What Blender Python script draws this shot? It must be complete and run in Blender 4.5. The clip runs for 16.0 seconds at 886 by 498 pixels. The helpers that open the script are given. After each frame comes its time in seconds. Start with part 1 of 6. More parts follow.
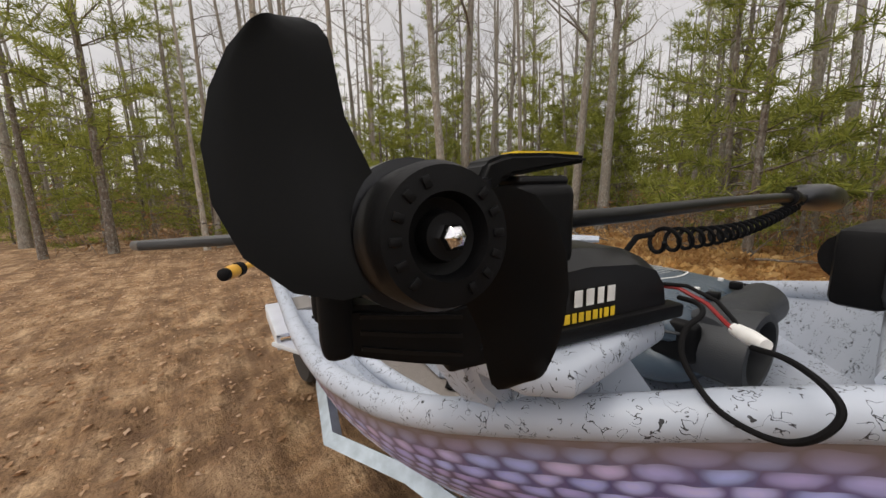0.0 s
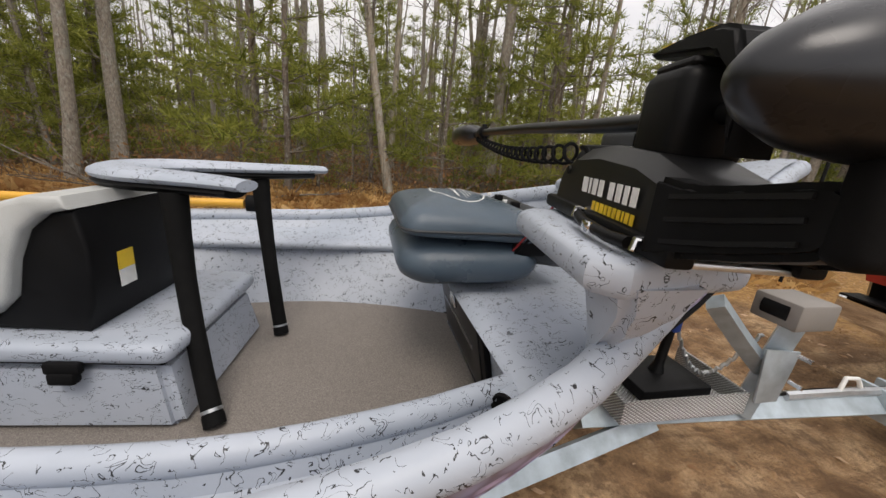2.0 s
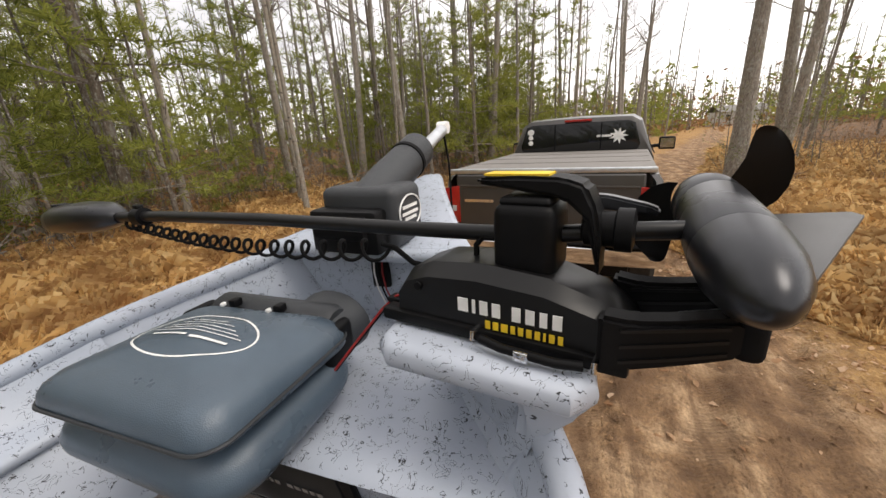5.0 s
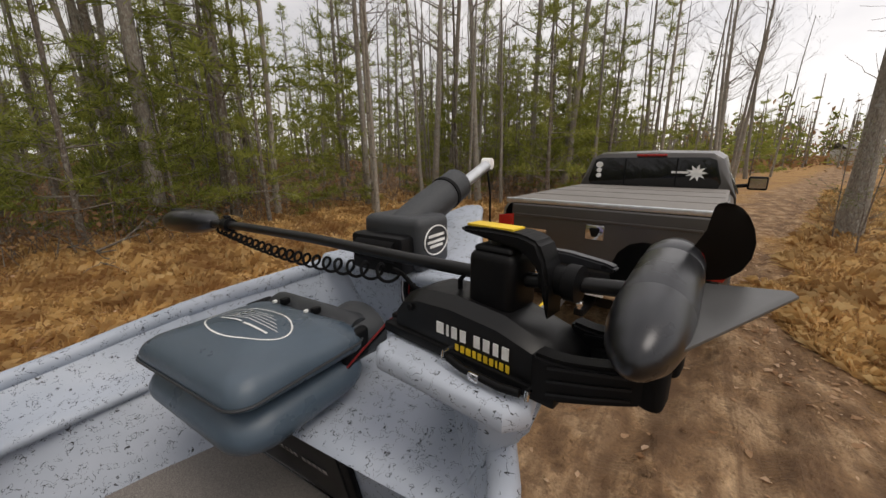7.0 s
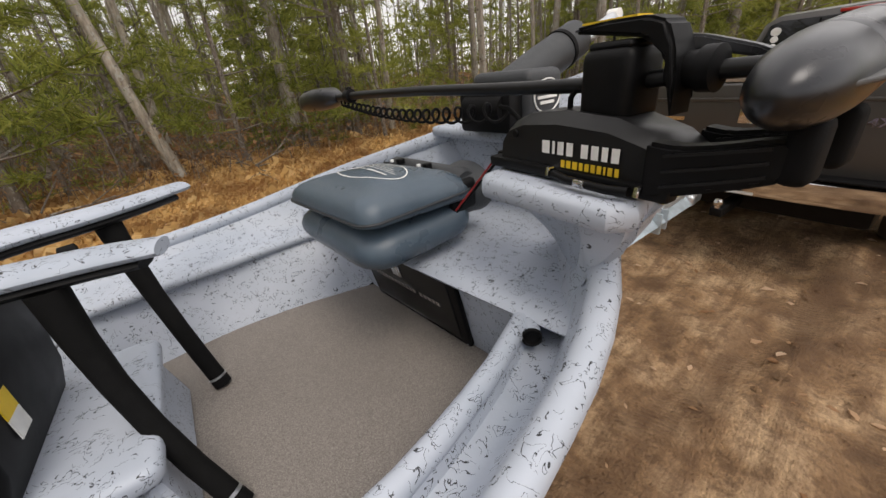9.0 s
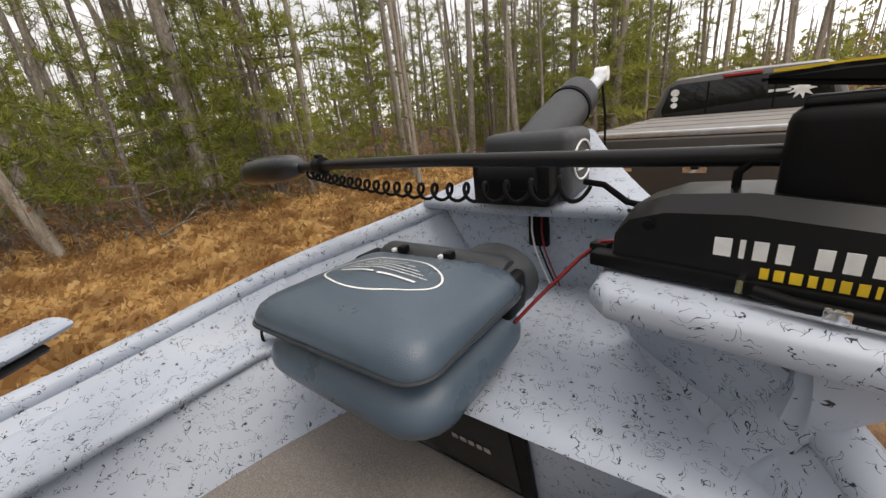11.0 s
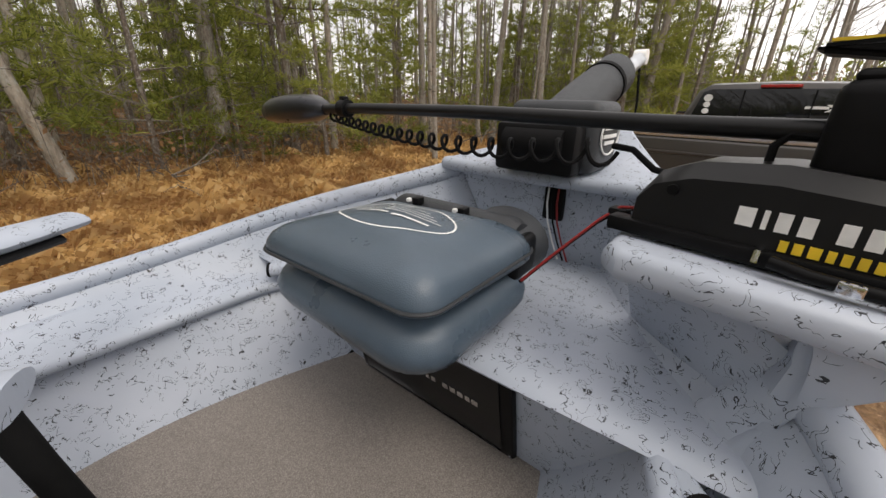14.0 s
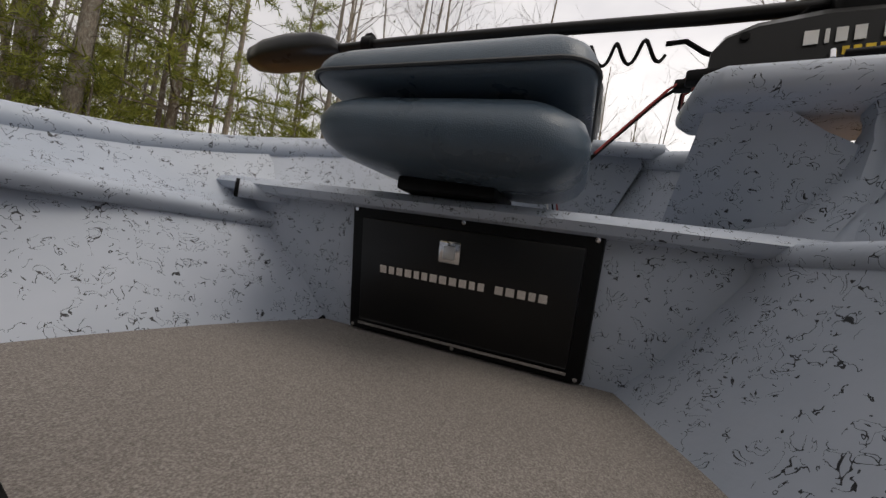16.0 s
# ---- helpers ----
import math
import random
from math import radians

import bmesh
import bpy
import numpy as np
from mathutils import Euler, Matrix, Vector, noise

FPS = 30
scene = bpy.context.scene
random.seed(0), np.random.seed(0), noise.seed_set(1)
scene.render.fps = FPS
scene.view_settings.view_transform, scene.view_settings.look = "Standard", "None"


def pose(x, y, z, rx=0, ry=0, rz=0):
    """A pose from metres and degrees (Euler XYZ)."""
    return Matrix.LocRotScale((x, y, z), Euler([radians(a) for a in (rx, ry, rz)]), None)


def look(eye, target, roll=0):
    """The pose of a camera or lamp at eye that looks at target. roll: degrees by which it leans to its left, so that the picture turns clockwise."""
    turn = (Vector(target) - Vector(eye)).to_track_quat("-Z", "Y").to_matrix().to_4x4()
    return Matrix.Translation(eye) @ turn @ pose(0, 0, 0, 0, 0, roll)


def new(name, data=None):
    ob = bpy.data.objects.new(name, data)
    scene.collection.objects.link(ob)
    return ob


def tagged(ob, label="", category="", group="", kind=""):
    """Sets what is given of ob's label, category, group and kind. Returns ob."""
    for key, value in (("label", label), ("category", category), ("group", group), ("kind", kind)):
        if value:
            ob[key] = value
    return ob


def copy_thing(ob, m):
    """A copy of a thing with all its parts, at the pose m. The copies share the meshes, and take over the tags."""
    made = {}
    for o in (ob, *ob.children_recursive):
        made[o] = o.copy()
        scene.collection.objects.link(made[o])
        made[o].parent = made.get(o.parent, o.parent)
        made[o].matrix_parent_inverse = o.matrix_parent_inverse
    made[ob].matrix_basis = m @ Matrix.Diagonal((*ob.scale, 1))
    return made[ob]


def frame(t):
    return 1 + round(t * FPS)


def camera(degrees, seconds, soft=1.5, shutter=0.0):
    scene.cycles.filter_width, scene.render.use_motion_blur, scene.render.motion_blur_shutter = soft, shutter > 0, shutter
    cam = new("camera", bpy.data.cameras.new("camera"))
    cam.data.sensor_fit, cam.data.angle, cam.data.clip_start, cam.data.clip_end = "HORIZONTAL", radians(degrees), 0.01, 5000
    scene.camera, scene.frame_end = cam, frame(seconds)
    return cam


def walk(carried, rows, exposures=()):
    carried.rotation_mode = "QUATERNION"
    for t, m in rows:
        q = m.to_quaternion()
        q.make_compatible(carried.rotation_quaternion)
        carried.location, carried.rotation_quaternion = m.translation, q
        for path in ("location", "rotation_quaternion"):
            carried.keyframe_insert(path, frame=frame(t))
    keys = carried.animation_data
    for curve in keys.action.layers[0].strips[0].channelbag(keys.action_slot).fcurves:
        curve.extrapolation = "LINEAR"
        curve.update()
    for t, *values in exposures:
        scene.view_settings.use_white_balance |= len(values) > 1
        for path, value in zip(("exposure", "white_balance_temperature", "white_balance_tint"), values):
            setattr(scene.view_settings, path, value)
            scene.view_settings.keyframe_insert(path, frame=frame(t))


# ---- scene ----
from mathutils.bvhtree import BVHTree

cam = camera(101, 16.0)

PATH = [
    (0, pose(0.488, -1.151, 1.691, 80.12, 1.30, 55.58)),
    (0.5, pose(0.266, -1.382, 1.698, 78.59, 0.05, 40.37)),
    (1, pose(-0.033, -1.354, 1.598, 77.16, -1.71, 25.89)),
    (1.5, pose(-0.273, -1.235, 1.564, 74.69, -2.97, 8.62)),
    (2, pose(-0.384, -1.188, 1.563, 73.94, -4.88, -11.78)),
    (2.5, pose(-0.553, -1.235, 1.595, 73.30, -3.76, -29.62)),
    (3, pose(-0.538, -1.096, 1.734, 66.53, 3.40, -46.35)),
    (3.5, pose(-0.614, -0.848, 1.839, 67.38, 0.37, -55.36)),
    (4, pose(-0.527, -0.796, 1.847, 68.11, 2.91, -64.61)),
    (4.2, pose(-0.499, -0.782, 1.805, 69.08, 3.21, -68.20)),
    (6.3, pose(-0.704, -0.827, 1.900, 75.88, 4.33, -69.12)),
    (6.5, pose(-0.658, -0.863, 1.938, 75.58, 3.24, -66.25)),
    (7, pose(-0.618, -0.988, 1.879, 75.72, 0.34, -58.63)),
    (7.5, pose(-0.621, -1.111, 1.838, 75.11, -1.19, -50.99)),
    (8, pose(-0.624, -1.232, 1.754, 72.12, 0.58, -45.74)),
    (8.5, pose(-0.642, -1.160, 1.659, 66.06, 3.47, -39.91)),
    (8.7, pose(-0.693, -1.116, 1.666, 64.20, 4.60, -40.68)),
    (10.8, pose(-0.663, -0.634, 1.719, 72.24, 4.47, -51.06)),
    (11, pose(-0.603, -0.577, 1.721, 70.64, 6.03, -54.61)),
    (11.5, pose(-0.588, -0.505, 1.612, 72.29, 7.10, -57.70)),
    (12, pose(-0.627, -0.481, 1.529, 74.10, 5.70, -59.83)),
    (12.5, pose(-0.665, -0.444, 1.501, 76.97, 4.61, -61.29)),
    (13, pose(-0.665, -0.491, 1.580, 75.94, 6.10, -59.35)),
    (13.5, pose(-0.640, -0.572, 1.670, 71.02, 5.29, -56.03)),
    (14, pose(-0.640, -0.574, 1.658, 67.73, -1.04, -51.31)),
    (14.5, pose(-0.586, -0.638, 1.767, 70.39, 8.02, -54.71)),
    (15, pose(-0.651, -0.493, 1.562, 74.44, 4.14, -58.18)),
    (15.5, pose(-0.789, -0.313, 1.262, 84.73, -8.81, -67.47)),
    (16, pose(-0.834, -0.258, 1.022, 90.22, -9.17, -70.13)),
]
walk(cam, PATH, exposures=[
    (t, e - 0.40, 6800, 11) for t, e in ((0, -0.0), (0.5, 0.0), (1, -0.12), (1.5, 0.02), (2, 0.06), (3, 0.20), (3.5, 0.17), (4.2, 0.34), (6.3, -0.12), (7, -0.34), (7.5, -0.42), (8, -0.38), (8.5, -0.05),
                                       (10.8, 0.18), (12.5, 0.06), (13.5, 0.08), (14.5, 0.14), (15, -0.04), (15.5, -0.28), (16, -0.40))])

# ---- light ----
world = bpy.data.worlds.new("overcast_sky")
scene.world = world
world.use_nodes = True
wn, wl = world.node_tree.nodes, world.node_tree.links
for n in list(wn):
    wn.remove(n)
w_out = wn.new("ShaderNodeOutputWorld")
w_bg = wn.new("ShaderNodeBackground")
w_sky = wn.new("ShaderNodeTexSky")
w_sky.sky_type = "NISHITA"
w_sky.sun_disc = False
w_sky.sun_elevation = radians(60)
w_sky.sun_rotation = radians(200)
w_co = wn.new("ShaderNodeTexCoord")
w_map = wn.new("ShaderNodeMapping")
w_map.inputs["Scale"].default_value = (1, 1, 2.6)
w_noise = wn.new("ShaderNodeTexNoise")
w_noise.inputs["Scale"].default_value = 2.2
w_noise.inputs["Detail"].default_value = 7
w_ramp = wn.new("ShaderNodeValToRGB")
w_ramp.color_ramp.elements[0].position = 0.33
w_ramp.color_ramp.elements[0].color = (8.4, 8.3, 8.6, 1)
w_ramp.color_ramp.elements[1].position = 0.66
w_ramp.color_ramp.elements[1].color = (12.4, 12.1, 12.0, 1)
w_mix = wn.new("ShaderNodeMixRGB")
w_mix.inputs[0].default_value = 0.86
wl.new(w_co.outputs["Generated"], w_map.inputs[0])
wl.new(w_map.outputs[0], w_noise.inputs["Vector"])
wl.new(w_noise.outputs["Fac"], w_ramp.inputs[0])
wl.new(w_sky.outputs[0], w_mix.inputs[1])
wl.new(w_ramp.outputs[0], w_mix.inputs[2])
w_dot = wn.new("ShaderNodeVectorMath")
w_dot.operation = "DOT_PRODUCT"
w_dot.inputs[1].default_value = (0.78, -0.40, 0.48)
w_glow = wn.new("ShaderNodeMapRange")
w_glow.inputs["From Min"].default_value = -0.6
w_glow.inputs["From Max"].default_value = 0.95
w_glow.inputs["To Min"].default_value = 0.95
w_glow.inputs["To Max"].default_value = 1.75
w_tint = wn.new("ShaderNodeVectorMath")
w_tint.operation = "SCALE"
wl.new(w_co.outputs["Generated"], w_dot.inputs[0])
wl.new(w_dot.outputs["Value"], w_glow.inputs["Value"])
wl.new(w_mix.outputs[0], w_tint.inputs[0])
wl.new(w_glow.outputs[0], w_tint.inputs["Scale"])
wl.new(w_tint.outputs[0], w_bg.inputs[0])
w_bg.inputs[1].default_value = 0.105
wl.new(w_bg.outputs[0], w_out.inputs[0])

sun_data = bpy.data.lights.new("sun", "SUN")
sun_data.energy = 1.7
sun_data.angle = radians(25)
sun_data.color = (1.0, 0.94, 0.86)
sun = new("sun", sun_data)
sun.matrix_world = look((0, 0, 30), (4.0, 17.0, 0))
scene.view_settings.exposure = 0.0


# ---- materials ----
def shader(name, rough=0.6, metal=0.0, base=(0.5, 0.5, 0.5)):
    m = bpy.data.materials.new(name)
    m.use_nodes = True
    b = m.node_tree.nodes["Principled BSDF"]
    b.inputs["Base Color"].default_value = (*base, 1)
    b.inputs["Roughness"].default_value = rough
    b.inputs["Metallic"].default_value = metal
    return m, m.node_tree.nodes, m.node_tree.links, b


def coords(N, L, scale=1.0, kind="Object"):
    c = N.new("ShaderNodeTexCoord")
    mp = N.new("ShaderNodeMapping")
    mp.inputs["Scale"].default_value = (scale, scale, scale) if isinstance(scale, (int, float)) else scale
    L.new(c.outputs[kind], mp.inputs[0])
    return mp.outputs[0]


def fbm(N, L, vec, scale, detail=4, rough=0.55, warp=0.0):
    n = N.new("ShaderNodeTexNoise")
    n.inputs["Scale"].default_value = scale
    n.inputs["Detail"].default_value = detail
    n.inputs["Roughness"].default_value = rough
    n.inputs["Distortion"].default_value = warp
    L.new(vec, n.inputs["Vector"])
    return n.outputs["Fac"]


def ramp(N, L, fac, stops):
    r = N.new("ShaderNodeValToRGB")
    e = r.color_ramp.elements
    while len(e) < len(stops):
        e.new(0.5)
    for el, (p, c) in zip(e, stops):
        el.position = p
        el.color = (*c, 1) if len(c) == 3 else c
    L.new(fac, r.inputs[0])
    return r.outputs[0]


def mix(N, L, fac, a, b, mode="MIX"):
    m = N.new("ShaderNodeMixRGB")
    m.blend_type = mode
    for i, v in ((0, fac), (1, a), (2, b)):
        if isinstance(v, (int, float)):
            m.inputs[i].default_value = v
        elif isinstance(v, tuple):
            m.inputs[i].default_value = (*v, 1)
        else:
            L.new(v, m.inputs[i])
    return m.outputs[0]


def calc(N, L, op, a, b=0.0, c=0.0):
    m = N.new("ShaderNodeMath")
    m.operation = op
    for i, v in enumerate((a, b, c)):
        if isinstance(v, (int, float)):
            m.inputs[i].default_value = v
        else:
            L.new(v, m.inputs[i])
    return m.outputs[0]


def bump(N, L, b, height, strength=0.3, distance=0.01):
    n = N.new("ShaderNodeBump")
    n.inputs["Strength"].default_value = strength
    n.inputs["Distance"].default_value = distance
    L.new(height, n.inputs["Height"])
    L.new(n.outputs[0], b.inputs["Normal"])


def plain(name, base, rough=0.6, metal=0.0, vary=0.18, scale=14.0, bumpy=0.08, fine=260.0, coat=0.0):
    """A surface of one colour with soft mottling, fine grain and worn gloss."""
    m, N, L, b = shader(name, rough, metal, base)
    v = coords(N, L)
    a = fbm(N, L, v, scale, 5)
    dark = tuple(c * (1 - vary) for c in base)
    light = tuple(min(1, c * (1 + vary)) for c in base)
    col = ramp(N, L, a, [(0.3, dark), (0.7, light)])
    L.new(col, b.inputs["Base Color"])
    g = fbm(N, L, v, fine, 3)
    r = calc(N, L, "MULTIPLY_ADD", a, 0.22, rough - 0.11)
    L.new(r, b.inputs["Roughness"])
    bump(N, L, b, g, bumpy, 0.002)
    b.inputs["Coat Weight"].default_value = coat
    b.inputs["Coat Roughness"].default_value = min(0.4, rough)
    if max(base) < 0.02:
        b.inputs["Specular IOR Level"].default_value = 0.15 if rough > 0.42 else 0.24
    return m


def fleck_paint():
    """Pale grey-blue gel coat with short black squiggles, thinly and unevenly strewn."""
    m, N, L, b = shader("flecked_grey_gelcoat", 0.45)
    v = coords(N, L)
    tone = fbm(N, L, v, 3.0, 4)
    base = ramp(N, L, tone, [(0.3, (0.36, 0.405, 0.475)), (0.7, (0.47, 0.51, 0.585))])
    line = fbm(N, L, v, 40.0, 1.6, 0.5, 1.2)
    edge = calc(N, L, "ABSOLUTE", calc(N, L, "SUBTRACT", line, 0.5))
    thin = calc(N, L, "LESS_THAN", edge, 0.0122)
    gate = calc(N, L, "GREATER_THAN", fbm(N, L, v, 34.0, 1.0, 0.4), 0.50)
    patch = calc(N, L, "GREATER_THAN", fbm(N, L, v, 7.0, 3.0), 0.35)
    mark = calc(N, L, "MULTIPLY", calc(N, L, "MULTIPLY", thin, gate), patch)
    L.new(mix(N, L, mark, base, (0.02, 0.022, 0.026)), b.inputs["Base Color"])
    L.new(calc(N, L, "MULTIPLY_ADD", tone, 0.25, 0.33), b.inputs["Roughness"])
    bump(N, L, b, fbm(N, L, v, 90.0, 3), 0.12, 0.004)
    return m


def scale_wrap():
    """Printed fish-scale vinyl: staggered rounded scales in violet, blue and pink under a brown upper edge."""
    m, N, L, b = shader("fish_scale_vinyl", 0.35)
    c = N.new("ShaderNodeTexCoord")
    sep = N.new("ShaderNodeSeparateXYZ")
    L.new(c.outputs["UV"], sep.inputs[0])
    u, w = sep.outputs[0], sep.outputs[1]
    warp = fbm(N, L, coords(N, L), 7.0, 3)
    u = calc(N, L, "ADD", u, calc(N, L, "MULTIPLY", warp, 0.06))
    w = calc(N, L, "ADD", w, calc(N, L, "MULTIPLY", warp, 0.035))
    a = calc(N, L, "DIVIDE", u, 0.066)
    r = calc(N, L, "DIVIDE", w, 0.036)
    row = calc(N, L, "FLOOR", r)
    odd = calc(N, L, "MULTIPLY", calc(N, L, "MODULO", calc(N, L, "ABSOLUTE", row), 2.0), 0.5)
    ac = calc(N, L, "ADD", a, odd)
    cell = calc(N, L, "FLOOR", ac)
    fu = calc(N, L, "SUBTRACT", calc(N, L, "FRACT", ac), 0.5)
    fw = calc(N, L, "SUBTRACT", calc(N, L, "FRACT", r), 0.35)
    d = calc(N, L, "SQRT", calc(N, L, "ADD", calc(N, L, "MULTIPLY", fu, calc(N, L, "MULTIPLY", fu, 3.6)),
                                calc(N, L, "MULTIPLY", fw, calc(N, L, "MULTIPLY", fw, 1.9))))
    ids = N.new("ShaderNodeCombineXYZ")
    L.new(cell, ids.inputs[0])
    L.new(row, ids.inputs[1])
    wnz = N.new("ShaderNodeTexWhiteNoise")
    wnz.noise_dimensions = "2D"
    L.new(ids.outputs[0], wnz.inputs["Vector"])
    big = fbm(N, L, ids.outputs[0], 0.09, 3)
    pick = calc(N, L, "ADD", calc(N, L, "MULTIPLY", wnz.outputs["Value"], 0.45), calc(N, L, "MULTIPLY", big, 0.6))
    body = ramp(N, L, pick, [(0.2, (0.30, 0.24, 0.50)), (0.36, (0.40, 0.38, 0.72)), (0.52, (0.36, 0.46, 0.86)),
                             (0.68, (0.54, 0.48, 0.78)), (0.86, (0.74, 0.74, 0.88))])
    shade = ramp(N, L, d, [(0.2, (1.45, 1.4, 1.4)), (0.6, (1.0, 1.0, 1.05)), (0.92, (0.30, 0.25, 0.36))])
    col = mix(N, L, 1.0, body, shade, "MULTIPLY")
    top = ramp(N, L, sep.outputs[1], [(0.0, (1, 1, 1)), (0.06, (0, 0, 0))])
    col = mix(N, L, top, col, (0.17, 0.13, 0.10))
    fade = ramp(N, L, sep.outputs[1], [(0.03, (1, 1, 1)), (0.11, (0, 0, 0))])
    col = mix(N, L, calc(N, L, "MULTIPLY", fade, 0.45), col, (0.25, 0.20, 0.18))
    L.new(col, b.inputs["Base Color"])
    b.inputs["Coat Weight"].default_value = 0.3
    return m


def carpet():
    m, N, L, b = shader("grey_brown_marine_carpet", 0.95)
    v = coords(N, L)
    f1 = fbm(N, L, v, 420.0, 2)
    f2 = fbm(N, L, v, 5.0, 4)
    c1 = ramp(N, L, f1, [(0.3, (0.13, 0.115, 0.105)), (0.5, (0.24, 0.215, 0.195)), (0.72, (0.40, 0.365, 0.33))])
    c2 = mix(N, L, calc(N, L, "MULTIPLY", f2, 0.35), c1, (0.16, 0.14, 0.125))
    L.new(c2, b.inputs["Base Color"])
    bump(N, L, b, f1, 0.6, 0.004)
    return m


def dirt():
    """Packed sandy track with wheel marks, their rut shade put into the soil colour, running out into dead grass and
    leaf litter beside it.
    """
    m, N, L, b = shader("sandy_track_and_litter", 0.95)
    v = coords(N, L)
    sep = N.new("ShaderNodeSeparateXYZ")
    L.new(v, sep.inputs[0])
    big = fbm(N, L, v, 0.35, 5)
    mid = fbm(N, L, v, 2.2, 6, 0.62)
    fine = fbm(N, L, v, 38.0, 5, 0.7)
    soil = ramp(N, L, mid, [(0.34, (0.165, 0.090, 0.040)), (0.48, (0.42, 0.250, 0.124)), (0.62, (0.70, 0.475, 0.275))])
    soil = mix(N, L, calc(N, L, "MULTIPLY", ramp(N, L, fine, [(0.4, (0, 0, 0)), (0.7, (1, 1, 1))]), 0.6), soil, (0.15, 0.088, 0.048))
    # dark patches among the clods: shade of the lumps put into the soil colour
    clod_shade = ramp(N, L, fbm(N, L, v, 9.0, 6, 0.72), [(0.40, (1, 1, 1)), (0.50, (0, 0, 0))])
    soil = mix(N, L, calc(N, L, "MULTIPLY", clod_shade, 0.58), soil, (0.11, 0.060, 0.030))
    # ruts and tread prints: darker soil, with the hollows' shade painted in
    stretch = coords(N, L, (0.30, 3.6, 1.0))
    rut = fbm(N, L, stretch, 1.0, 6, 0.66, 1.0)
    soil = mix(N, L, calc(N, L, "MULTIPLY", ramp(N, L, rut, [(0.44, (0, 0, 0)), (0.60, (1, 1, 1))]), 0.66), soil, (0.17, 0.092, 0.045))
    line = calc(N, L, "ADD", calc(N, L, "ADD", sep.outputs[1], calc(N, L, "MULTIPLY", calc(N, L, "SUBTRACT", sep.outputs[0], 3.0), 0.27)),
                calc(N, L, "MULTIPLY", calc(N, L, "SUBTRACT", fbm(N, L, v, 0.7, 3), 0.5), 0.7))
    tread = 0.0
    for y0 in (-1.25, -1.95, -2.55, -3.2):
        gap = calc(N, L, "ABSOLUTE", calc(N, L, "SUBTRACT", line, y0))
        tread = calc(N, L, "MAXIMUM", ramp(N, L, gap, [(0.07, (1, 1, 1)), (0.15, (0, 0, 0))]), tread)
    worn = ramp(N, L, fbm(N, L, v, 1.6, 4), [(0.40, (0, 0, 0)), (0.58, (1, 1, 1))])
    tread = calc(N, L, "MULTIPLY", tread, worn)
    lug = calc(N, L, "MULTIPLY", calc(N, L, "ADD", calc(N, L, "SINE", calc(N, L, "ADD", calc(N, L, "MULTIPLY", sep.outputs[0], 190.0), calc(N, L, "MULTIPLY", line, 60.0))), 1.0), 0.5)
    soil = mix(N, L, calc(N, L, "MULTIPLY", tread, calc(N, L, "MULTIPLY_ADD", lug, 0.20, 0.46)), soil, (0.15, 0.082, 0.040))
    grass = ramp(N, L, fbm(N, L, v, 16.0, 5, 0.7), [(0.3, (0.15, 0.08, 0.03)), (0.5, (0.40, 0.22, 0.075)), (0.7, (0.62, 0.39, 0.15))])
    grass = mix(N, L, calc(N, L, "MULTIPLY", ramp(N, L, big, [(0.5, (0, 0, 0)), (0.62, (1, 1, 1))]), 0.5), grass, (0.24, 0.125, 0.05))
    wob = calc(N, L, "MULTIPLY", calc(N, L, "SUBTRACT", big, 0.5), 4.5)
    bend = calc(N, L, "MULTIPLY", calc(N, L, "MAXIMUM", calc(N, L, "SUBTRACT", sep.outputs[0], 3.0), 0.0), 0.31)
    narrow = calc(N, L, "MINIMUM", calc(N, L, "MULTIPLY", calc(N, L, "MAXIMUM", calc(N, L, "SUBTRACT", sep.outputs[0], 1.0), 0.0), 0.28), 1.9)
    y = calc(N, L, "ADD", calc(N, L, "ADD", sep.outputs[1], bend), wob)
    west = calc(N, L, "MULTIPLY", calc(N, L, "MAXIMUM", calc(N, L, "SUBTRACT", -2.0, sep.outputs[0]), 0.0), 1.3)
    port = calc(N, L, "SUBTRACT", y, calc(N, L, "ADD", 2.7, calc(N, L, "MULTIPLY", west, 0.12)))
    star = calc(N, L, "SUBTRACT", -2.9, calc(N, L, "ADD", y, west))
    off = calc(N, L, "ADD", calc(N, L, "MAXIMUM", port, star), narrow)
    ragged = calc(N, L, "ADD", off, calc(N, L, "MULTIPLY", calc(N, L, "SUBTRACT", fine, 0.5), 1.6))
    duff = ramp(N, L, fbm(N, L, v, 24.0, 5, 0.75), [(0.3, (0.07, 0.040, 0.022)), (0.52, (0.19, 0.110, 0.058)), (0.72, (0.34, 0.20, 0.10))])
    wood = ramp(N, L, calc(N, L, "MULTIPLY", ragged, 0.1), [(0.36, (0, 0, 0)), (0.60, (1, 1, 1))])
    grass = mix(N, L, wood, grass, duff)
    t = ramp(N, L, ragged, [(0.0, (0, 0, 0)), (0.55, (1, 1, 1))])
    L.new(mix(N, L, t, soil, grass), b.inputs["Base Color"])
    grit = fbm(N, L, v, 9.0, 6, 0.72)
    bump(N, L, b, calc(N, L, "ADD", calc(N, L, "ADD", calc(N, L, "MULTIPLY", mid, 0.8), calc(N, L, "MULTIPLY", rut, 0.9)), calc(N, L, "ADD", calc(N, L, "MULTIPLY", grit, 0.8), calc(N, L, "ADD", calc(N, L, "MULTIPLY", fine, 0.6), calc(N, L, "MULTIPLY", tread, calc(N, L, "MULTIPLY_ADD", lug, 0.16, -0.5))))), 1.0, 0.06)
    return m


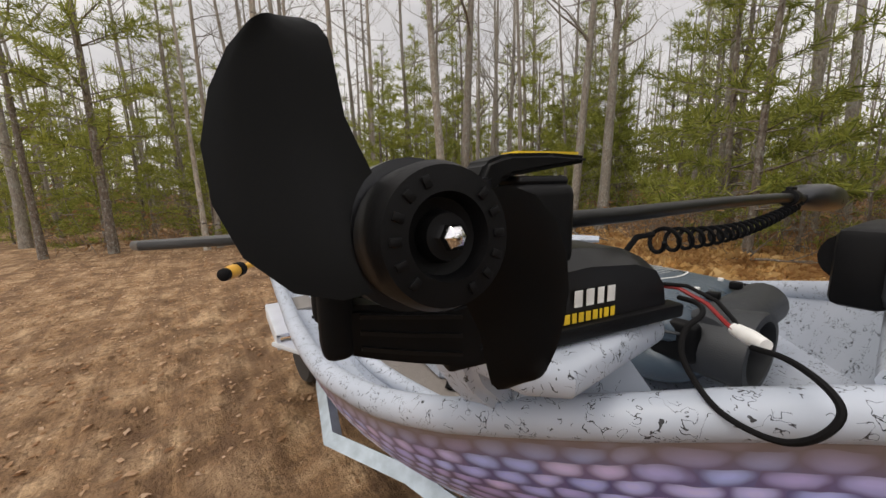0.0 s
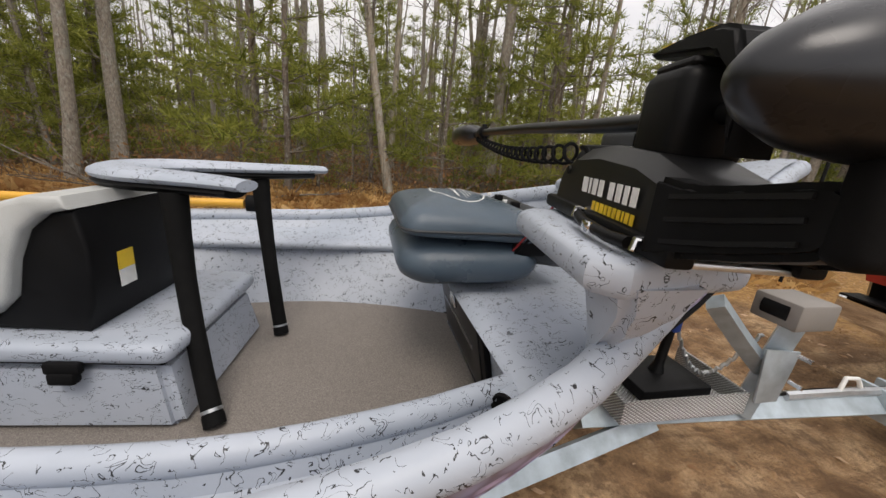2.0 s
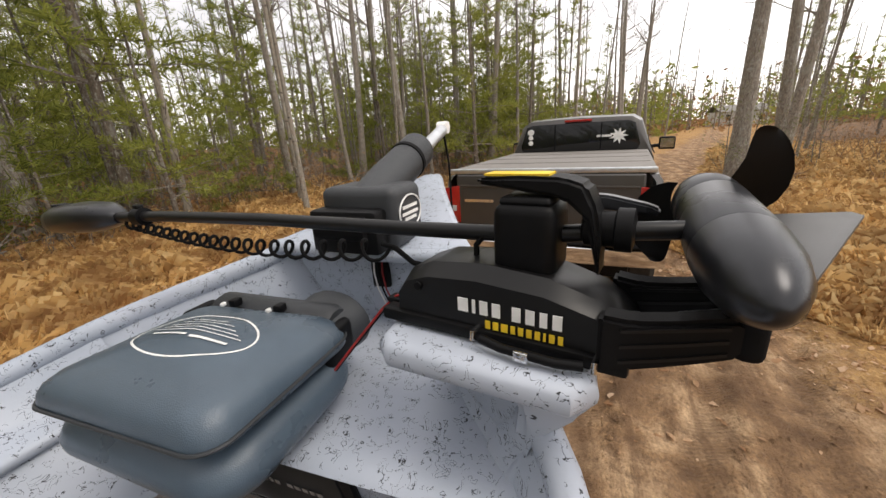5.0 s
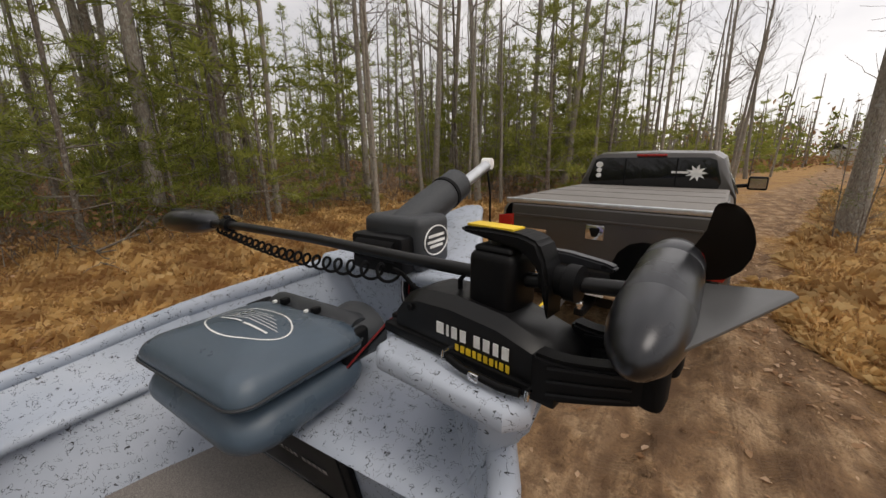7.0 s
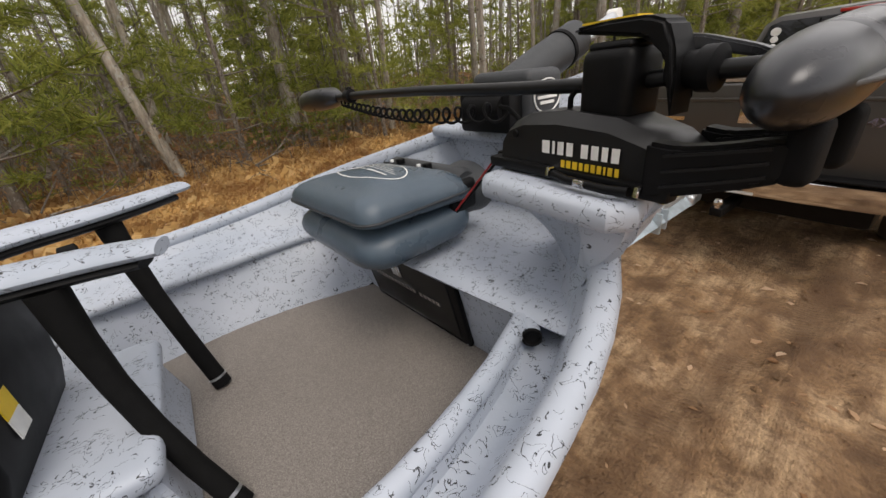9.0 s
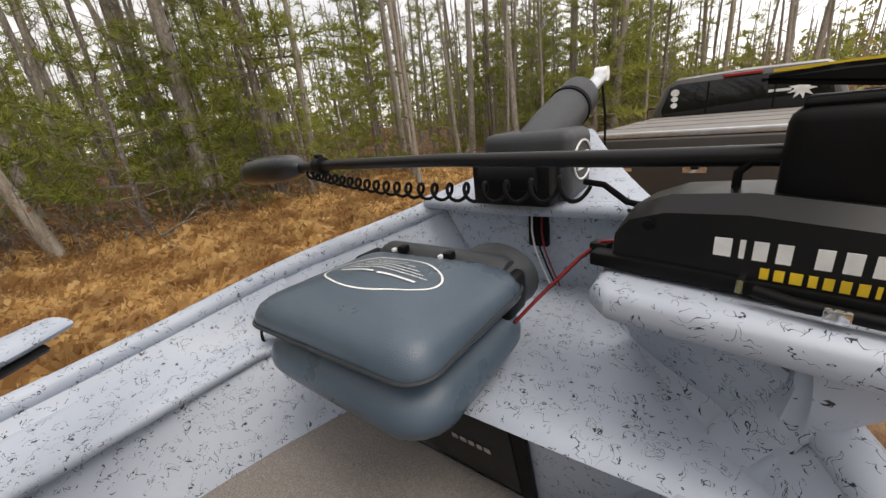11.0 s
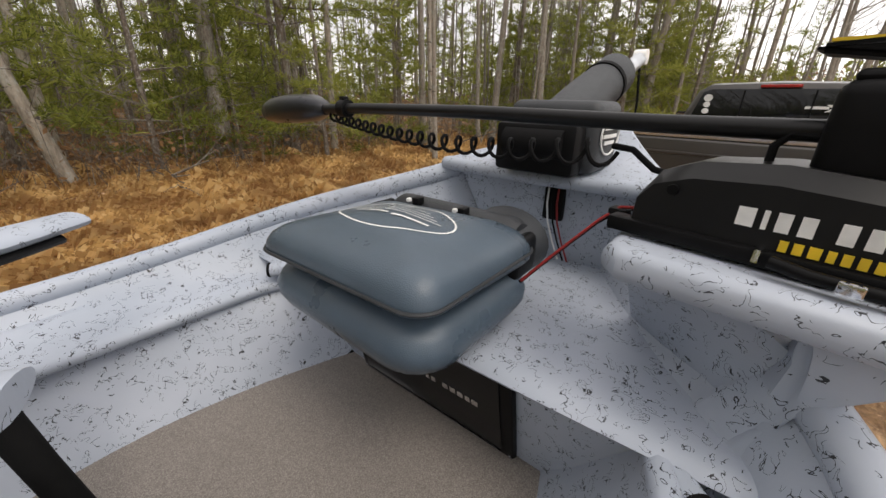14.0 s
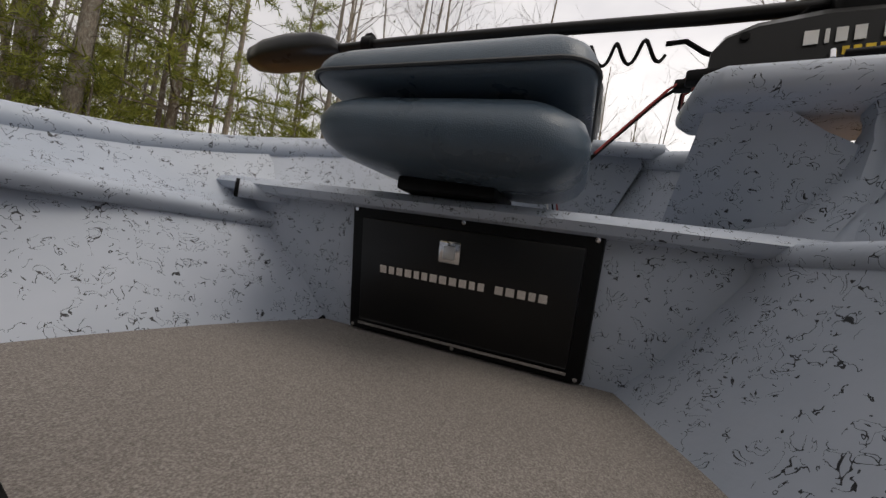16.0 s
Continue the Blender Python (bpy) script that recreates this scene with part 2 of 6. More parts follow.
def bark(name, dark, light, scale=9.0, bands=False):
    m, N, L, b = shader(name, 0.9)
    v = coords(N, L, (1, 1, 0.28))
    f = fbm(N, L, v, scale * 3, 6, 0.7)
    col = ramp(N, L, f, [(0.32, dark), (0.66, light)])
    lich = ramp(N, L, fbm(N, L, coords(N, L), 4.5, 5, 0.7), [(0.54, (0, 0, 0)), (0.62, (1, 1, 1))])
    col = mix(N, L, calc(N, L, "MULTIPLY", lich, 0.55), col, (0.34, 0.35, 0.30))
    spot = ramp(N, L, fbm(N, L, coords(N, L, (1, 1, 0.6)), 17.0, 5, 0.72), [(0.55, (0, 0, 0)), (0.60, (1, 1, 1))])
    col = mix(N, L, calc(N, L, "MULTIPLY", spot, 0.7), col, (0.46, 0.46, 0.42))
    if bands:
        ring = fbm(N, L, coords(N, L, (3.5, 3.5, 11.0)), 1.0, 5, 0.7)
        col = mix(N, L, ramp(N, L, ring, [(0.60, (0, 0, 0)), (0.64, (1, 1, 1))]), col, (0.06, 0.052, 0.045))
    oi = N.new("ShaderNodeObjectInfo")
    col = mix(N, L, calc(N, L, "MULTIPLY", oi.outputs["Random"], 0.35), col, tuple(c * 0.45 for c in dark))
    L.new(col, b.inputs["Base Color"])
    bump(N, L, b, f, 0.8, 0.03)
    return m


def leafage(name, a, c, d, patch=None):
    m, N, L, b = shader(name, 0.75)
    geo = N.new("ShaderNodeNewGeometry")
    oi = N.new("ShaderNodeObjectInfo")
    k = calc(N, L, "ADD", calc(N, L, "MULTIPLY", geo.outputs["Random Per Island"], 0.7), calc(N, L, "MULTIPLY", oi.outputs["Random"], 0.3))
    col = ramp(N, L, k, [(0.1, a), (0.5, c), (0.9, d)])
    if patch:
        spot = ramp(N, L, fbm(N, L, coords(N, L), 0.9, 5, 0.65), [(0.45, (0, 0, 0)), (0.56, (1, 1, 1))])
        col = mix(N, L, calc(N, L, "MULTIPLY", spot, 0.85), col, patch)
    L.new(col, b.inputs["Base Color"])
    b.inputs["Subsurface Weight"].default_value = 0.0
    tr = N.new("ShaderNodeBsdfTranslucent")
    L.new(ramp(N, L, k, [(0.1, a), (0.9, d)]), tr.inputs[0])
    sh = N.new("ShaderNodeMixShader")
    sh.inputs[0].default_value = 0.5
    out = [n for n in N if n.type == "OUTPUT_MATERIAL"][0]
    L.new(b.outputs[0], sh.inputs[1])
    L.new(tr.outputs[0], sh.inputs[2])
    L.new(sh.outputs[0], out.inputs[0])
    return m


def vinyl(name, base, rough=0.5):
    m, N, L, b = shader(name, rough, 0.0, base)
    v = coords(N, L)
    grain = N.new("ShaderNodeTexVoronoi")
    grain.inputs["Scale"].default_value = 420
    L.new(v, grain.inputs["Vector"])
    a = fbm(N, L, v, 7.0, 4)
    L.new(ramp(N, L, a, [(0.3, tuple(x * 0.86 for x in base)), (0.7, tuple(x * 1.12 for x in base))]), b.inputs["Base Color"])
    L.new(calc(N, L, "MULTIPLY_ADD", a, 0.25, rough - 0.12), b.inputs["Roughness"])
    fold = calc(N, L, "ADD", fbm(N, L, v, 16.0, 2), calc(N, L, "MULTIPLY", fbm(N, L, coords(N, L, (1.0, 0.4, 0.7)), 11.0, 1, 0.4, 1.5), 2.2))
    bump(N, L, b, calc(N, L, "ADD", grain.outputs["Distance"], calc(N, L, "MULTIPLY", fold, 1.2)), 0.16, 0.004)
    return m


def diamond_plate():
    m, N, L, b = shader("aluminium_tread_plate", 0.35, 0.85, (0.62, 0.63, 0.65))
    v = coords(N, L)
    sep = N.new("ShaderNodeSeparateXYZ")
    L.new(v, sep.inputs[0])
    rise_ = calc(N, L, "ADD", sep.outputs[1], sep.outputs[2])
    bars = []
    for d in ("ADD", "SUBTRACT"):
        w = calc(N, L, "MULTIPLY", calc(N, L, d, sep.outputs[0], calc(N, L, "MULTIPLY", rise_, 1.5)), 150.0)
        bars.append(calc(N, L, "ABSOLUTE", calc(N, L, "SINE", w)))
    h = calc(N, L, "MULTIPLY", bars[0], bars[1])
    L.new(ramp(N, L, h, [(0.25, (0.34, 0.34, 0.35)), (0.5, (0.78, 0.79, 0.81))]), b.inputs["Base Color"])
    bump(N, L, b, h, 1.0, 0.008)
    return m


def clear(name, tint=(0.008, 0.009, 0.010), rough=0.04):
    m, N, L, b = shader(name, rough, 0.0, tint)
    b.inputs["Coat Weight"].default_value = 0.2
    b.inputs["Specular IOR Level"].default_value = 0.4
    return m


M_FLECK = fleck_paint()
M_WRAP = scale_wrap()
M_CARPET = carpet()
M_DIRT = dirt()
M_BLACK = plain("black_moulded_plastic", (0.005, 0.005, 0.0055), 0.46, 0, 0.25, 20, 0.1, 500)
M_GLOSS = plain("black_satin_paint", (0.006, 0.006, 0.0065), 0.36, 0, 0.2, 6, 0.03, 700, 0.2)
M_POD = plain("charcoal_motor_paint", (0.026, 0.027, 0.031), 0.30, 0.6, 0.2, 9, 0.04, 600, 0.35)
M_SKEG = plain("scuffed_grey_fin", (0.085, 0.084, 0.083), 0.42, 0.2, 0.15, 14, 0.05, 300)
M_RUBBER = plain("black_rubber", (0.005, 0.005, 0.0055), 0.75, 0, 0.3, 30, 0.2, 300)
M_FOAM = plain("black_padded_tube", (0.006, 0.006, 0.006), 0.85, 0, 0.3, 30, 0.4, 200)
M_GREY = vinyl("slate_grey_vinyl", (0.068, 0.096, 0.126), 0.29)
M_CHAIR = vinyl("light_slate_vinyl", (0.140, 0.168, 0.192), 0.42)
M_DARK = vinyl("charcoal_vinyl_cover", (0.030, 0.033, 0.037), 0.5)
M_PALE = vinyl("pale_grey_vinyl", (0.46, 0.47, 0.46), 0.55)
M_WHITE = plain("white_print", (0.78, 0.78, 0.76), 0.5)
M_YELLOW = plain("yellow_print", (0.80, 0.55, 0.03), 0.5)
M_COOL = plain("off_white_cooler_plastic", (0.60, 0.61, 0.57), 0.5, 0, 0.08, 4, 0.15, 180)
M_ALU = plain("brushed_aluminium", (0.62, 0.64, 0.66), 0.35, 0.9, 0.12, 20, 0.1, 300)
M_GALV = plain("galvanised_trailer_steel", (0.45, 0.52, 0.57), 0.5, 0.55, 0.2, 12, 0.15, 120)
M_CHROME = plain("bright_chrome", (0.75, 0.75, 0.76), 0.12, 1.0, 0.08, 12, 0.03, 300)
M_TREAD = diamond_plate()
M_WHITEPAINT = plain("white_trailer_paint", (0.66, 0.70, 0.73), 0.4, 0, 0.1, 5, 0.05, 150)
M_TRUCK = plain("grey_brown_metallic_paint", (0.062, 0.057, 0.053), 0.33, 0.35, 0.12, 2, 0.04, 900, 0.6)
M_TONNEAU = plain("grey_tonneau_vinyl", (0.22, 0.205, 0.19), 0.7, 0, 0.12, 3, 0.3, 400)
M_GLASS = clear("dark_window_glass")
M_RED = plain("red_lamp_lens", (0.34, 0.014, 0.010), 0.15, 0, 0.15, 20, 0.05, 200, 0.5)
M_REDWIRE = plain("red_cable", (0.26, 0.012, 0.012), 0.45)
M_ORANGE = plain("orange_yellow_oar_paint", (0.72, 0.38, 0.04), 0.45, 0, 0.12, 8)
M_BLUE = plain("blue_padlock_paint", (0.02, 0.06, 0.30), 0.35)
M_TYRE = plain("dusty_tyre_rubber", (0.035, 0.032, 0.029), 0.85, 0, 0.3, 25, 0.4, 120)
M_HOUSE = plain("pale_house_siding", (0.62, 0.62, 0.62), 0.7)
M_PINEBARK = bark("pine_bark", (0.075, 0.058, 0.045), (0.27, 0.22, 0.175))
M_GREYBARK = bark("grey_mottled_bark", (0.13, 0.112, 0.09), (0.42, 0.37, 0.31), 11)
M_BIRCH = bark("pale_birch_bark", (0.19, 0.155, 0.12), (0.52, 0.46, 0.375), 6, True)
M_TWIG = bark("brown_twigs", (0.11, 0.088, 0.07), (0.26, 0.215, 0.175), 7)
M_NEEDLE = leafage("pine_needles", (0.10, 0.125, 0.018), (0.25, 0.285, 0.045), (0.42, 0.43, 0.10))
M_SPRING = leafage("young_spring_leaves", (0.09, 0.13, 0.03), (0.16, 0.20, 0.05), (0.25, 0.26, 0.09))
M_BRUSH = leafage("dry_brown_brush", (0.14, 0.075, 0.035), (0.29, 0.16, 0.075), (0.44, 0.26, 0.12))
M_STRAW = leafage("dead_grass", (0.30, 0.160, 0.058), (0.76, 0.475, 0.170), (0.92, 0.71, 0.37), (0.27, 0.130, 0.045))
M_LEAF = leafage("fallen_oak_leaves", (0.30, 0.15, 0.065), (0.54, 0.34, 0.19), (0.80, 0.60, 0.42))


# ---- building helpers ----
def finish(bm, smooth=None):
    bmesh.ops.recalc_face_normals(bm, faces=bm.faces)
    if smooth is not None:
        for f in bm.faces:
            f.smooth = True
        for e in bm.edges:
            if len(e.link_faces) == 2 and e.calc_face_angle(0) > radians(smooth):
                e.smooth = False
    return bm


def part(name, bm, material, parent=None, label="", smooth=40):
    finish(bm, smooth)
    me = bpy.data.meshes.new(name)
    bm.to_mesh(me)
    bm.free()
    me.materials.append(material)
    ob = new(name, me)
    if parent is not None:
        ob.parent = parent
    if label:
        ob["label"] = label
    return ob


def thing(name, label, category, place=None, group="", kind=""):
    ob = new(name)
    ob.empty_display_size = 0.1
    ob.matrix_basis = place if place is not None else Matrix()
    return tagged(ob, label, category, group, kind)


def box(x0, x1, y0, y1, z0, z1, r=0.01, seg=2, bm=None):
    bm = bm or bmesh.new()
    vs = bmesh.ops.create_cube(bm, size=1)["verts"]
    bmesh.ops.scale(bm, verts=vs, vec=(x1 - x0, y1 - y0, z1 - z0))
    bmesh.ops.translate(bm, verts=vs, vec=((x0 + x1) / 2, (y0 + y1) / 2, (z0 + z1) / 2))
    if r > 0:
        es = list({e for v in vs for e in v.link_edges})
        bmesh.ops.bevel(bm, geom=es, offset=r, segments=seg, profile=0.5, affect="EDGES", clamp_overlap=True)
    return bm


def slab(pts, z0, z1, r=0.008, bm=None, seg=2):
    """A flat shape with the outline pts, from z0 to z1, its edges rounded."""
    bm = bm or bmesh.new()
    vs = [bm.verts.new((x, y, z0)) for x, y in pts]
    f = bm.faces.new(vs)
    up = bmesh.ops.extrude_face_region(bm, geom=[f])
    tv = [g for g in up["geom"] if isinstance(g, bmesh.types.BMVert)]
    bmesh.ops.translate(bm, verts=tv, vec=(0, 0, z1 - z0))
    if r > 0:
        es = [e for e in {e for v in vs + tv for e in v.link_edges} if e.is_valid and abs(e.verts[0].co.z - e.verts[1].co.z) < 1e-6]
        bmesh.ops.bevel(bm, geom=es, offset=r, segments=seg, profile=0.5, affect="EDGES", clamp_overlap=True)
    return bm


def turn(bm, m):
    bmesh.ops.transform(bm, matrix=m, verts=bm.verts)
    return bm


def tube(pts, radius, sides=10, bm=None, closed=False, flat=1.0):
    """A round bar swept along pts; radius may be a number or one per point."""
    bm = bm or bmesh.new()
    P = [Vector(p) for p in pts]
    rad = radius if isinstance(radius, (list, tuple)) else [radius] * len(P)
    rings = []
    side = None
    for i, p in enumerate(P):
        a = P[(i - 1) % len(P)] if (i > 0 or closed) else P[0]
        c = P[(i + 1) % len(P)] if (i < len(P) - 1 or closed) else P[-1]
        d = (c - a).normalized()
        if side is None:
            side = d.cross(Vector((0, 0, 1)))
            if side.length < 0.05:
                side = d.cross(Vector((0, 1, 0)))
        side = (side - d * side.dot(d)).normalized()
        up = side.cross(d)
        rings.append([bm.verts.new(p + side * (math.cos(t) * rad[i]) + up * (math.sin(t) * rad[i] * flat))
                      for t in (2 * math.pi * k / sides for k in range(sides))])
    n = len(rings)
    for i in range(n if closed else n - 1):
        A, B = rings[i], rings[(i + 1) % n]
        for k in range(sides):
            bm.faces.new((A[k], A[(k + 1) % sides], B[(k + 1) % sides], B[k]))
    if not closed:
        bm.faces.new(rings[0])
        bm.faces.new(rings[-1][::-1])
    return bm


def lathe(profile, steps=32, bm=None):
    """A turned body round the x axis: profile is rows of (x, radius)."""
    bm = bm or bmesh.new()
    rings = []
    for x, r in profile:
        if r < 1e-5:
            rings.append([bm.verts.new((x, 0, 0))])
        else:
            rings.append([bm.verts.new((x, r * math.cos(t), r * math.sin(t))) for t in (2 * math.pi * k / steps for k in range(steps))])
    for A, B in zip(rings, rings[1:]):
        for k in range(steps):
            q = [A[k % len(A)], A[(k + 1) % len(A)], B[(k + 1) % len(B)], B[k % len(B)]]
            q = list(dict.fromkeys(q))
            if len(q) > 2:
                bm.faces.new(q)
    for R in (rings[0], rings[-1]):
        if len(R) > 2:
            bm.faces.new(R)
    return bm


def loft(sections, bm=None, close=False, caps=False):
    """Skin through rows of points, all with the same count."""
    bm = bm or bmesh.new()
    rows = [[bm.verts.new(p) for p in s] for s in sections]
    n = len(rows[0])
    for A, B in zip(rows, rows[1:]):
        for k in range(n if close else n - 1):
            bm.faces.new((A[k], A[(k + 1) % n], B[(k + 1) % n], B[k]))
    if caps:
        bm.faces.new(rows[0][::-1])
        bm.faces.new(rows[-1])
    return bm


PILLOW = ((0.0, 0.0), (0.03, 0.55), (0.06, 0.8), (0.12, 0.93), (0.28, 1.0), (0.5, 1.015), (0.72, 1.0), (0.88, 0.93), (0.94, 0.8), (0.97, 0.55), (1.0, 0.0))
SOFT = ((0.0, 0.0), (0.0, 0.6), (0.03, 0.90), (0.09, 0.975), (0.18, 1.0), (0.28, 1.0), (0.44, 0.988), (0.60, 0.952), (0.74, 0.88), (0.86, 0.75), (0.94, 0.55), (0.98, 0.28), (1.0, 0.0))
STUFFED = ((0.0, 0.0), (0.01, 0.4), (0.05, 0.7), (0.12, 0.86), (0.25, 0.96), (0.42, 1.01), (0.58, 1.015), (0.75, 0.97), (0.88, 0.86), (0.95, 0.68), (0.99, 0.4), (1.0, 0.0))


def cushion(x0, x1, y0, y1, z0, z1, corner=0.06, puff=0.02, bm=None, n=22, shape=PILLOW):
    """A stuffed pad: a rounded rectangle in plan with swollen sides and a soft dome."""
    bm = bm or bmesh.new()
    cx, cy, hx, hy = (x0 + x1) / 2, (y0 + y1) / 2, (x1 - x0) / 2, (y1 - y0) / 2
    loop = []
    for qx, qy, a0 in ((1, 1, 0), (-1, 1, 90), (-1, -1, 180), (1, -1, 270)):
        for k in range(7):
            a = radians(a0 + 15 * k)
            loop.append((qx * (hx - corner) + corner * math.cos(a), qy * (hy - corner) + corner * math.sin(a)))
    rows = []
    h = z1 - z0
    for f, s in shape:
        z = z0 + h * f
        if s == 0:
            rows.append([bm.verts.new((cx, cy, z + (puff if f > 0.5 else 0)))])
        else:
            k = 1 - (1 - s) * 1.0
            dome = puff * (1 - s) * 1.0 if f > 0.5 else 0
            rows.append([bm.verts.new((cx + x * k, cy + y * k, z + dome)) for x, y in loop])
    m = len(loop)
    for A, B in zip(rows, rows[1:]):
        for k in range(m):
            q = list(dict.fromkeys([A[k % len(A)], A[(k + 1) % len(A)], B[(k + 1) % len(B)], B[k % len(B)]]))
            if len(q) > 2:
                bm.faces.new(q)
    return bm


def lettering(name, text, size, material, parent, m, depth=0.001, label="", bold=0.0, squeeze=1.0):
    cu = bpy.data.curves.new(name, "FONT")
    cu.body = text
    cu.size = size
    cu.extrude = depth
    cu.offset = bold
    cu.align_x = "CENTER"
    cu.align_y = "CENTER"
    tmp = bpy.data.objects.new(name, cu)
    me = bpy.data.meshes.new_from_object(tmp)
    me.name = name
    bpy.data.objects.remove(tmp)
    bpy.data.curves.remove(cu)
    me.materials.clear()
    me.materials.append(material)
    ob = new(name, me)
    ob.parent = parent
    ob.matrix_basis = m @ Matrix.Diagonal((squeeze, 1, 1, 1))
    if label:
        ob["label"] = label
    return ob


def print_blocks(name, widths, height, gap, material, parent, place, deep=0.0015, label="", slant=0.0):
    """A row of plain upright blocks standing for a printed mark; negative widths are spaces."""
    total = sum(abs(w) + gap for w in widths) - gap
    x = -total / 2
    for w in widths:
        if w > 0:
            bm = box(x, x + w, -height / 2, height / 2, 0, deep, 0)
            part(name, turn(bm, place), material, parent, label, smooth=None)
        x += abs(w) + gap


def smooth_table(xs, ys, x):
    """Smooth reading of a table (Catmull-Rom)."""
    if x <= xs[0]:
        return ys[0]
    if x >= xs[-1]:
        return ys[-1]
    i = max(k for k in range(len(xs) - 1) if xs[k] <= x)
    t = (x - xs[i]) / (xs[i + 1] - xs[i])
    def slope(k):
        a, c = max(k - 1, 0), min(k + 1, len(xs) - 1)
        return (ys[c] - ys[a]) / (xs[c] - xs[a])
    h = xs[i + 1] - xs[i]
    m0, m1 = slope(i) * h, slope(i + 1) * h
    t2, t3 = t * t, t * t * t
    return (2 * t3 - 3 * t2 + 1) * ys[i] + (t3 - 2 * t2 + t) * m0 + (-2 * t3 + 3 * t2) * ys[i + 1] + (t3 - t2) * m1


# ---- ground ----
def rise(x, y):
    """Height of the ground: nearly level track, low bumps, a slight bank under the trees."""
    h = 0.05 * noise.noise(Vector((x * 0.5, y * 0.5, 0))) + 0.02 * noise.noise(Vector((x * 2, y * 2, 3)))
    off = max(0.0, y - 4.0) if y > 0 else max(0.0, -5.0 - y)
    if -8 < x < 16 and -8 < y < 2.5:
        # wheel ruts and trodden lumps
        line = y + 0.27 * (x - 3.0) + 0.35 * noise.noise(Vector((x * 0.35, y * 0.35, 8)))
        fade = min(1.0, (8 + x) / 3, (16 - x) / 4, (y + 8) / 2, (2.5 - y) / 1.0)
        for y0 in (-1.25, -1.95, -2.55, -3.2):
            d = abs(line - y0)
            h += fade * (-0.055 * math.exp(-(d / 0.11) ** 2) + 0.03 * math.exp(-((d - 0.2) / 0.09) ** 2)) * (0.6 + 0.8 * noise.noise(Vector((x * 0.7, y0, 4))))
        h += fade * (0.030 * noise.noise(Vector((x * 3.1, y * 3.1, 6))) + 0.022 * noise.noise(Vector((x * 6.5, y * 6.5, 2))))
        return h * (1.0 if fade > 0 else 0.3)
    return h * min(1, 0.3 + 0.1 * off) + 0.012 * min(off, 30)


def make_ground():
    bm = bmesh.new()
    ax = [-300, -160, -90, -60, -42] + [-30 + i * 0.75 for i in range(30)] + [-7.5 + i * 0.09 for i in range(200)] + [10.5 + i * 0.5 for i in range(40)] + [42, 60, 90, 160, 300]
    ay = [-300, -160, -90, -60, -42] + [-30 + i * 0.75 for i in range(31)] + [-7 + i * 0.08 for i in range(120)] + [2.6 + i * 0.7 for i in range(40)] + [42, 60, 90, 160, 300]
    loft([[(x, y, rise(x, y)) for y in ay] for x in ax], bm)
    ob = part("ground", bm, M_DIRT, None, smooth=180)
    tagged(ob, "sandy dirt track with tyre marks beside dead grass", "ground", kind="structure")
    return ob


ground = make_ground()

# ---- boat ----
HX = [-3.15, -2.7, -2.2, -1.4, -1.0, -0.6, -0.3, -0.15, 0.0, 0.2, 0.4, 0.6, 0.8, 1.05, 1.2]
HW = [0.66, 0.70, 0.755, 0.835, 0.875, 0.89, 0.865, 0.835, 0.775, 0.635, 0.458, 0.328, 0.22, 0.095, 0.03]
HS = [1.15, 1.13, 1.11, 1.11, 1.12, 1.135, 1.18, 1.218, 1.260, 1.325, 1.39, 1.44, 1.485, 1.55, 1.585]
# the port rail lies lower and closer in at the shoulder
HW_PORT = HW[:6] + [0.855, 0.82, 0.755] + [0.63, 0.46] + HW[11:]
HS_PORT = HS[:5] + [1.132, 1.168, 1.198, 1.238, 1.305, 1.38] + HS[11:]
HB = [0.50, 0.48, 0.47, 0.47, 0.49, 0.56, 0.65, 0.715, 0.765, 0.83, 0.905, 0.99, 1.08, 1.27, 1.41]
IW = [0.50, 0.54, 0.58, 0.65, 0.69, 0.715, 0.67, 0.625, 0.575, 0.50, 0.38, 0.27, 0.18, 0.07, 0.02]
FLOOR = 0.78
DECK = 1.14


def hull_w(x, side=-1):
    return smooth_table(HX, HW if side < 0 else HW_PORT, x)


def hull_s(x, side=-1):
    return smooth_table(HX, HS if side < 0 else HS_PORT, x)


def hull_b(x):
    return smooth_table(HX, HB, x)


def lip_w(x):
    return smooth_table(HX, IW, x)


def flare(x):
    """How far the bow's inner wall leans in at deck level."""
    f = min(1.0, max(0.0, (x + 0.12) / 0.34))
    return 0.045 + 0.08 * f * f * (3 - 2 * f)


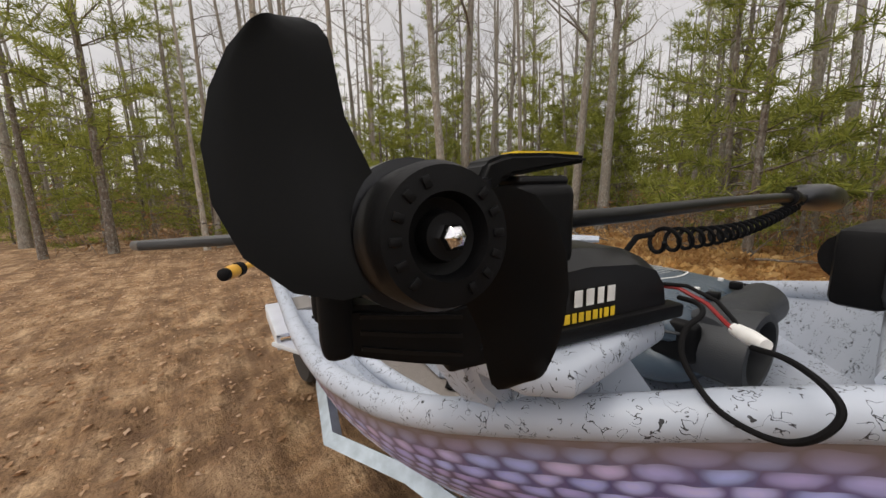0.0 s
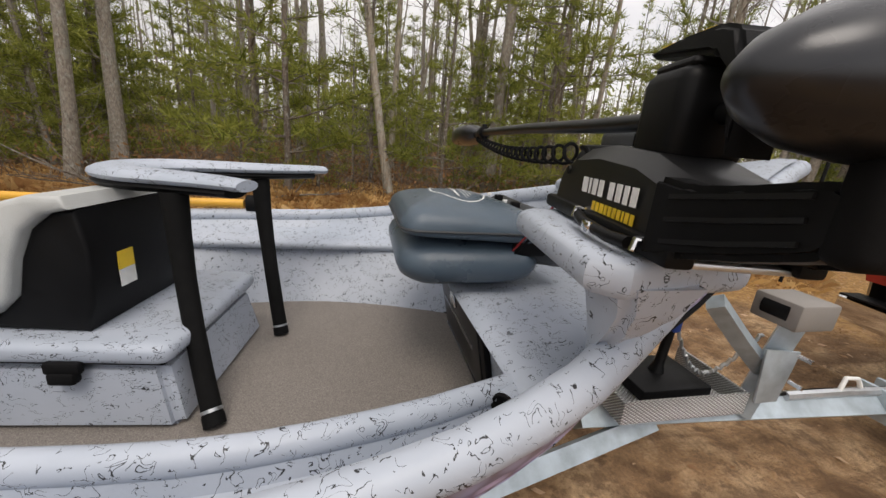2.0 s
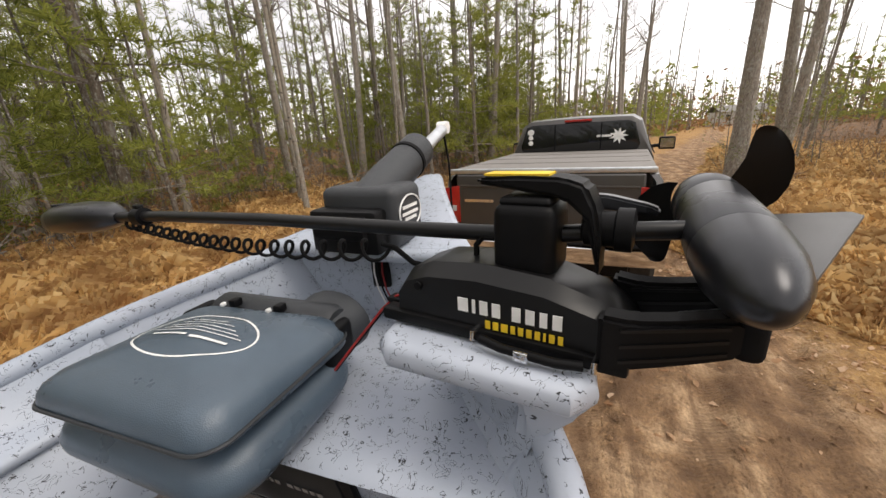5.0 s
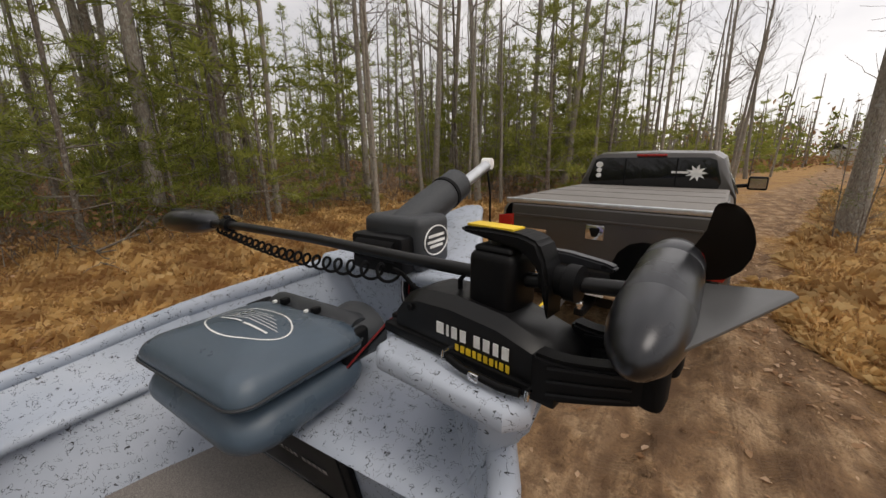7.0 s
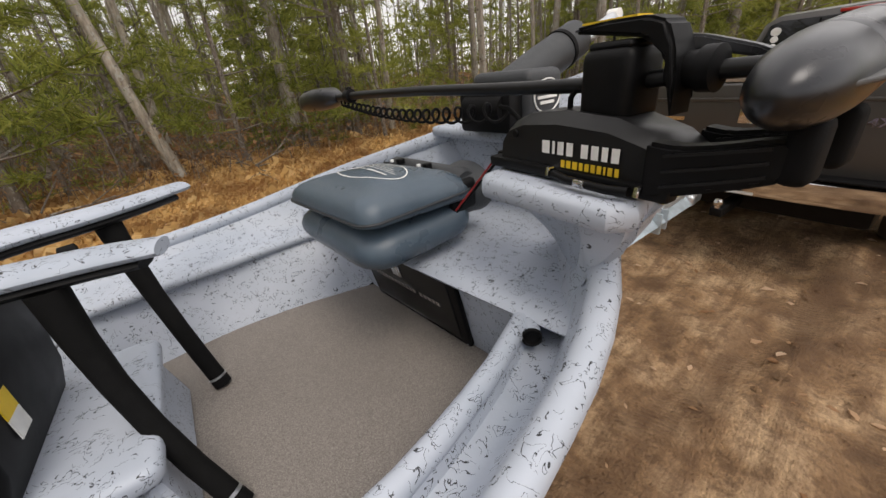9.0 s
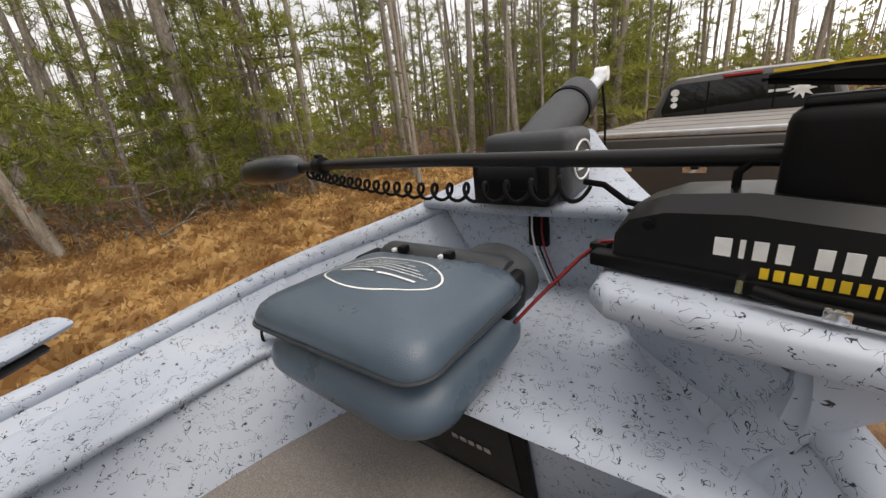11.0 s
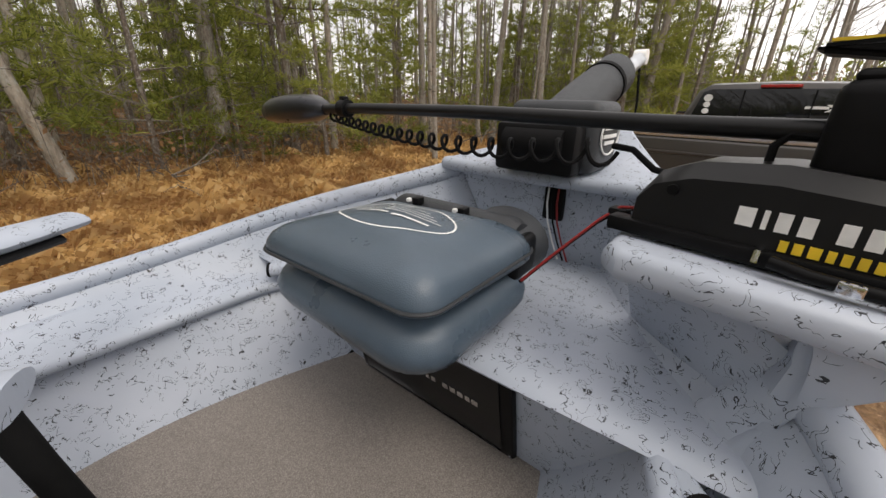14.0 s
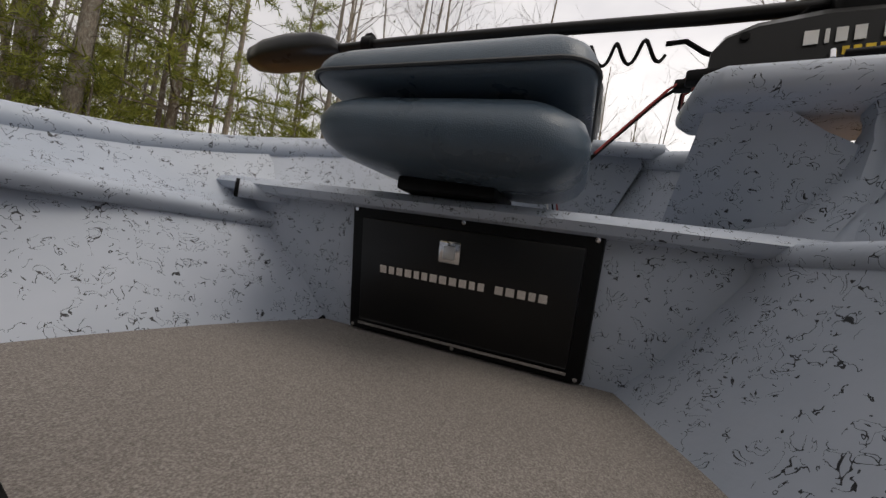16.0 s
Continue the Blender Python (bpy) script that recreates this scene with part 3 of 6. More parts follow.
def make_boat():
    boat = thing("drift_boat", "pale grey flecked drift boat with fish-scale wrap on a trailer", "boat")
    xs = [round(-3.15 + i * 0.0967, 4) for i in range(45)] + [1.2]
    # outer skin, one piece a side
    for sgn in (-1, 1):
        bm = bmesh.new()
        uv = bm.loops.layers.uv.new("UVMap")
        rows = []
        for x in xs:
            w, s, b = hull_w(x, sgn), hull_s(x, sgn) - 0.035, hull_b(x)
            row = []
            for k in range(9):
                t = k / 8
                yy = w - 0.012 - 0.46 * w * (t ** 1.5)
                row.append((bm.verts.new((x, sgn * max(yy, 0.004), s + (b - s) * t)), (x, t * (s - b))))
            rows.append(row)
        for A, B in zip(rows, rows[1:]):
            for k in range(8):
                q = (A[k], B[k], B[k + 1], A[k + 1])
                f = bm.faces.new([v for v, _ in q])
                for lp, (_, st) in zip(f.loops, q):
                    lp[uv].uv = st
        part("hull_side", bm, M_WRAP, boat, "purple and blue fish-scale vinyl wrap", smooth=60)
        part("chine_strip", tube([(x, sgn * max(hull_w(x, sgn) * 0.54 - 0.012, 0.004), hull_b(x)) for x in xs], 0.015, 8), M_RUBBER, boat, "black rubbing strip")
        part("gunwale", tube([(x, sgn * max(hull_w(x, sgn) - 0.02, 0.01), hull_s(x, sgn)) for x in xs], 0.034, 12), M_FLECK, boat)
        # side tray and inner wall, aft of the bow deck
        ks = [x for x in xs if x <= 0.06]
        tray, lip = [], []
        for x in ks:
            w, s, lw = hull_w(x, sgn), hull_s(x, sgn), lip_w(x)
            top = 1.11
            if sgn > 0:
                # flat shelf to port with the wall set back under it
                e = min(0.605, lw - 0.02)
                tray.append([(x, w - 0.04, s - 0.005), (x, w - 0.075, s - 0.05), (x, w - 0.115, 1.085), (x, w - 0.14, 1.066), (x, e + 0.05, 1.056), (x, e + 0.012, 1.052),
                             (x, e, 1.042), (x, e - 0.002, 1.028), (x, e + 0.008, 1.016), (x, max(e + 0.02, lw - 0.05), 1.008), (x, lw - 0.12, FLOOR + 0.10), (x, lw - 0.19, FLOOR)])
                continue
            tray.append([(x, sgn * (w - 0.04), s - 0.005), (x, sgn * (w - 0.075), s - 0.05), (x, sgn * (w - 0.11), 1.055), (x, sgn * (lw + 0.05), 1.045),
                         (x, sgn * (lw + 0.02), 1.055), (x, sgn * (lw + 0.012), top - 0.02), (x, sgn * lw, top), (x, sgn * (lw - 0.02), top - 0.01),
                         (x, sgn * (lw - 0.03), top - 0.06), (x, sgn * (lw - 0.12), FLOOR + 0.10), (x, sgn * (lw - 0.19), FLOOR)])
        part("side_tray", loft(tray), M_FLECK, boat, smooth=50)
        if sgn < 0:
            part("tray_lip", tube([(x, sgn * (lip_w(x) - 0.005), 1.102) for x in ks if x < -0.04], 0.025, 10), M_FLECK, boat)
        # inside of the bow flare
        fs = [-0.10 + i * 0.06 for i in range(21)]
        part("bow_flare", loft([[(x, sgn * max(hull_w(x, sgn) - 0.03, 0.01), hull_s(x, sgn)), (x, sgn * max(hull_w(x, sgn) - 0.02 - flare(x) * 0.45, 0.005), (hull_s(x, sgn) + DECK) / 2),
                                 (x, sgn * max(hull_w(x, sgn) - 0.02 - flare(x), 0.002), DECK)] for x in fs]), M_FLECK, boat)
    part("bottom", loft([[(x, -max(hull_w(x) * 0.54 - 0.012, 0.004), hull_b(x)), (x, 0, hull_b(x) - 0.03 * min(1, hull_w(x))),
                          (x, max(hull_w(x, 1) * 0.54 - 0.012, 0.004), hull_b(x))] for x in xs]), M_RUBBER, boat)
    ks = [x for x in xs if x <= 0.06]
    part("floor", loft([[(x, -(lip_w(x) - 0.18), FLOOR), (x, lip_w(x) - 0.18, FLOOR)] for x in ks]), M_CARPET, boat, "grey-brown marine carpet")
    # front bulkhead and casting deck
    bw = lip_w(0) - 0.02
    part("bulkhead", loft([[(-0.030, -bw - 0.1, 1.10), (-0.034, 0, 1.10), (-0.030, bw + 0.1, 1.10)], [(0.036, -0.39, FLOOR - 0.01), (0.036, 0, FLOOR - 0.01), (0.036, 0.39, FLOOR - 0.01)]]), M_FLECK, boat)
    ys = [-1 + i * 0.1 for i in range(21)]
    sec = []
    for x in [-0.10, -0.085, -0.06] + [-0.04 + i * 0.06 for i in range(19)]:
        z = DECK - (0.022 if x < -0.095 else 0.006 if x < -0.08 else 0)
        sec.append([(x + (0.02 * t * t if t < 0 and x < 0 else 0), t * max(hull_w(x, t) - flare(x), 0.01), z) for t in ys])
    part("casting_deck", loft(sec), M_FLECK, boat)
    sk = loft([[(-0.10 + (0.02 * t * t if t < 0 else 0), t * (hull_w(-0.1, t) - flare(-0.1) - 0.05), DECK - 0.022) for t in ys], [(-0.085 + (0.02 * t * t if t < 0 else 0), t * (hull_w(-0.1, t) - flare(-0.1) - 0.05), DECK - 0.04) for t in ys], [(-0.045, t * (hull_w(-0.1, t) - flare(-0.1) - 0.05), DECK - 0.045) for t in ys]])
    part("deck_edge", sk, M_FLECK, boat)
    # bow top deck with its bulkhead below
    bs = [0.46, 0.48] + [0.5 + 0.05 * i for i in range(14)]
    part("bow_deck", loft([[(x - (0.03 * (1 - abs(t)) if x < 0.5 else 0), t * max(hull_w(x) - 0.02, 0.01), hull_s(max(x, 0.5)) + 0.045 - (0.02 if x < 0.47 else 0)) for t in [-1 + i * 0.125 for i in range(17)]] for x in bs]), M_FLECK, boat)
    part("bow_bulkhead", loft([[(0.50, t * (hull_w(0.5) - 0.04), hull_s(0.5) + 0.03) for t in (-1, -0.5, 0, 0.5, 1)], [(0.56, t * (hull_w(0.55) - 0.14), DECK) for t in (-1, -0.5, 0, 0.5, 1)]]), M_FLECK, boat)
    sl = part("cable_slot", box(0.502, 0.526, -0.075, -0.005, 1.29, 1.41, 0.008), M_BLACK, boat, "dark cable slot")
    for y, m_ in ((-0.055, M_REDWIRE), (-0.040, M_RUBBER), (-0.022, M_WHITE)):
        part("hanging_wire", tube([(0.500, y, 1.40), (0.488, y - 0.004, 1.35), (0.490, y - 0.012, 1.29), (0.505, y - 0.03, 1.22), (0.50, y - 0.06, 1.16)], 0.003, 6), m_, sl)
    part("bow_deck_lip", tube([(0.465 - 0.03 * (1 - abs(t)), t * (hull_w(0.47) - 0.03), hull_s(0.5) + 0.022) for t in [-1 + i * 0.1 for i in range(21)]], 0.024, 10), M_FLECK, boat)
    # stern deck
    part("stern_deck", loft([[(x, t * (hull_w(x) - 0.05), 1.13) for t in (-1, 0, 1)] for x in (-3.15, -3.0, -2.85, -2.7, -2.60)]), M_FLECK, boat)
    part("transom", loft([[(-3.15, -0.65, 1.15), (-3.15, 0.65, 1.15)], [(-3.12, -0.43, 0.50), (-3.12, 0.43, 0.50)]]), M_FLECK, boat)
    part("stern_bulkhead", loft([[(-2.62, -0.64, 1.13), (-2.62, 0.64, 1.13)], [(-2.62, -0.4, FLOOR), (-2.62, 0.4, FLOOR)]]), M_FLECK, boat)
    for s in (-1, 1):
        part("stern_hatch", slab([(-3.10, s * 0.03), (-2.68, s * 0.03), (-2.68, s * 0.58), (-3.10, s * 0.55)][::s], 1.132, 1.150, 0.006), M_FLECK, boat, "pale flecked stern hatch lid")
    part("stern_hinge", box(-2.74, -2.68, -0.05, 0.05, 1.15, 1.16, 0.003), M_BLACK, boat)
    # the bow lies a little to starboard of the midship line
    for ob in boat.children_recursive:
        for v in ob.data.vertices:
            v.co.y += bow_set(v.co.x)
    return boat


def bow_set(x):
    f = min(1.0, max(0.0, x / 0.5))
    return -0.09 * f * f * (3 - 2 * f)


boat = make_boat()


def make_tray_pads():
    for s in (-1, 1):
        p = thing("step_pad", "grey non-slip step pad on the side tray", "step pad", group="step pads on the side trays")
        part("pad", slab([(-1.72, s * 0.635), (-1.48, s * 0.655), (-1.48, s * 0.755), (-1.72, s * 0.735)][::s], 1.05, 1.064, 0.003), M_TONNEAU, p)
        for x in (-1.92, -1.37):
            part("drain_slot", slab([(x, s * (lip_w(x) + 0.02)), (x + 0.025, s * (lip_w(x) + 0.02)), (x + 0.055, s * (hull_w(x) - 0.12)), (x + 0.03, s * (hull_w(x) - 0.12))][::s], 1.05, 1.058, 0), M_RUBBER, p)


make_tray_pads()


def make_pedestal():
    """Moulded bracket on the gunwale that carries the trolling motor."""
    p = thing("motor_bracket", "moulded grey flecked bracket under the trolling motor", "bracket")
    part("shelf", slab([(-0.055, -0.46), (-0.10, -0.79), (-0.06, -0.83), (0.16, -0.80), (0.21, -0.75), (0.19, -0.46), (0.15, -0.43), (-0.02, -0.43)], 1.388, 1.445, 0.024, seg=4), M_FLECK, p)
    # leg, widening upwards, and the leaning wall that runs forward from it under the shelf
    leg = loft([[(-0.050, -0.668, 1.425), (-0.075, -0.835, 1.425), (0.08, -0.830, 1.425), (0.05, -0.700, 1.425)],
                [(-0.040, -0.688, 1.385), (-0.055, -0.825, 1.385), (0.07, -0.822, 1.385), (0.05, -0.715, 1.385)],
                [(-0.030, -0.700, 1.34), (-0.040, -0.810, 1.34), (0.06, -0.790, 1.34), (0.05, -0.705, 1.34)],
                [(-0.018, -0.705, 1.26), (-0.022, -0.750, 1.26), (0.07, -0.705, 1.26), (0.06, -0.670, 1.26)],
                [(-0.012, -0.698, 1.20), (-0.016, -0.722, 1.20), (0.075, -0.665, 1.20), (0.07, -0.640, 1.20)],
                [(-0.012, -0.675, 1.12), (-0.016, -0.685, 1.12), (0.07, -0.625, 1.12), (0.07, -0.600, 1.12)]], close=True, caps=True)
    bmesh.ops.bevel(leg, geom=leg.edges[:], offset=0.016, segments=3, affect="EDGES")
    part("leg", leg, M_FLECK, p, smooth=60)
    wall = []
    # outboard the wall stops short of the shelf and leaves a three-sided opening
    for f, top in ((0.0, 1.415), (0.2, 1.415), (0.36, 1.415), (0.42, 1.40), (0.55, 1.388), (0.8, 1.352), (1.0, 1.325)):
        low = Vector((0.330, -0.452, DECK - 0.012)).lerp(Vector((0.050, -0.675, DECK - 0.012)), f)
        high = Vector((0.010, -0.462, 1.415)).lerp(Vector((0.005, -0.715, 1.415)), f)
        row = [low.lerp(high, g * (top - low.z) / (high.z - low.z)) for g in (0, 0.06, 0.3, 0.6, 0.9, 1)]
        row[0] += Vector((-0.028, 0.018, 0))
        wall.append(row + [v + Vector((0.075, -0.03, 0)) * (0.05 + 0.95 * (v.z - low.z) / (high.z - low.z)) for v in row[::-1]])
    part("wall", loft(wall, close=True, caps=True), M_FLECK, p, smooth=50)
    return p


make_pedestal()


def make_motor():
    """Trolling motor stowed across the bow. Local x runs outboard, y forward, z up."""
    a = math.atan2(-0.98, -0.19)
    mt = thing("trolling_motor", "black electric trolling motor stowed across the bow", "trolling motor", pose(0.03, -0.445, 1.45, 0, 0, math.degrees(a)))
    part("base_rail", box(-0.03, 0.43, -0.006, 0.030, 0.0, 0.026, 0.006), M_BLACK, mt)
    part("base_rail", box(-0.03, 0.43, 0.150, 0.184, 0.0, 0.026, 0.006), M_BLACK, mt)
    part("base_pan", box(0.0, 0.42, 0.02, 0.16, 0.0, 0.008, 0.002), M_ALU, mt, "bare aluminium pan")
    for y0, y1 in ((-0.014, 0.026), (0.150, 0.146)):
        cheek = []
        for x, z0, z1 in ((0.385, 0.002, 0.100), (0.43, 0.014, 0.094), (0.48, 0.028, 0.100), (0.53, 0.044, 0.110), (0.555, 0.054, 0.112), (0.572, 0.072, 0.102)):
            y = y0 + (y1 - y0) * (x - 0.385) / 0.187
            cheek.append([(x, y, z0), (x, y + 0.044, z0), (x, y + 0.044, z1), (x, y, z1)])
        bm = loft(cheek, close=True, caps=True)
        bmesh.ops.bevel(bm, geom=bm.edges[:], offset=0.007, segments=2, affect="EDGES")
        ck = part("ramp_cheek", bm, M_BLACK, mt)
        for k in range(3):
            rib = []
            for x, z0, z1 in ((0.415, 0.03, 0.08), (0.48, 0.045, 0.09), (0.54, 0.062, 0.10)):
                y = y0 + (y1 - y0) * (x - 0.385) / 0.187
                zz = z0 + (z1 - z0) * k / 2
                rib.append([(x, y - 0.003, zz - 0.003), (x, y + 0.047, zz - 0.003), (x, y + 0.047, zz + 0.002), (x, y - 0.003, zz + 0.002)])
            part("cheek_rib", loft(rib, close=True, caps=True), M_GLOSS, ck)
        part("stop_pad", box(0.545, 0.582, y1 - 0.005, y1 + 0.049, 0.050, 0.138, 0.013, 3), M_RUBBER, mt)
    part("cross_bar", tube([(0.555, 0.05, 0.075), (0.555, 0.17, 0.075)], 0.008, 10), M_CHROME, mt)
    part("ramp_plate", loft([[(x, 0.035, z), (x, 0.150, z), (x, 0.150, z + 0.005), (x, 0.035, z + 0.005)] for x, z in ((0.40, 0.022), (0.48, 0.045), (0.56, 0.072))], close=True, caps=True), M_ALU, mt, "bare aluminium ramp plate")
    prof = [(0.005, 0.02), (0.008, 0.075), (0.03, 0.108), (0.08, 0.128), (0.18, 0.136), (0.30, 0.126), (0.38, 0.10), (0.425, 0.062), (0.44, 0.02)]
    cov = loft([[(x, y, z if 0 < k < 5 else 0.02) if k in (0, 5) else (x, y, z) for k, (y, z) in enumerate([(0.004, 0.02), (0.008, h * 0.82), (0.035, h), (0.135, h), (0.168, h * 0.82), (0.172, 0.02)])] for x, h in prof], caps=True)
    part("motor_cover", cov, M_GLOSS, mt, "glossy black rounded cover with white and yellow print", smooth=35)
    face = Matrix(((1, 0, 0, 0), (0, 0, -1, 0.0025), (0, 1, 0, 0), (0, 0, 0, 1)))
    back = Matrix(((-1, 0, 0, 0), (0, 0, 1, 0.1735), (0, 1, 0, 0), (0, 0, 0, 1)))
    for side, x1, x2 in ((face, 0.240, 0.268), (back, 0.225, 0.198)):
        print_blocks("white_print", (0.020, 0.006, 0.015, 0.015, -0.004, 0.015, 0.015, 0.012, 0.015), 0.026, 0.0085, M_WHITE, mt, Matrix.Translation((x1, 0, 0.066)) @ side, 0.0015, "plain white printed block")
        print_blocks("yellow_print", (0.009, 0.010, 0.012, 0.008, 0.009, 0.009, 0.009, 0.004, 0.009, 0.008), 0.015, 0.0052, M_YELLOW, mt, Matrix.Translation((x2, 0, 0.036)) @ side, 0.0015, "plain yellow printed block")
    for x in (0.06, 0.40):
        part("cover_screw", turn(lathe([(0.0, 0.0), (0.0005, 0.008), (0.004, 0.0085)], 12), pose(x, 0.0005, 0.085 if x < 0.1 else 0.05, 0, 0, 90)), M_BLACK, mt)
    part("steering_housing", box(0.195, 0.305, 0.045, 0.155, 0.11, 0.242, 0.020, 3), M_BLACK, mt)
    part("housing_cap", box(0.205, 0.295, 0.055, 0.145, 0.236, 0.252, 0.012, 3), M_BLACK, mt)
    part("cable_arch", tube([(0.15, 0.08, 0.12), (0.15, 0.08, 0.155), (0.165, 0.08, 0.172), (0.20, 0.08, 0.17)], 0.006, 8), M_RUBBER, mt)
    arm = loft([[(x, 0.065, z0), (x, 0.135, z0), (x, 0.135, z1), (x, 0.065, z1)] for x, z0, z1 in ((0.16, 0.272, 0.282), (0.23, 0.262, 0.286), (0.31, 0.250, 0.284), (0.345, 0.22, 0.272), (0.362, 0.15, 0.235), (0.37, 0.12, 0.19))], close=True, caps=True)
    bmesh.ops.bevel(arm, geom=arm.edges[:], offset=0.007, segments=3, affect="EDGES")
    part("stow_arm", arm, M_BLACK, mt)
    part("yellow_label", box(0.17, 0.285, 0.078, 0.122, 0.2845, 0.2885, 0), M_YELLOW, mt, "yellow warning sticker")
    lever = loft([[(x, y - 0.014, z), (x, y + 0.014, z), (x, y + 0.014, z + h), (x, y - 0.014, z + h)] for x, y, z, h in ((0.335, 0.12, 0.228, 0.025), (0.37, 0.15, 0.222, 0.024), (0.43, 0.20, 0.205, 0.018), (0.445, 0.21, 0.202, 0.012))], close=True, caps=True)
    bmesh.ops.bevel(lever, geom=lever.edges[:], offset=0.004, segments=2, affect="EDGES")
    part("release_lever", lever, M_POD, mt, "dark grey release lever")
    part("collar", turn(lathe([(0.335, 0.022), (0.34, 0.030), (0.385, 0.030), (0.388, 0.036), (0.412, 0.036), (0.415, 0.022)]), Matrix.Translation((0, 0.115, 0.195))), M_BLACK, mt)
    part("shaft", tube([(-1.04, -0.086, 0.170), (-0.8, -0.048, 0.179), (-0.4, 0.015, 0.182), (0.0, 0.070, 0.177), (0.25, 0.10, 0.178), (0.42, 0.125, 0.193), (0.53, 0.165, 0.194)], 0.0155, 14), M_GLOSS, mt)
    # motor pod, its axis across the shaft
    pod = lathe([(-0.27, 0.0), (-0.265, 0.012), (-0.245, 0.027), (-0.21, 0.041), (-0.16, 0.050), (-0.10, 0.0535), (-0.099, 0.052), (-0.095, 0.0535), (0.05, 0.0535), (0.10, 0.0535), (0.101, 0.051), (0.106, 0.0535), (0.17, 0.052), (0.172, 0.03)], 36)
    podm = Matrix.Translation((0.533, 0.170, 0.191)) @ pose(0, 0, 0, 0, -5, 95.4) @ Matrix.Diagonal((0.94, 1.10, 1.10, 1))
    hubm = podm @ Matrix.Diagonal((1, 0.68, 0.68, 1))
    pd = part("motor_pod", turn(pod, podm), M_POD, mt, "bullet-shaped charcoal motor pod")
    fin = slab([(-0.22, -0.030), (0.08, -0.042), (0.100, -0.160), (0.080, -0.167)], -0.003, 0.003, 0.002)
    part("skeg", turn(fin, podm @ pose(0, 0, 0, -2, 0, 0)), M_SKEG, mt, "grey fin under the pod")
    hub = lathe([(0.172, 0.02), (0.174, 0.058), (0.18, 0.066), (0.212, 0.066), (0.224, 0.060), (0.226, 0.038), (0.212, 0.034), (0.210, 0.024), (0.222, 0.020), (0.223, 0.0)], 44)
    pr = part("propeller_hub", turn(hub, hubm), M_BLACK, mt, "black hub with raised moulded lettering")
    for k in range(16):
        if k in (0, 7, 8, 15):
            continue
        part("moulded_bar", turn(box(0.2245, 0.2275, -0.0035, 0.0035, 0.044, 0.054, 0.0008), hubm @ pose(0, 0, 0, 22.5 * k, 0, 0)), M_BLACK, pr)
    part("propeller_nut", turn(lathe([(0.216, 0.012), (0.232, 0.012), (0.237, 0.006), (0.238, 0.0)], 6), hubm), M_CHROME, pr, "weathered metal nut")
    lead = ((1.0, 34, 124), (1.3, 32, 117), (1.7, 30, 105), (2.05, 26, 91), (2.3, 24, 78), (2.5, 23, 66), (2.65, 24, 55), (2.76, 27, 46), (2.82, 31, 39))
    for k in range(2):
        rows = []
        for r, a0, a1 in lead:
            row = []
            for j in range(9):
                f = j / 8
                ang = radians(90 + a0 + (a1 - a0) * f)
                row.append((0.190 + (f - 0.5) * 0.034 * (1.15 - 0.22 * r) + 0.006 * math.sin(math.pi * f), 0.074 * r * math.cos(ang), 0.074 * r * math.sin(ang)))
            rows.append(row)
        bl = loft(rows)
        bmesh.ops.solidify(bl, geom=bl.faces[:], thickness=0.005)
        part("propeller_blade", turn(bl, hubm @ pose(0, 0, 0, 180 * k, 0, 0)), M_GLOSS, pr, smooth=50)
    # control head and its curly cord
    hm = Matrix.Translation((-1.035, -0.086, 0.168)) @ pose(0, 0, 0, 0, 0, 9.5)
    hd = loft([[(x, math.copysign(abs(math.cos(q)) ** 0.7, math.cos(q)) * w, math.copysign(abs(math.sin(q)) ** 0.7, math.sin(q)) * h * (1.0 if math.sin(q) > 0 else 0.85) + dz) for q in (2 * math.pi * k / 24 for k in range(24))]
               for x, w, h, dz in ((0.03, 0.018, 0.018, 0), (0.015, 0.034, 0.028, 0.002), (-0.05, 0.058, 0.048, 0.0), (-0.16, 0.066, 0.054, -0.006), (-0.27, 0.060, 0.050, -0.014), (-0.34, 0.044, 0.038, -0.020), (-0.365, 0.016, 0.015, -0.022))], close=True, caps=True)
    ch = part("control_head", turn(hd, hm), M_POD, mt)
    for k in range(4):
        part("head_rib", turn(box(-0.30 + 0.035 * k, -0.285 + 0.035 * k, -0.02, 0.02, 0.026, 0.041, 0.003), hm), M_GLOSS, ch)
    part("clamp", turn(lathe([(-0.015, 0.017), (-0.014, 0.027), (0.02, 0.027), (0.021, 0.017)], 16), Matrix.Translation((-0.90, -0.064, 0.176)) @ pose(0, 0, 0, 0, 0, 9)), M_BLACK, mt)
    part("clamp_knob", box(-0.915, -0.885, -0.074, -0.054, 0.195, 0.212, 0.004), M_BLACK, mt)
    coil = []
    for i in range(21 * 12):
        t = i / (21 * 12 - 1)
        x = -0.98 + 0.90 * t
        z = 0.150 - 0.030 * t - 0.03 * math.sin(math.pi * t)
        q = 2 * math.pi * 21 * (1.35 * t - 0.35 * t * t)
        r = 0.012 + 0.013 * t
        coil.append((x, -0.075 + 0.15 * t + r * math.cos(q), z + r * math.sin(q)))
    part("coiled_cord", tube(coil, 0.0046, 6), M_RUBBER, mt)
    part("cord_tail", tube([(-0.08, 0.075, 0.133), (-0.04, 0.07, 0.13), (0.0, 0.075, 0.10), (0.04, 0.09, 0.09)], 0.006, 8), M_RUBBER, mt)
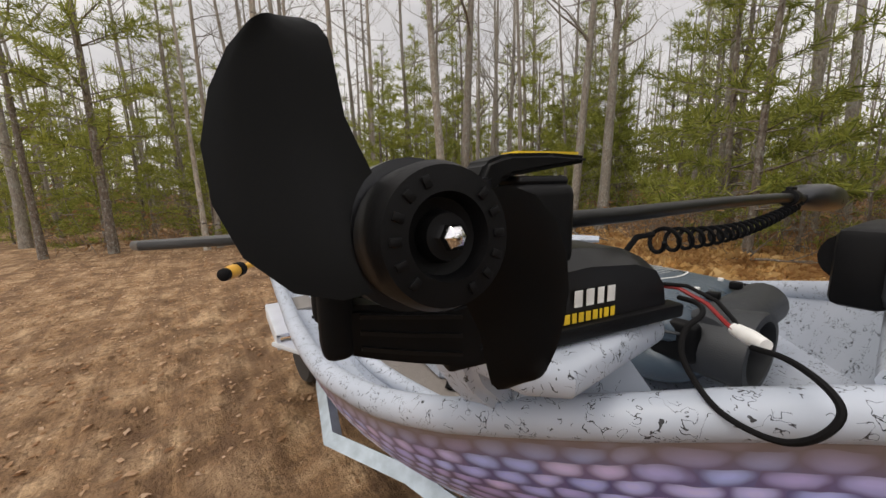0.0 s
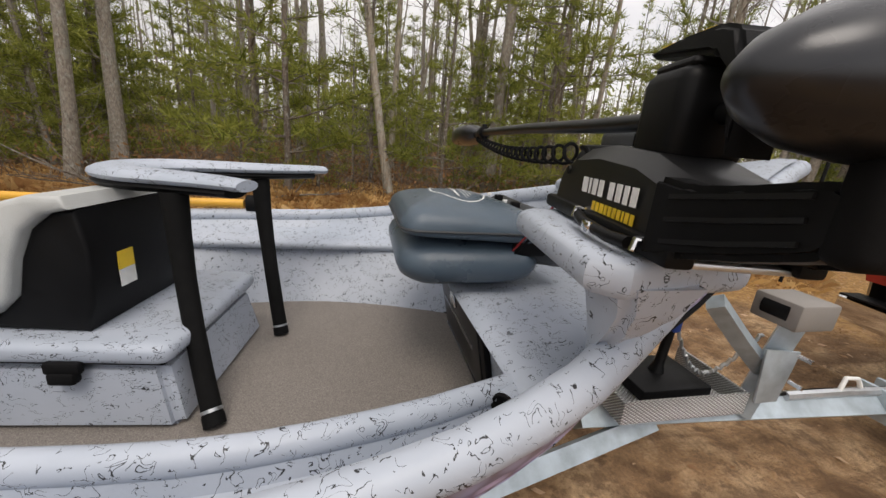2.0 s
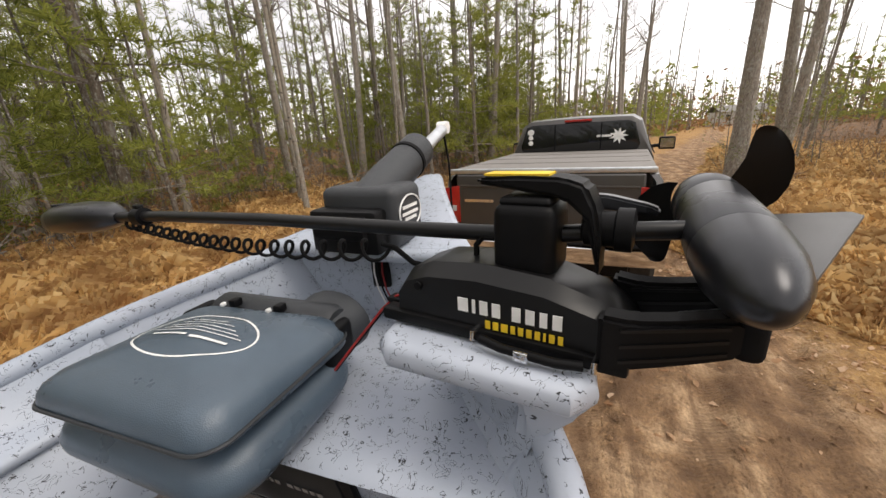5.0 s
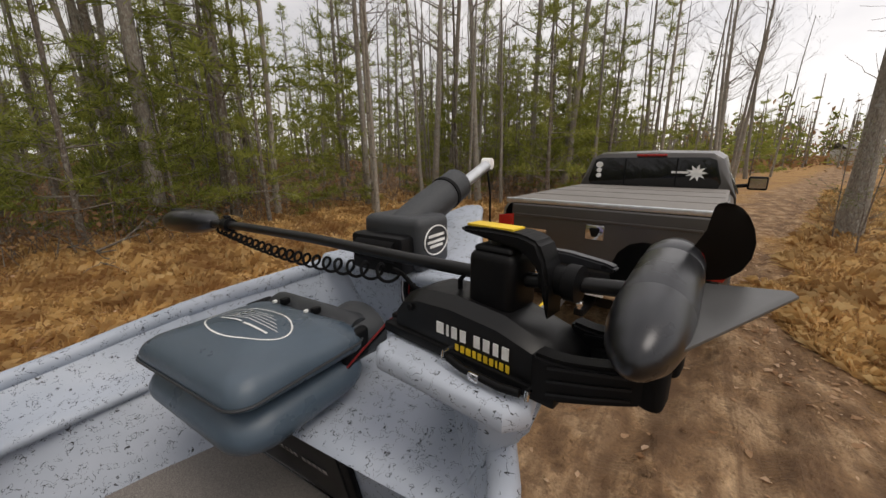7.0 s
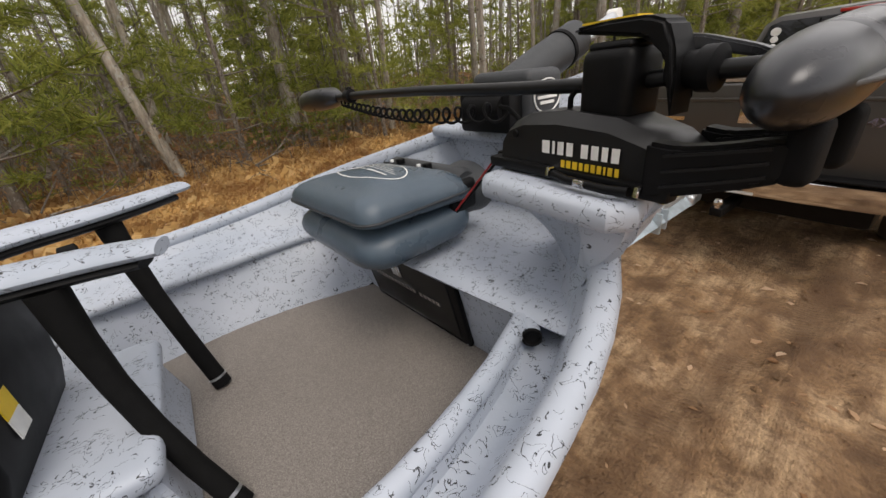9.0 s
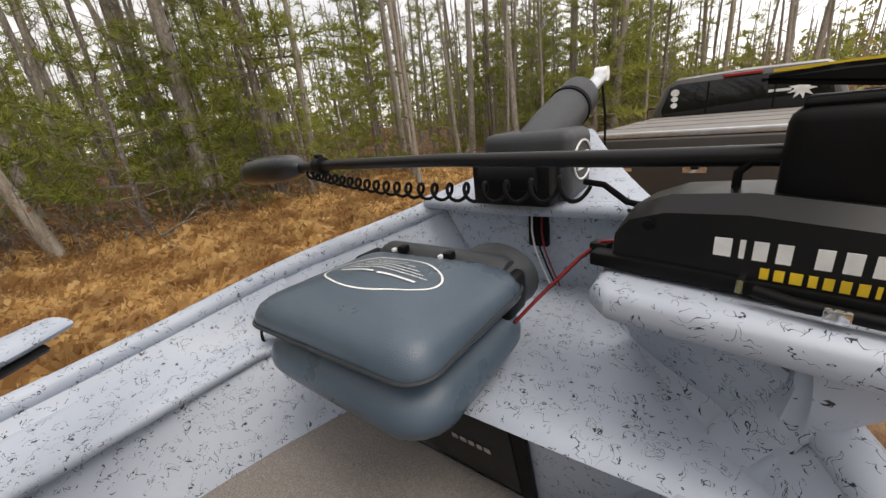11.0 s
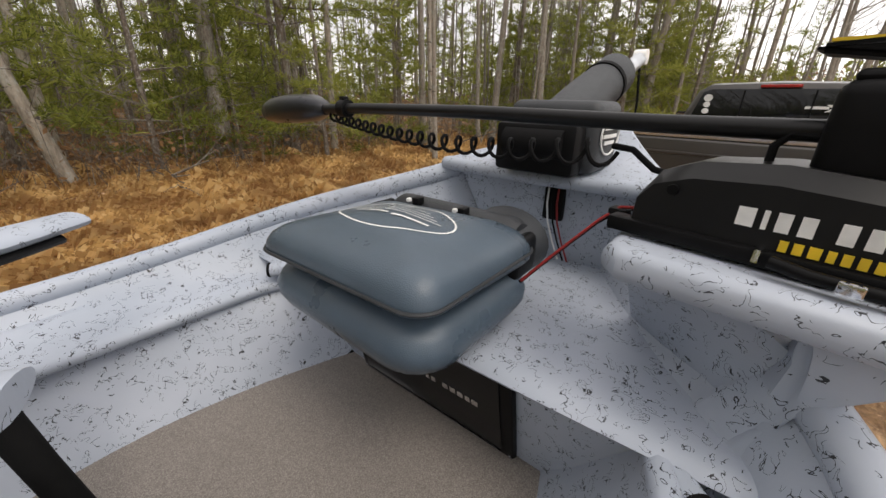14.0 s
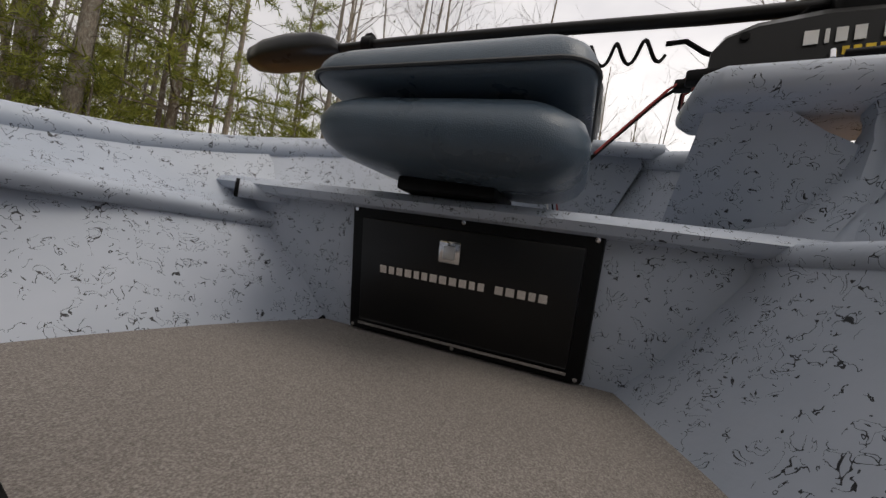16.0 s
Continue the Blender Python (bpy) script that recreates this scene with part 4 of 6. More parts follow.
    wires = (([(0.02, 0.06, 0.035), (-0.03, 0.045, 0.03), (-0.06, 0.03, 0.0), (-0.13, 0.0, -0.09), (-0.18, -0.03, -0.16)], M_REDWIRE, 0.0030),
             ([(0.02, 0.075, 0.03), (-0.035, 0.06, 0.022), (-0.07, 0.045, -0.01), (-0.14, 0.012, -0.10), (-0.19, -0.02, -0.17)], M_RUBBER, 0.0042),
             ([(0.0, 0.12, 0.05), (-0.03, 0.17, 0.05), (-0.03, 0.22, 0.035), (-0.01, 0.26, 0.02), (0.005, 0.285, 0.015)], M_REDWIRE, 0.0035),
             ([(0.0, 0.13, 0.055), (-0.035, 0.18, 0.056), (-0.037, 0.23, 0.042), (-0.016, 0.268, 0.026), (0.004, 0.29, 0.018)], M_RUBBER, 0.0035))
    for w_pts, w_mat, w_r in wires:
        part("power_cable", tube(w_pts, w_r, 7), w_mat, mt)
    part("wire_plug", box(-0.05, -0.015, 0.035, 0.065, 0.005, 0.028, 0.005), M_BLACK, mt)
    knots = [(0.335, -0.52, 1.462), (0.385, -0.555, 1.472), (0.432, -0.60, 1.468), (0.452, -0.62, 1.448), (0.440, -0.63, 1.415), (0.410, -0.625, 1.385), (0.370, -0.615, 1.374), (0.325, -0.605, 1.380), (0.285, -0.59, 1.405), (0.258, -0.578, 1.440), (0.252, -0.555, 1.475), (0.262, -0.52, 1.498), (0.235, -0.47, 1.50), (0.19, -0.44, 1.495)]
    home = mt.matrix_basis.inverted()
    knots = [tuple(home @ (Vector(p) + (Vector((0.33, -0.60, 1.44)) - Vector(p)) * 0.14)) for p in knots]
    part("plug", turn(lathe([(-0.03, 0.0), (-0.03, 0.010), (0.0, 0.012), (0.03, 0.009), (0.03, 0.0)], 14), Matrix.Translation(home @ Vector((0.325, -0.508, 1.465))) @ pose(0, 0, 0, 0, 0, 62)), M_WHITE, mt, "pale plug")
    ks_ = list(range(len(knots)))
    ring = [tuple(smooth_table(ks_, [k[j] for k in knots], i * 13 / 78) for j in range(3)) for i in range(79)]
    part("cable_loop", tube(ring, 0.0042, 8), M_RUBBER, mt, "black cable hanging in a loop")
    # release pin across the front of the bracket
    part("release_bar", tube([(0.20, -0.018, 0.018), (0.24, -0.025, 0.014), (0.33, -0.025, 0.012), (0.37, -0.018, 0.014)], 0.0085, 10), M_BLACK, mt)
    for x, z in ((0.185, 0.02), (0.385, 0.016)):
        part("pin_hook", tube([(x, 0.005, z + 0.006), (x, -0.018, z + 0.006), (x, -0.02, z - 0.008)], 0.005, 8), M_CHROME, mt)
    part("cotter", box(0.265, 0.29, -0.038, -0.030, 0.004, 0.022, 0.003), M_CHROME, mt)
    return mt


make_motor()


def make_folded_seat():
    st = thing("folding_boat_seat", "slate grey vinyl boat seat folded flat on the bow deck", "seat", pose(-0.045, 0.02, DECK, 0, 0, 0))
    part("mount_plate", box(-0.08, 0.12, -0.11, 0.11, 0.0, 0.03, 0.006), M_BLACK, st)
    part("seat_cushion", cushion(-0.235, 0.20, -0.272, 0.255, 0.012, 0.160, 0.10, 0.010, shape=STUFFED), M_GREY, st)
    for name_, z_lo in (("seat_cushion", 0.012),):
        for ob in [c for c in st.children if c.name.split(".")[0] == name_]:
            for v in ob.data.vertices:
                v.co.z = 0.160 - (0.160 - v.co.z) * (0.90 - 0.30 * v.co.y - 0.22 * v.co.x)
    bk = part("backrest", turn(cushion(-0.235, 0.19, -0.270, 0.262, 0.0, 0.100, 0.060, 0.026, shape=SOFT), Matrix.Translation((0, 0, 0.163)) @ pose(0, 0, 0, 0, 2, 0)), M_GREY, st)
    for v in bk.data.vertices:
        v.co.z = 0.165 + (v.co.z - 0.165) * (0.93 - 0.42 * v.co.y)
    for z, k in ((0.189, 1.005),):
        loop = []
        for qx, qy, a0 in ((1, 1, 0), (-1, 1, 90), (-1, -1, 180), (1, -1, 270)):
            for j in range(7):
                an = radians(a0 + 15 * j)
                loop.append((-0.0225 + k * (qx * 0.1535 + 0.060 * math.cos(an)), -0.004 + k * (qy * 0.207 + 0.060 * math.sin(an)), z + 0.02 * (0.0 - k * qy * 0.25)))
        part("piping", tube(loop, 0.0038, 6, closed=True), M_DARK, st, "dark stitched seam")
    boot = []
    for x, ry, rz in ((0.13, 0.10, 0.075), (0.19, 0.115, 0.085), (0.25, 0.115, 0.088), (0.285, 0.12, 0.094), (0.295, 0.118, 0.092), (0.296, 0.098, 0.074), (0.25, 0.09, 0.066)):
        boot.append([(x, -0.135 + ry * math.cos(q), 0.155 + rz * math.sin(q)) for q in (2 * math.pi * k / 24 for k in range(24))])
    part("hinge_boot", loft(boot, close=True, caps=True), M_DARK, st, "black vinyl boot over the hinge")
    for y in (-0.24, 0.24):
        part("hinge", box(0.10, 0.21, y - 0.018, y + 0.018, 0.12, 0.225, 0.018, 3), M_BLACK, st, "black plastic hinge arm")
    part("hinge_bar", turn(lathe([(-0.215, 0.0), (-0.21, 0.05), (-0.19, 0.062), (0.19, 0.062), (0.21, 0.05), (0.215, 0.0)], 20), pose(0.205, 0, 0.185, 0, 0, 90)), M_DARK, st, "black vinyl hinge sleeve")
    for y in (-0.06, 0.10):
        part("strap_clip", box(0.150, 0.180, y - 0.012, y + 0.012, 0.235, 0.258, 0.005), M_BLACK, st)
        part("zip_tab", box(0.120, 0.134, y - 0.005, y + 0.005, 0.252, 0.262, 0.002), M_WHITE, st, "small white tab")
    # printed oval badge, lying on the cushion's cover
    cover = BVHTree.FromPolygons([v.co.copy() for v in bk.data.vertices], [tuple(p.vertices) for p in bk.data.polygons])

    def lay(ob, lift):
        for v in ob.data.vertices:
            spot = cover.ray_cast(Vector((v.co.x, v.co.y, 1.0)), Vector((0, 0, -1)))[0]
            v.co.z = v.co.z * 0.2 + lift + (spot.z if spot else 0.25)

    ell = [(-0.03 + 0.085 * math.sin(q), 0.170 * math.cos(q), 0) for q in (2 * math.pi * k / 48 for k in range(48))]
    bd = part("oval_print", tube(ell, 0.0026, 5, closed=True), M_WHITE, st, "white printed oval")
    lay(bd, 0.0012)
    for x, y0, y1, h in ((-0.050, -0.125, -0.015, 0.007), (-0.046, 0.0, 0.115, 0.006), (-0.028, -0.14, 0.14, 0.0025), (-0.016, -0.12, 0.12, 0.0022), (-0.004, -0.10, 0.11, 0.0022), (0.010, -0.08, 0.09, 0.002), (0.022, -0.05, 0.07, 0.002)):
        rows = [[(x - h / 2, y0 + (y1 - y0) * k / 10, 0), (x + h / 2, y0 + (y1 - y0) * k / 10, 0)] for k in range(11)]
        pb = part("print_bar", loft(rows), M_WHITE, bd)
        lay(pb, 0.0025)
    return st


make_folded_seat()


def make_hatch():
    h = thing("storage_hatch", "black hatch panel with chrome marks in the bow bulkhead", "hatch", pose(-0.010, -0.015, 0.945, 0, -12, 0))
    part("frame", box(-0.012, 0.012, -0.295, 0.295, -0.165, 0.165, 0.01), M_BLACK, h)
    part("door_panel", box(-0.018, 0.0, -0.262, 0.262, -0.134, 0.134, 0.006), M_GLOSS, h)
    for y in (-0.280, 0.0, 0.280):
        for z in (-0.152, 0.152):
            part("screw", turn(lathe([(-0.015, 0.0), (-0.0145, 0.005), (-0.01, 0.006)], 10), Matrix.Translation((0, y, z))), M_CHROME, h)
    face = Matrix(((0, 0, -1, -0.019), (-1, 0, 0, 0), (0, 1, 0, 0), (0, 0, 0, 1)))
    print_blocks("chrome_print", (0.018, 0.015, 0.016, 0.018, 0.014, 0.015, 0.018, 0.018, 0.018, 0.018, 0.014, 0.015, -0.012, 0.018, 0.019, 0.018, 0.015, 0.018), 0.019, 0.0062, M_CHROME, h, Matrix.Translation((0, 0.0, 0.014)) @ face, 0.004, "raised chrome block")
    lt = part("latch", box(-0.028, -0.015, -0.003, 0.050, 0.055, 0.108, 0.005), M_CHROME, h, "square chrome latch")
    part("latch_pull", box(-0.032, -0.027, 0.009, 0.038, 0.066, 0.097, 0.006), M_ALU, lt)
    part("chrome_edge", box(-0.021, -0.015, -0.26, 0.26, -0.144, -0.137, 0), M_CHROME, h)
    return h


make_hatch()


def make_rod_tube(y, s):
    r = thing("rod_tube", "grey flecked rod tube with a black end ring", "rod holder", pose(-0.118, y, 1.100, 0, 0, -42 * s))
    part("pipe", turn(lathe([(0.05, 0.018), (0.01, 0.020), (0.002, 0.0235), (0.10, 0.0235), (0.13, 0.0235)], 20), Matrix()), M_FLECK, r)
    part("end_ring", turn(lathe([(0.05, 0.016), (0.0, 0.019), (-0.002, 0.024), (0.006, 0.0255), (0.008, 0.023)], 20), Matrix()), M_RUBBER, r)
    return r


make_rod_tube(-0.655, -1)
make_rod_tube(0.605, 1)


def make_anchor():
    a = thing("anchor_system", "vinyl-covered anchor winch with an arm over the bow", "anchor winch", pose(0.54, -0.115, hull_s(0.52) + 0.042, 0, 0, -2))
    part("cover", box(-0.12, 0.08, -0.15, 0.13, 0.0, 0.20, 0.03, 3), M_DARK, a, "charcoal vinyl cover")
    part("winch_housing", box(-0.185, -0.11, -0.12, 0.13, 0.0, 0.14, 0.015, 2), M_BLACK, a)
    part("rope_roll", turn(lathe([(-0.09, 0.0), (-0.09, 0.045), (0.09, 0.045), (0.09, 0.0)], 18), pose(-0.165, 0.005, 0.085, 0, 0, 90)), M_RUBBER, a)
    cyl = turn(lathe([(-0.12, 0.07), (0.05, 0.075), (0.24, 0.072), (0.25, 0.074), (0.33, 0.074), (0.335, 0.04)], 24), pose(0.05, -0.01, 0.175, 0, -20, 0))
    part("cover_sleeve", cyl, M_DARK, a)
    part("sleeve_strap", turn(lathe([(0.215, 0.074), (0.215, 0.077), (0.235, 0.077), (0.235, 0.074)], 24), pose(0.05, -0.01, 0.175, 0, -20, 0)), M_RUBBER, a)
    part("arm", tube([(0.05, 0, 0.14), (0.40, 0, 0.27), (0.68, 0, 0.365)], 0.028, 12), M_ALU, a, "aluminium anchor arm")
    part("pulley", turn(lathe([(-0.025, 0.0), (-0.025, 0.03), (0.025, 0.03), (0.025, 0.0)], 16), pose(0.695, 0, 0.375, 0, 0, 90)), M_WHITE, a)
    part("anchor_rope", tube([(0.695, 0, 0.355), (0.70, -0.02, 0.2), (0.68, -0.03, -0.05), (0.66, -0.03, -0.30)], 0.006, 6), M_RUBBER, a)
    ell = [(-0.02 + 0.075 * math.cos(q), -0.153, 0.110 + 0.055 * math.sin(q)) for q in (2 * math.pi * k / 40 for k in range(40))]
    o = part("oval_print", tube(ell, 0.003, 5, closed=True), M_WHITE, a, "white printed oval")
    for z, x0, x1 in ((0.128, -0.07, 0.03), (0.106, -0.075, 0.035), (0.088, -0.06, 0.02)):
        part("print_bar", box(x0, x1, -0.1535, -0.1505, z - 0.005, z + 0.005, 0), M_WHITE, o)
    return a


make_anchor()


def make_dry_box():
    b = thing("seat_box", "pale grey flecked seat box with black rubber latches", "storage box", pose(-1.174, 0.038, FLOOR, 0, 0, -6) @ Matrix.Diagonal((1.25, 1.04, 0.71, 1)))
    bm = loft([[(x, y, 0.0) for x, y in ((-0.30, -0.27), (0.30, -0.27), (0.30, 0.27), (-0.30, 0.27))], [(x, y, 0.255) for x, y in ((-0.27, -0.25), (0.27, -0.25), (0.27, 0.25), (-0.27, 0.25))]], close=True, caps=True)
    bmesh.ops.bevel(bm, geom=bm.edges[:], offset=0.02, segments=3, affect="EDGES")
    part("body", bm, M_FLECK, b)
    part("gasket", box(-0.268, 0.268, -0.248, 0.248, 0.25, 0.265, 0.004), M_RUBBER, b)
    part("lid", box(-0.29, 0.29, -0.27, 0.27, 0.262, 0.345, 0.03, 4), M_FLECK, b)
    for x in (-0.13, 0.10):
        la = part("latch", box(x - 0.033, x + 0.033, -0.284, -0.262, 0.24, 0.285, 0.008), M_RUBBER, b, "black rubber latch")
        part("latch_tab", box(x - 0.025, x + 0.025, -0.29, -0.262, 0.205, 0.25, 0.008), M_RUBBER, la)
    return b


make_dry_box()


def make_pedestal_seat():
    s = thing("rowing_seat", "pale grey seat with a black moulded shell facing aft", "seat", pose(-1.19, 0.03, FLOOR + 0.245, 0, 0, -8) @ Matrix.Diagonal((1.2, 1.05, 1.37, 1)))
    side = Matrix(((1, 0, 0, 0), (0, 0, -1, 0), (0, 1, 0, 0), (0, 0, 0, 1)))
    # padding in one sweep: the seat, the leaning back and its rolled top
    pad = [(-0.295, 0.022), (-0.305, 0.055), (-0.285, 0.088), (-0.20, 0.096), (-0.10, 0.092), (-0.065, 0.112), (-0.04, 0.165), (-0.01, 0.210), (0.035, 0.240), (0.09, 0.256), (0.15, 0.258),
           (0.16, 0.236), (0.11, 0.224), (0.07, 0.195), (0.04, 0.14), (0.02, 0.07), (-0.02, 0.035), (-0.05, 0.022)]
    part("padding", turn(slab(pad, -0.222, 0.222, 0.016, seg=3), side), M_PALE, s, smooth=50)
    shell = [(-0.28, 0.002), (-0.28, 0.020), (-0.05, 0.022), (-0.02, 0.035), (0.02, 0.07), (0.04, 0.14), (0.07, 0.195), (0.11, 0.224), (0.155, 0.232), (0.168, 0.16), (0.160, 0.06), (0.14, 0.002)]
    part("shell", turn(slab(shell, -0.196, 0.196, 0.014, seg=3), side), M_BLACK, s, "black moulded plastic shell", smooth=50)
    part("warning_label", box(0.1645, 0.1665, -0.116, -0.064, 0.105, 0.145, 0), M_YELLOW, s, "yellow and white warning label")
    part("label_text", box(0.1645, 0.1665, -0.116, -0.064, 0.070, 0.104, 0), M_WHITE, s)
    return s


make_pedestal_seat()


def make_brace():
    """Standing brace: a padded fork, open towards the bow, on two black posts."""
    b = thing("casting_brace", "padded U-shaped thigh brace on two black posts", "casting brace", pose(-0.02, 0.065, 0))
    pts = [(-0.66, -0.20), (-0.76, -0.155), (-0.87, -0.125), (-0.97, -0.10), (-1.045, -0.04), (-1.065, 0.06), (-1.02, 0.17), (-0.92, 0.235), (-0.80, 0.27), (-0.67, 0.33), (-0.53, 0.42)]
    ix = list(range(len(pts)))
    fine = [(smooth_table(ix, [p[0] for p in pts], i / 6), smooth_table(ix, [p[1] for p in pts], i / 6), 1.412) for i in range(61)]
    wide = [0.02 + 0.042 * math.sin(math.pi * min(1, max(0, (i + 2) / 64))) ** 0.3 for i in range(61)]
    part("pad", tube(fine, wide, 16, flat=0.38), M_FLECK, b)
    part("pad_shell", tube([(x, y, z - 0.022) for x, y, z in fine[2:-2]], [w * 0.9 for w in wide[2:-2]], 12, flat=0.34), M_BLACK, b, "black moulded underside")
    for top, foot, bow in (((-0.855, -0.150), (-0.735, -0.345), 2.4), ((-0.75, 0.29), (-0.665, 0.145), 1.4)):
        leg = [(top[0] + (foot[0] - top[0]) * f ** bow, top[1] + (foot[1] - top[1]) * f ** bow, 1.38 + (FLOOR + 0.004 - 1.38) * f) for f in (0, 0.2, 0.4, 0.6, 0.8, 1.0)]
        ps = part("post", tube(leg, [0.034, 0.030, 0.027, 0.026, 0.026, 0.026], 12), M_FOAM, b, "black padded post")
        part("post_band", tube([Vector(leg[4]).lerp(Vector(leg[5]), 0.70), Vector(leg[4]).lerp(Vector(leg[5]), 0.76)], 0.0272, 12), M_ALU, ps)
        part("post_foot", tube([Vector(leg[4]).lerp(Vector(leg[5]), 0.80), leg[5]], 0.028, 12), M_RUBBER, ps)
    return b


make_brace()


def make_cooler():
    c = thing("cooler", "off-white rotomoulded cooler with black rubber latches", "cooler", pose(-2.175, 0.085, FLOOR, 0, 0, -13.5) @ Matrix.Diagonal((0.82, 0.925, 0.88, 1)))
    bm = loft([[(x, y, 0.0) for x, y in ((-0.22, -0.42), (0.17, -0.42), (0.17, 0.42), (-0.22, 0.42))], [(x, y, 0.32) for x, y in ((-0.22, -0.47), (0.22, -0.47), (0.22, 0.47), (-0.22, 0.47))]], close=True, caps=True)
    bmesh.ops.bevel(bm, geom=bm.edges[:], offset=0.02, segments=3, affect="EDGES")
    part("body", bm, M_COOL, c)
    part("lid", box(-0.235, 0.235, -0.485, 0.485, 0.325, 0.41, 0.022, 3), M_COOL, c)
    for y in (-0.30, 0.30):
        la = part("latch", box(0.225, 0.25, y - 0.03, y + 0.03, 0.25, 0.36, 0.008), M_RUBBER, c, "black rubber latch")
        part("latch_loop", box(0.245, 0.258, y - 0.018, y + 0.018, 0.24, 0.275, 0.005), M_RUBBER, la)
    part("badge_plate", turn(box(-0.004, 0.004, -0.27, 0.27, -0.05, 0.05, 0.003), Matrix.Translation((0.205, 0, 0.12)) @ pose(0, 0, 0, 0, 9, 0)), M_BLACK, c, "black name plate")
    part("plate_print", turn(box(-0.002, 0.002, -0.18, 0.18, -0.022, 0.022, 0), Matrix.Translation((0.2095, 0, 0.12)) @ pose(0, 0, 0, 0, 9, 0)), M_ALU, c)
    oval = [(0.222, 0.05 * math.cos(q), 0.29 + 0.018 * math.sin(q)) for q in (2 * math.pi * k / 24 for k in range(24))]
    part("oval_badge", tube(oval, 0.004, 6, closed=True), M_BLACK, c)
    return c


make_cooler()


def make_helm_chair(place, label):
    h = thing("helm_chair", label, "chair", place, group="helm chairs")
    part("seat_pad", cushion(-0.22, 0.27, -0.255, 0.255, 0.0, 0.085, 0.10, 0.014), M_CHAIR, h)
    back = []
    for f in [i / 10 for i in range(11)]:
        z = 0.17 + 0.30 * f
        half = 0.245 * (1 - 0.10 * f) * (1 if f < 0.7 else math.sqrt(max(0.02, 1 - ((f - 0.7) / 0.33) ** 3 * 0.42)))
        thick = 0.034 * (1 if 0.05 < f < 0.9 else 0.55)
        cx = -0.21 - 0.09 * f
        back.append([(cx + thick * math.sin(q) * (1.0 if math.sin(q) < 0 else 1.25), half * math.cos(q), z) for q in (2 * math.pi * k / 20 for k in range(20))])
    bk = part("backrest", loft(back, close=True, caps=True), M_CHAIR, h)
    part("pale_panel", turn(slab([(-0.13, -0.085), (0.13, -0.085), (0.135, 0.03), (0.09, 0.075), (-0.09, 0.075), (-0.135, 0.03)], -0.006, 0.008, 0.005), Matrix.Translation((-0.192, 0, 0.268)) @ Matrix(((0, 0, 1, 0), (1, 0, 0, 0), (0, 1, 0, 0), (0, 0, 0, 1))) @ pose(0, 0, 0, -16, 0, 0)), M_PALE, bk, "pale grey centre panel")
    for y in (-0.215, 0.215):
        part("hinge_arm", tube([(-0.14, y, 0.03), (-0.20, y, 0.09), (-0.225, y * 0.97, 0.20)], [0.026, 0.030, 0.024], 10), M_BLACK, h, "black plastic hinge arm")
    return h


make_helm_chair(pose(-2.14, -0.14, FLOOR + 0.362, 0, 0, -13.5) @ Matrix.Diagonal((0.80, 0.80, 0.78, 1)), "two-tone grey vinyl chair with a pale centre panel")
make_helm_chair(pose(-2.05, 0.26, FLOOR + 0.362, 0, 0, -13.5) @ Matrix.Diagonal((0.80, 0.80, 0.78, 1)), "two-tone grey vinyl chair with a pale centre panel")


def make_oar(name, pts, label, bulb=True):
    o = thing(name, label, "oar")
    part("shaft", tube(pts, 0.022, 10), M_ORANGE, o)
    a, c = Vector(pts[-2]), Vector(pts[-1])
    d = (c - a).normalized()
    part("collar", tube([c + d * 0.01, c + d * 0.015, c + d * 0.065, c + d * 0.07], [0.030, 0.044, 0.046, 0.036], 14), M_RUBBER, o, "black rubber collar")
    if bulb:
        gp = part("grip", tube([c + d * 0.06, c + d * 0.08, c + d * 0.14, c + d * 0.165], [0.036, 0.042, 0.041, 0.038], 14), M_ORANGE, o)
        part("end_cap", tube([c + d * 0.160, c + d * 0.165, c + d * 0.195, c + d * 0.207, c + d * 0.211], [0.036, 0.0395, 0.038, 0.026, 0.008], 14), M_RUBBER, gp, "black rounded end cap")
    return o


make_oar("oar", [(-2.9, 0.78, 1.18), (-1.8, 0.80, 1.175), (-0.98, 0.86, 1.18)], "orange-yellow oar resting along the gunwale", False)
make_oar("oar", [(-2.95, -0.30, 1.20), (-2.5, -0.65, 1.20), (-2.13, -0.93, 1.20)], "orange-yellow oar with its handle over the gunwale")


def make_fuel_tank():
    k = thing("fuel_tank", "dark portable tank with a red side in the stern well", "tank", pose(-2.45, -0.40, FLOOR, 0, 0, -12))
    part("body", box(-0.13, 0.13, -0.16, 0.10, 0.0, 0.25, 0.03, 3), M_BLACK, k)
    part("red_end", box(-0.11, 0.11, 0.10, 0.15, 0.02, 0.22, 0.03, 3), M_RED, k, "red end panel")
    part("hose", tube([(0.10, 0.12, 0.2), (0.17, 0.14, 0.18), (0.2, 0.12, 0.06), (0.18, 0.10, 0.012)], 0.012, 8), M_RUBBER, k)
    return k


make_fuel_tank()


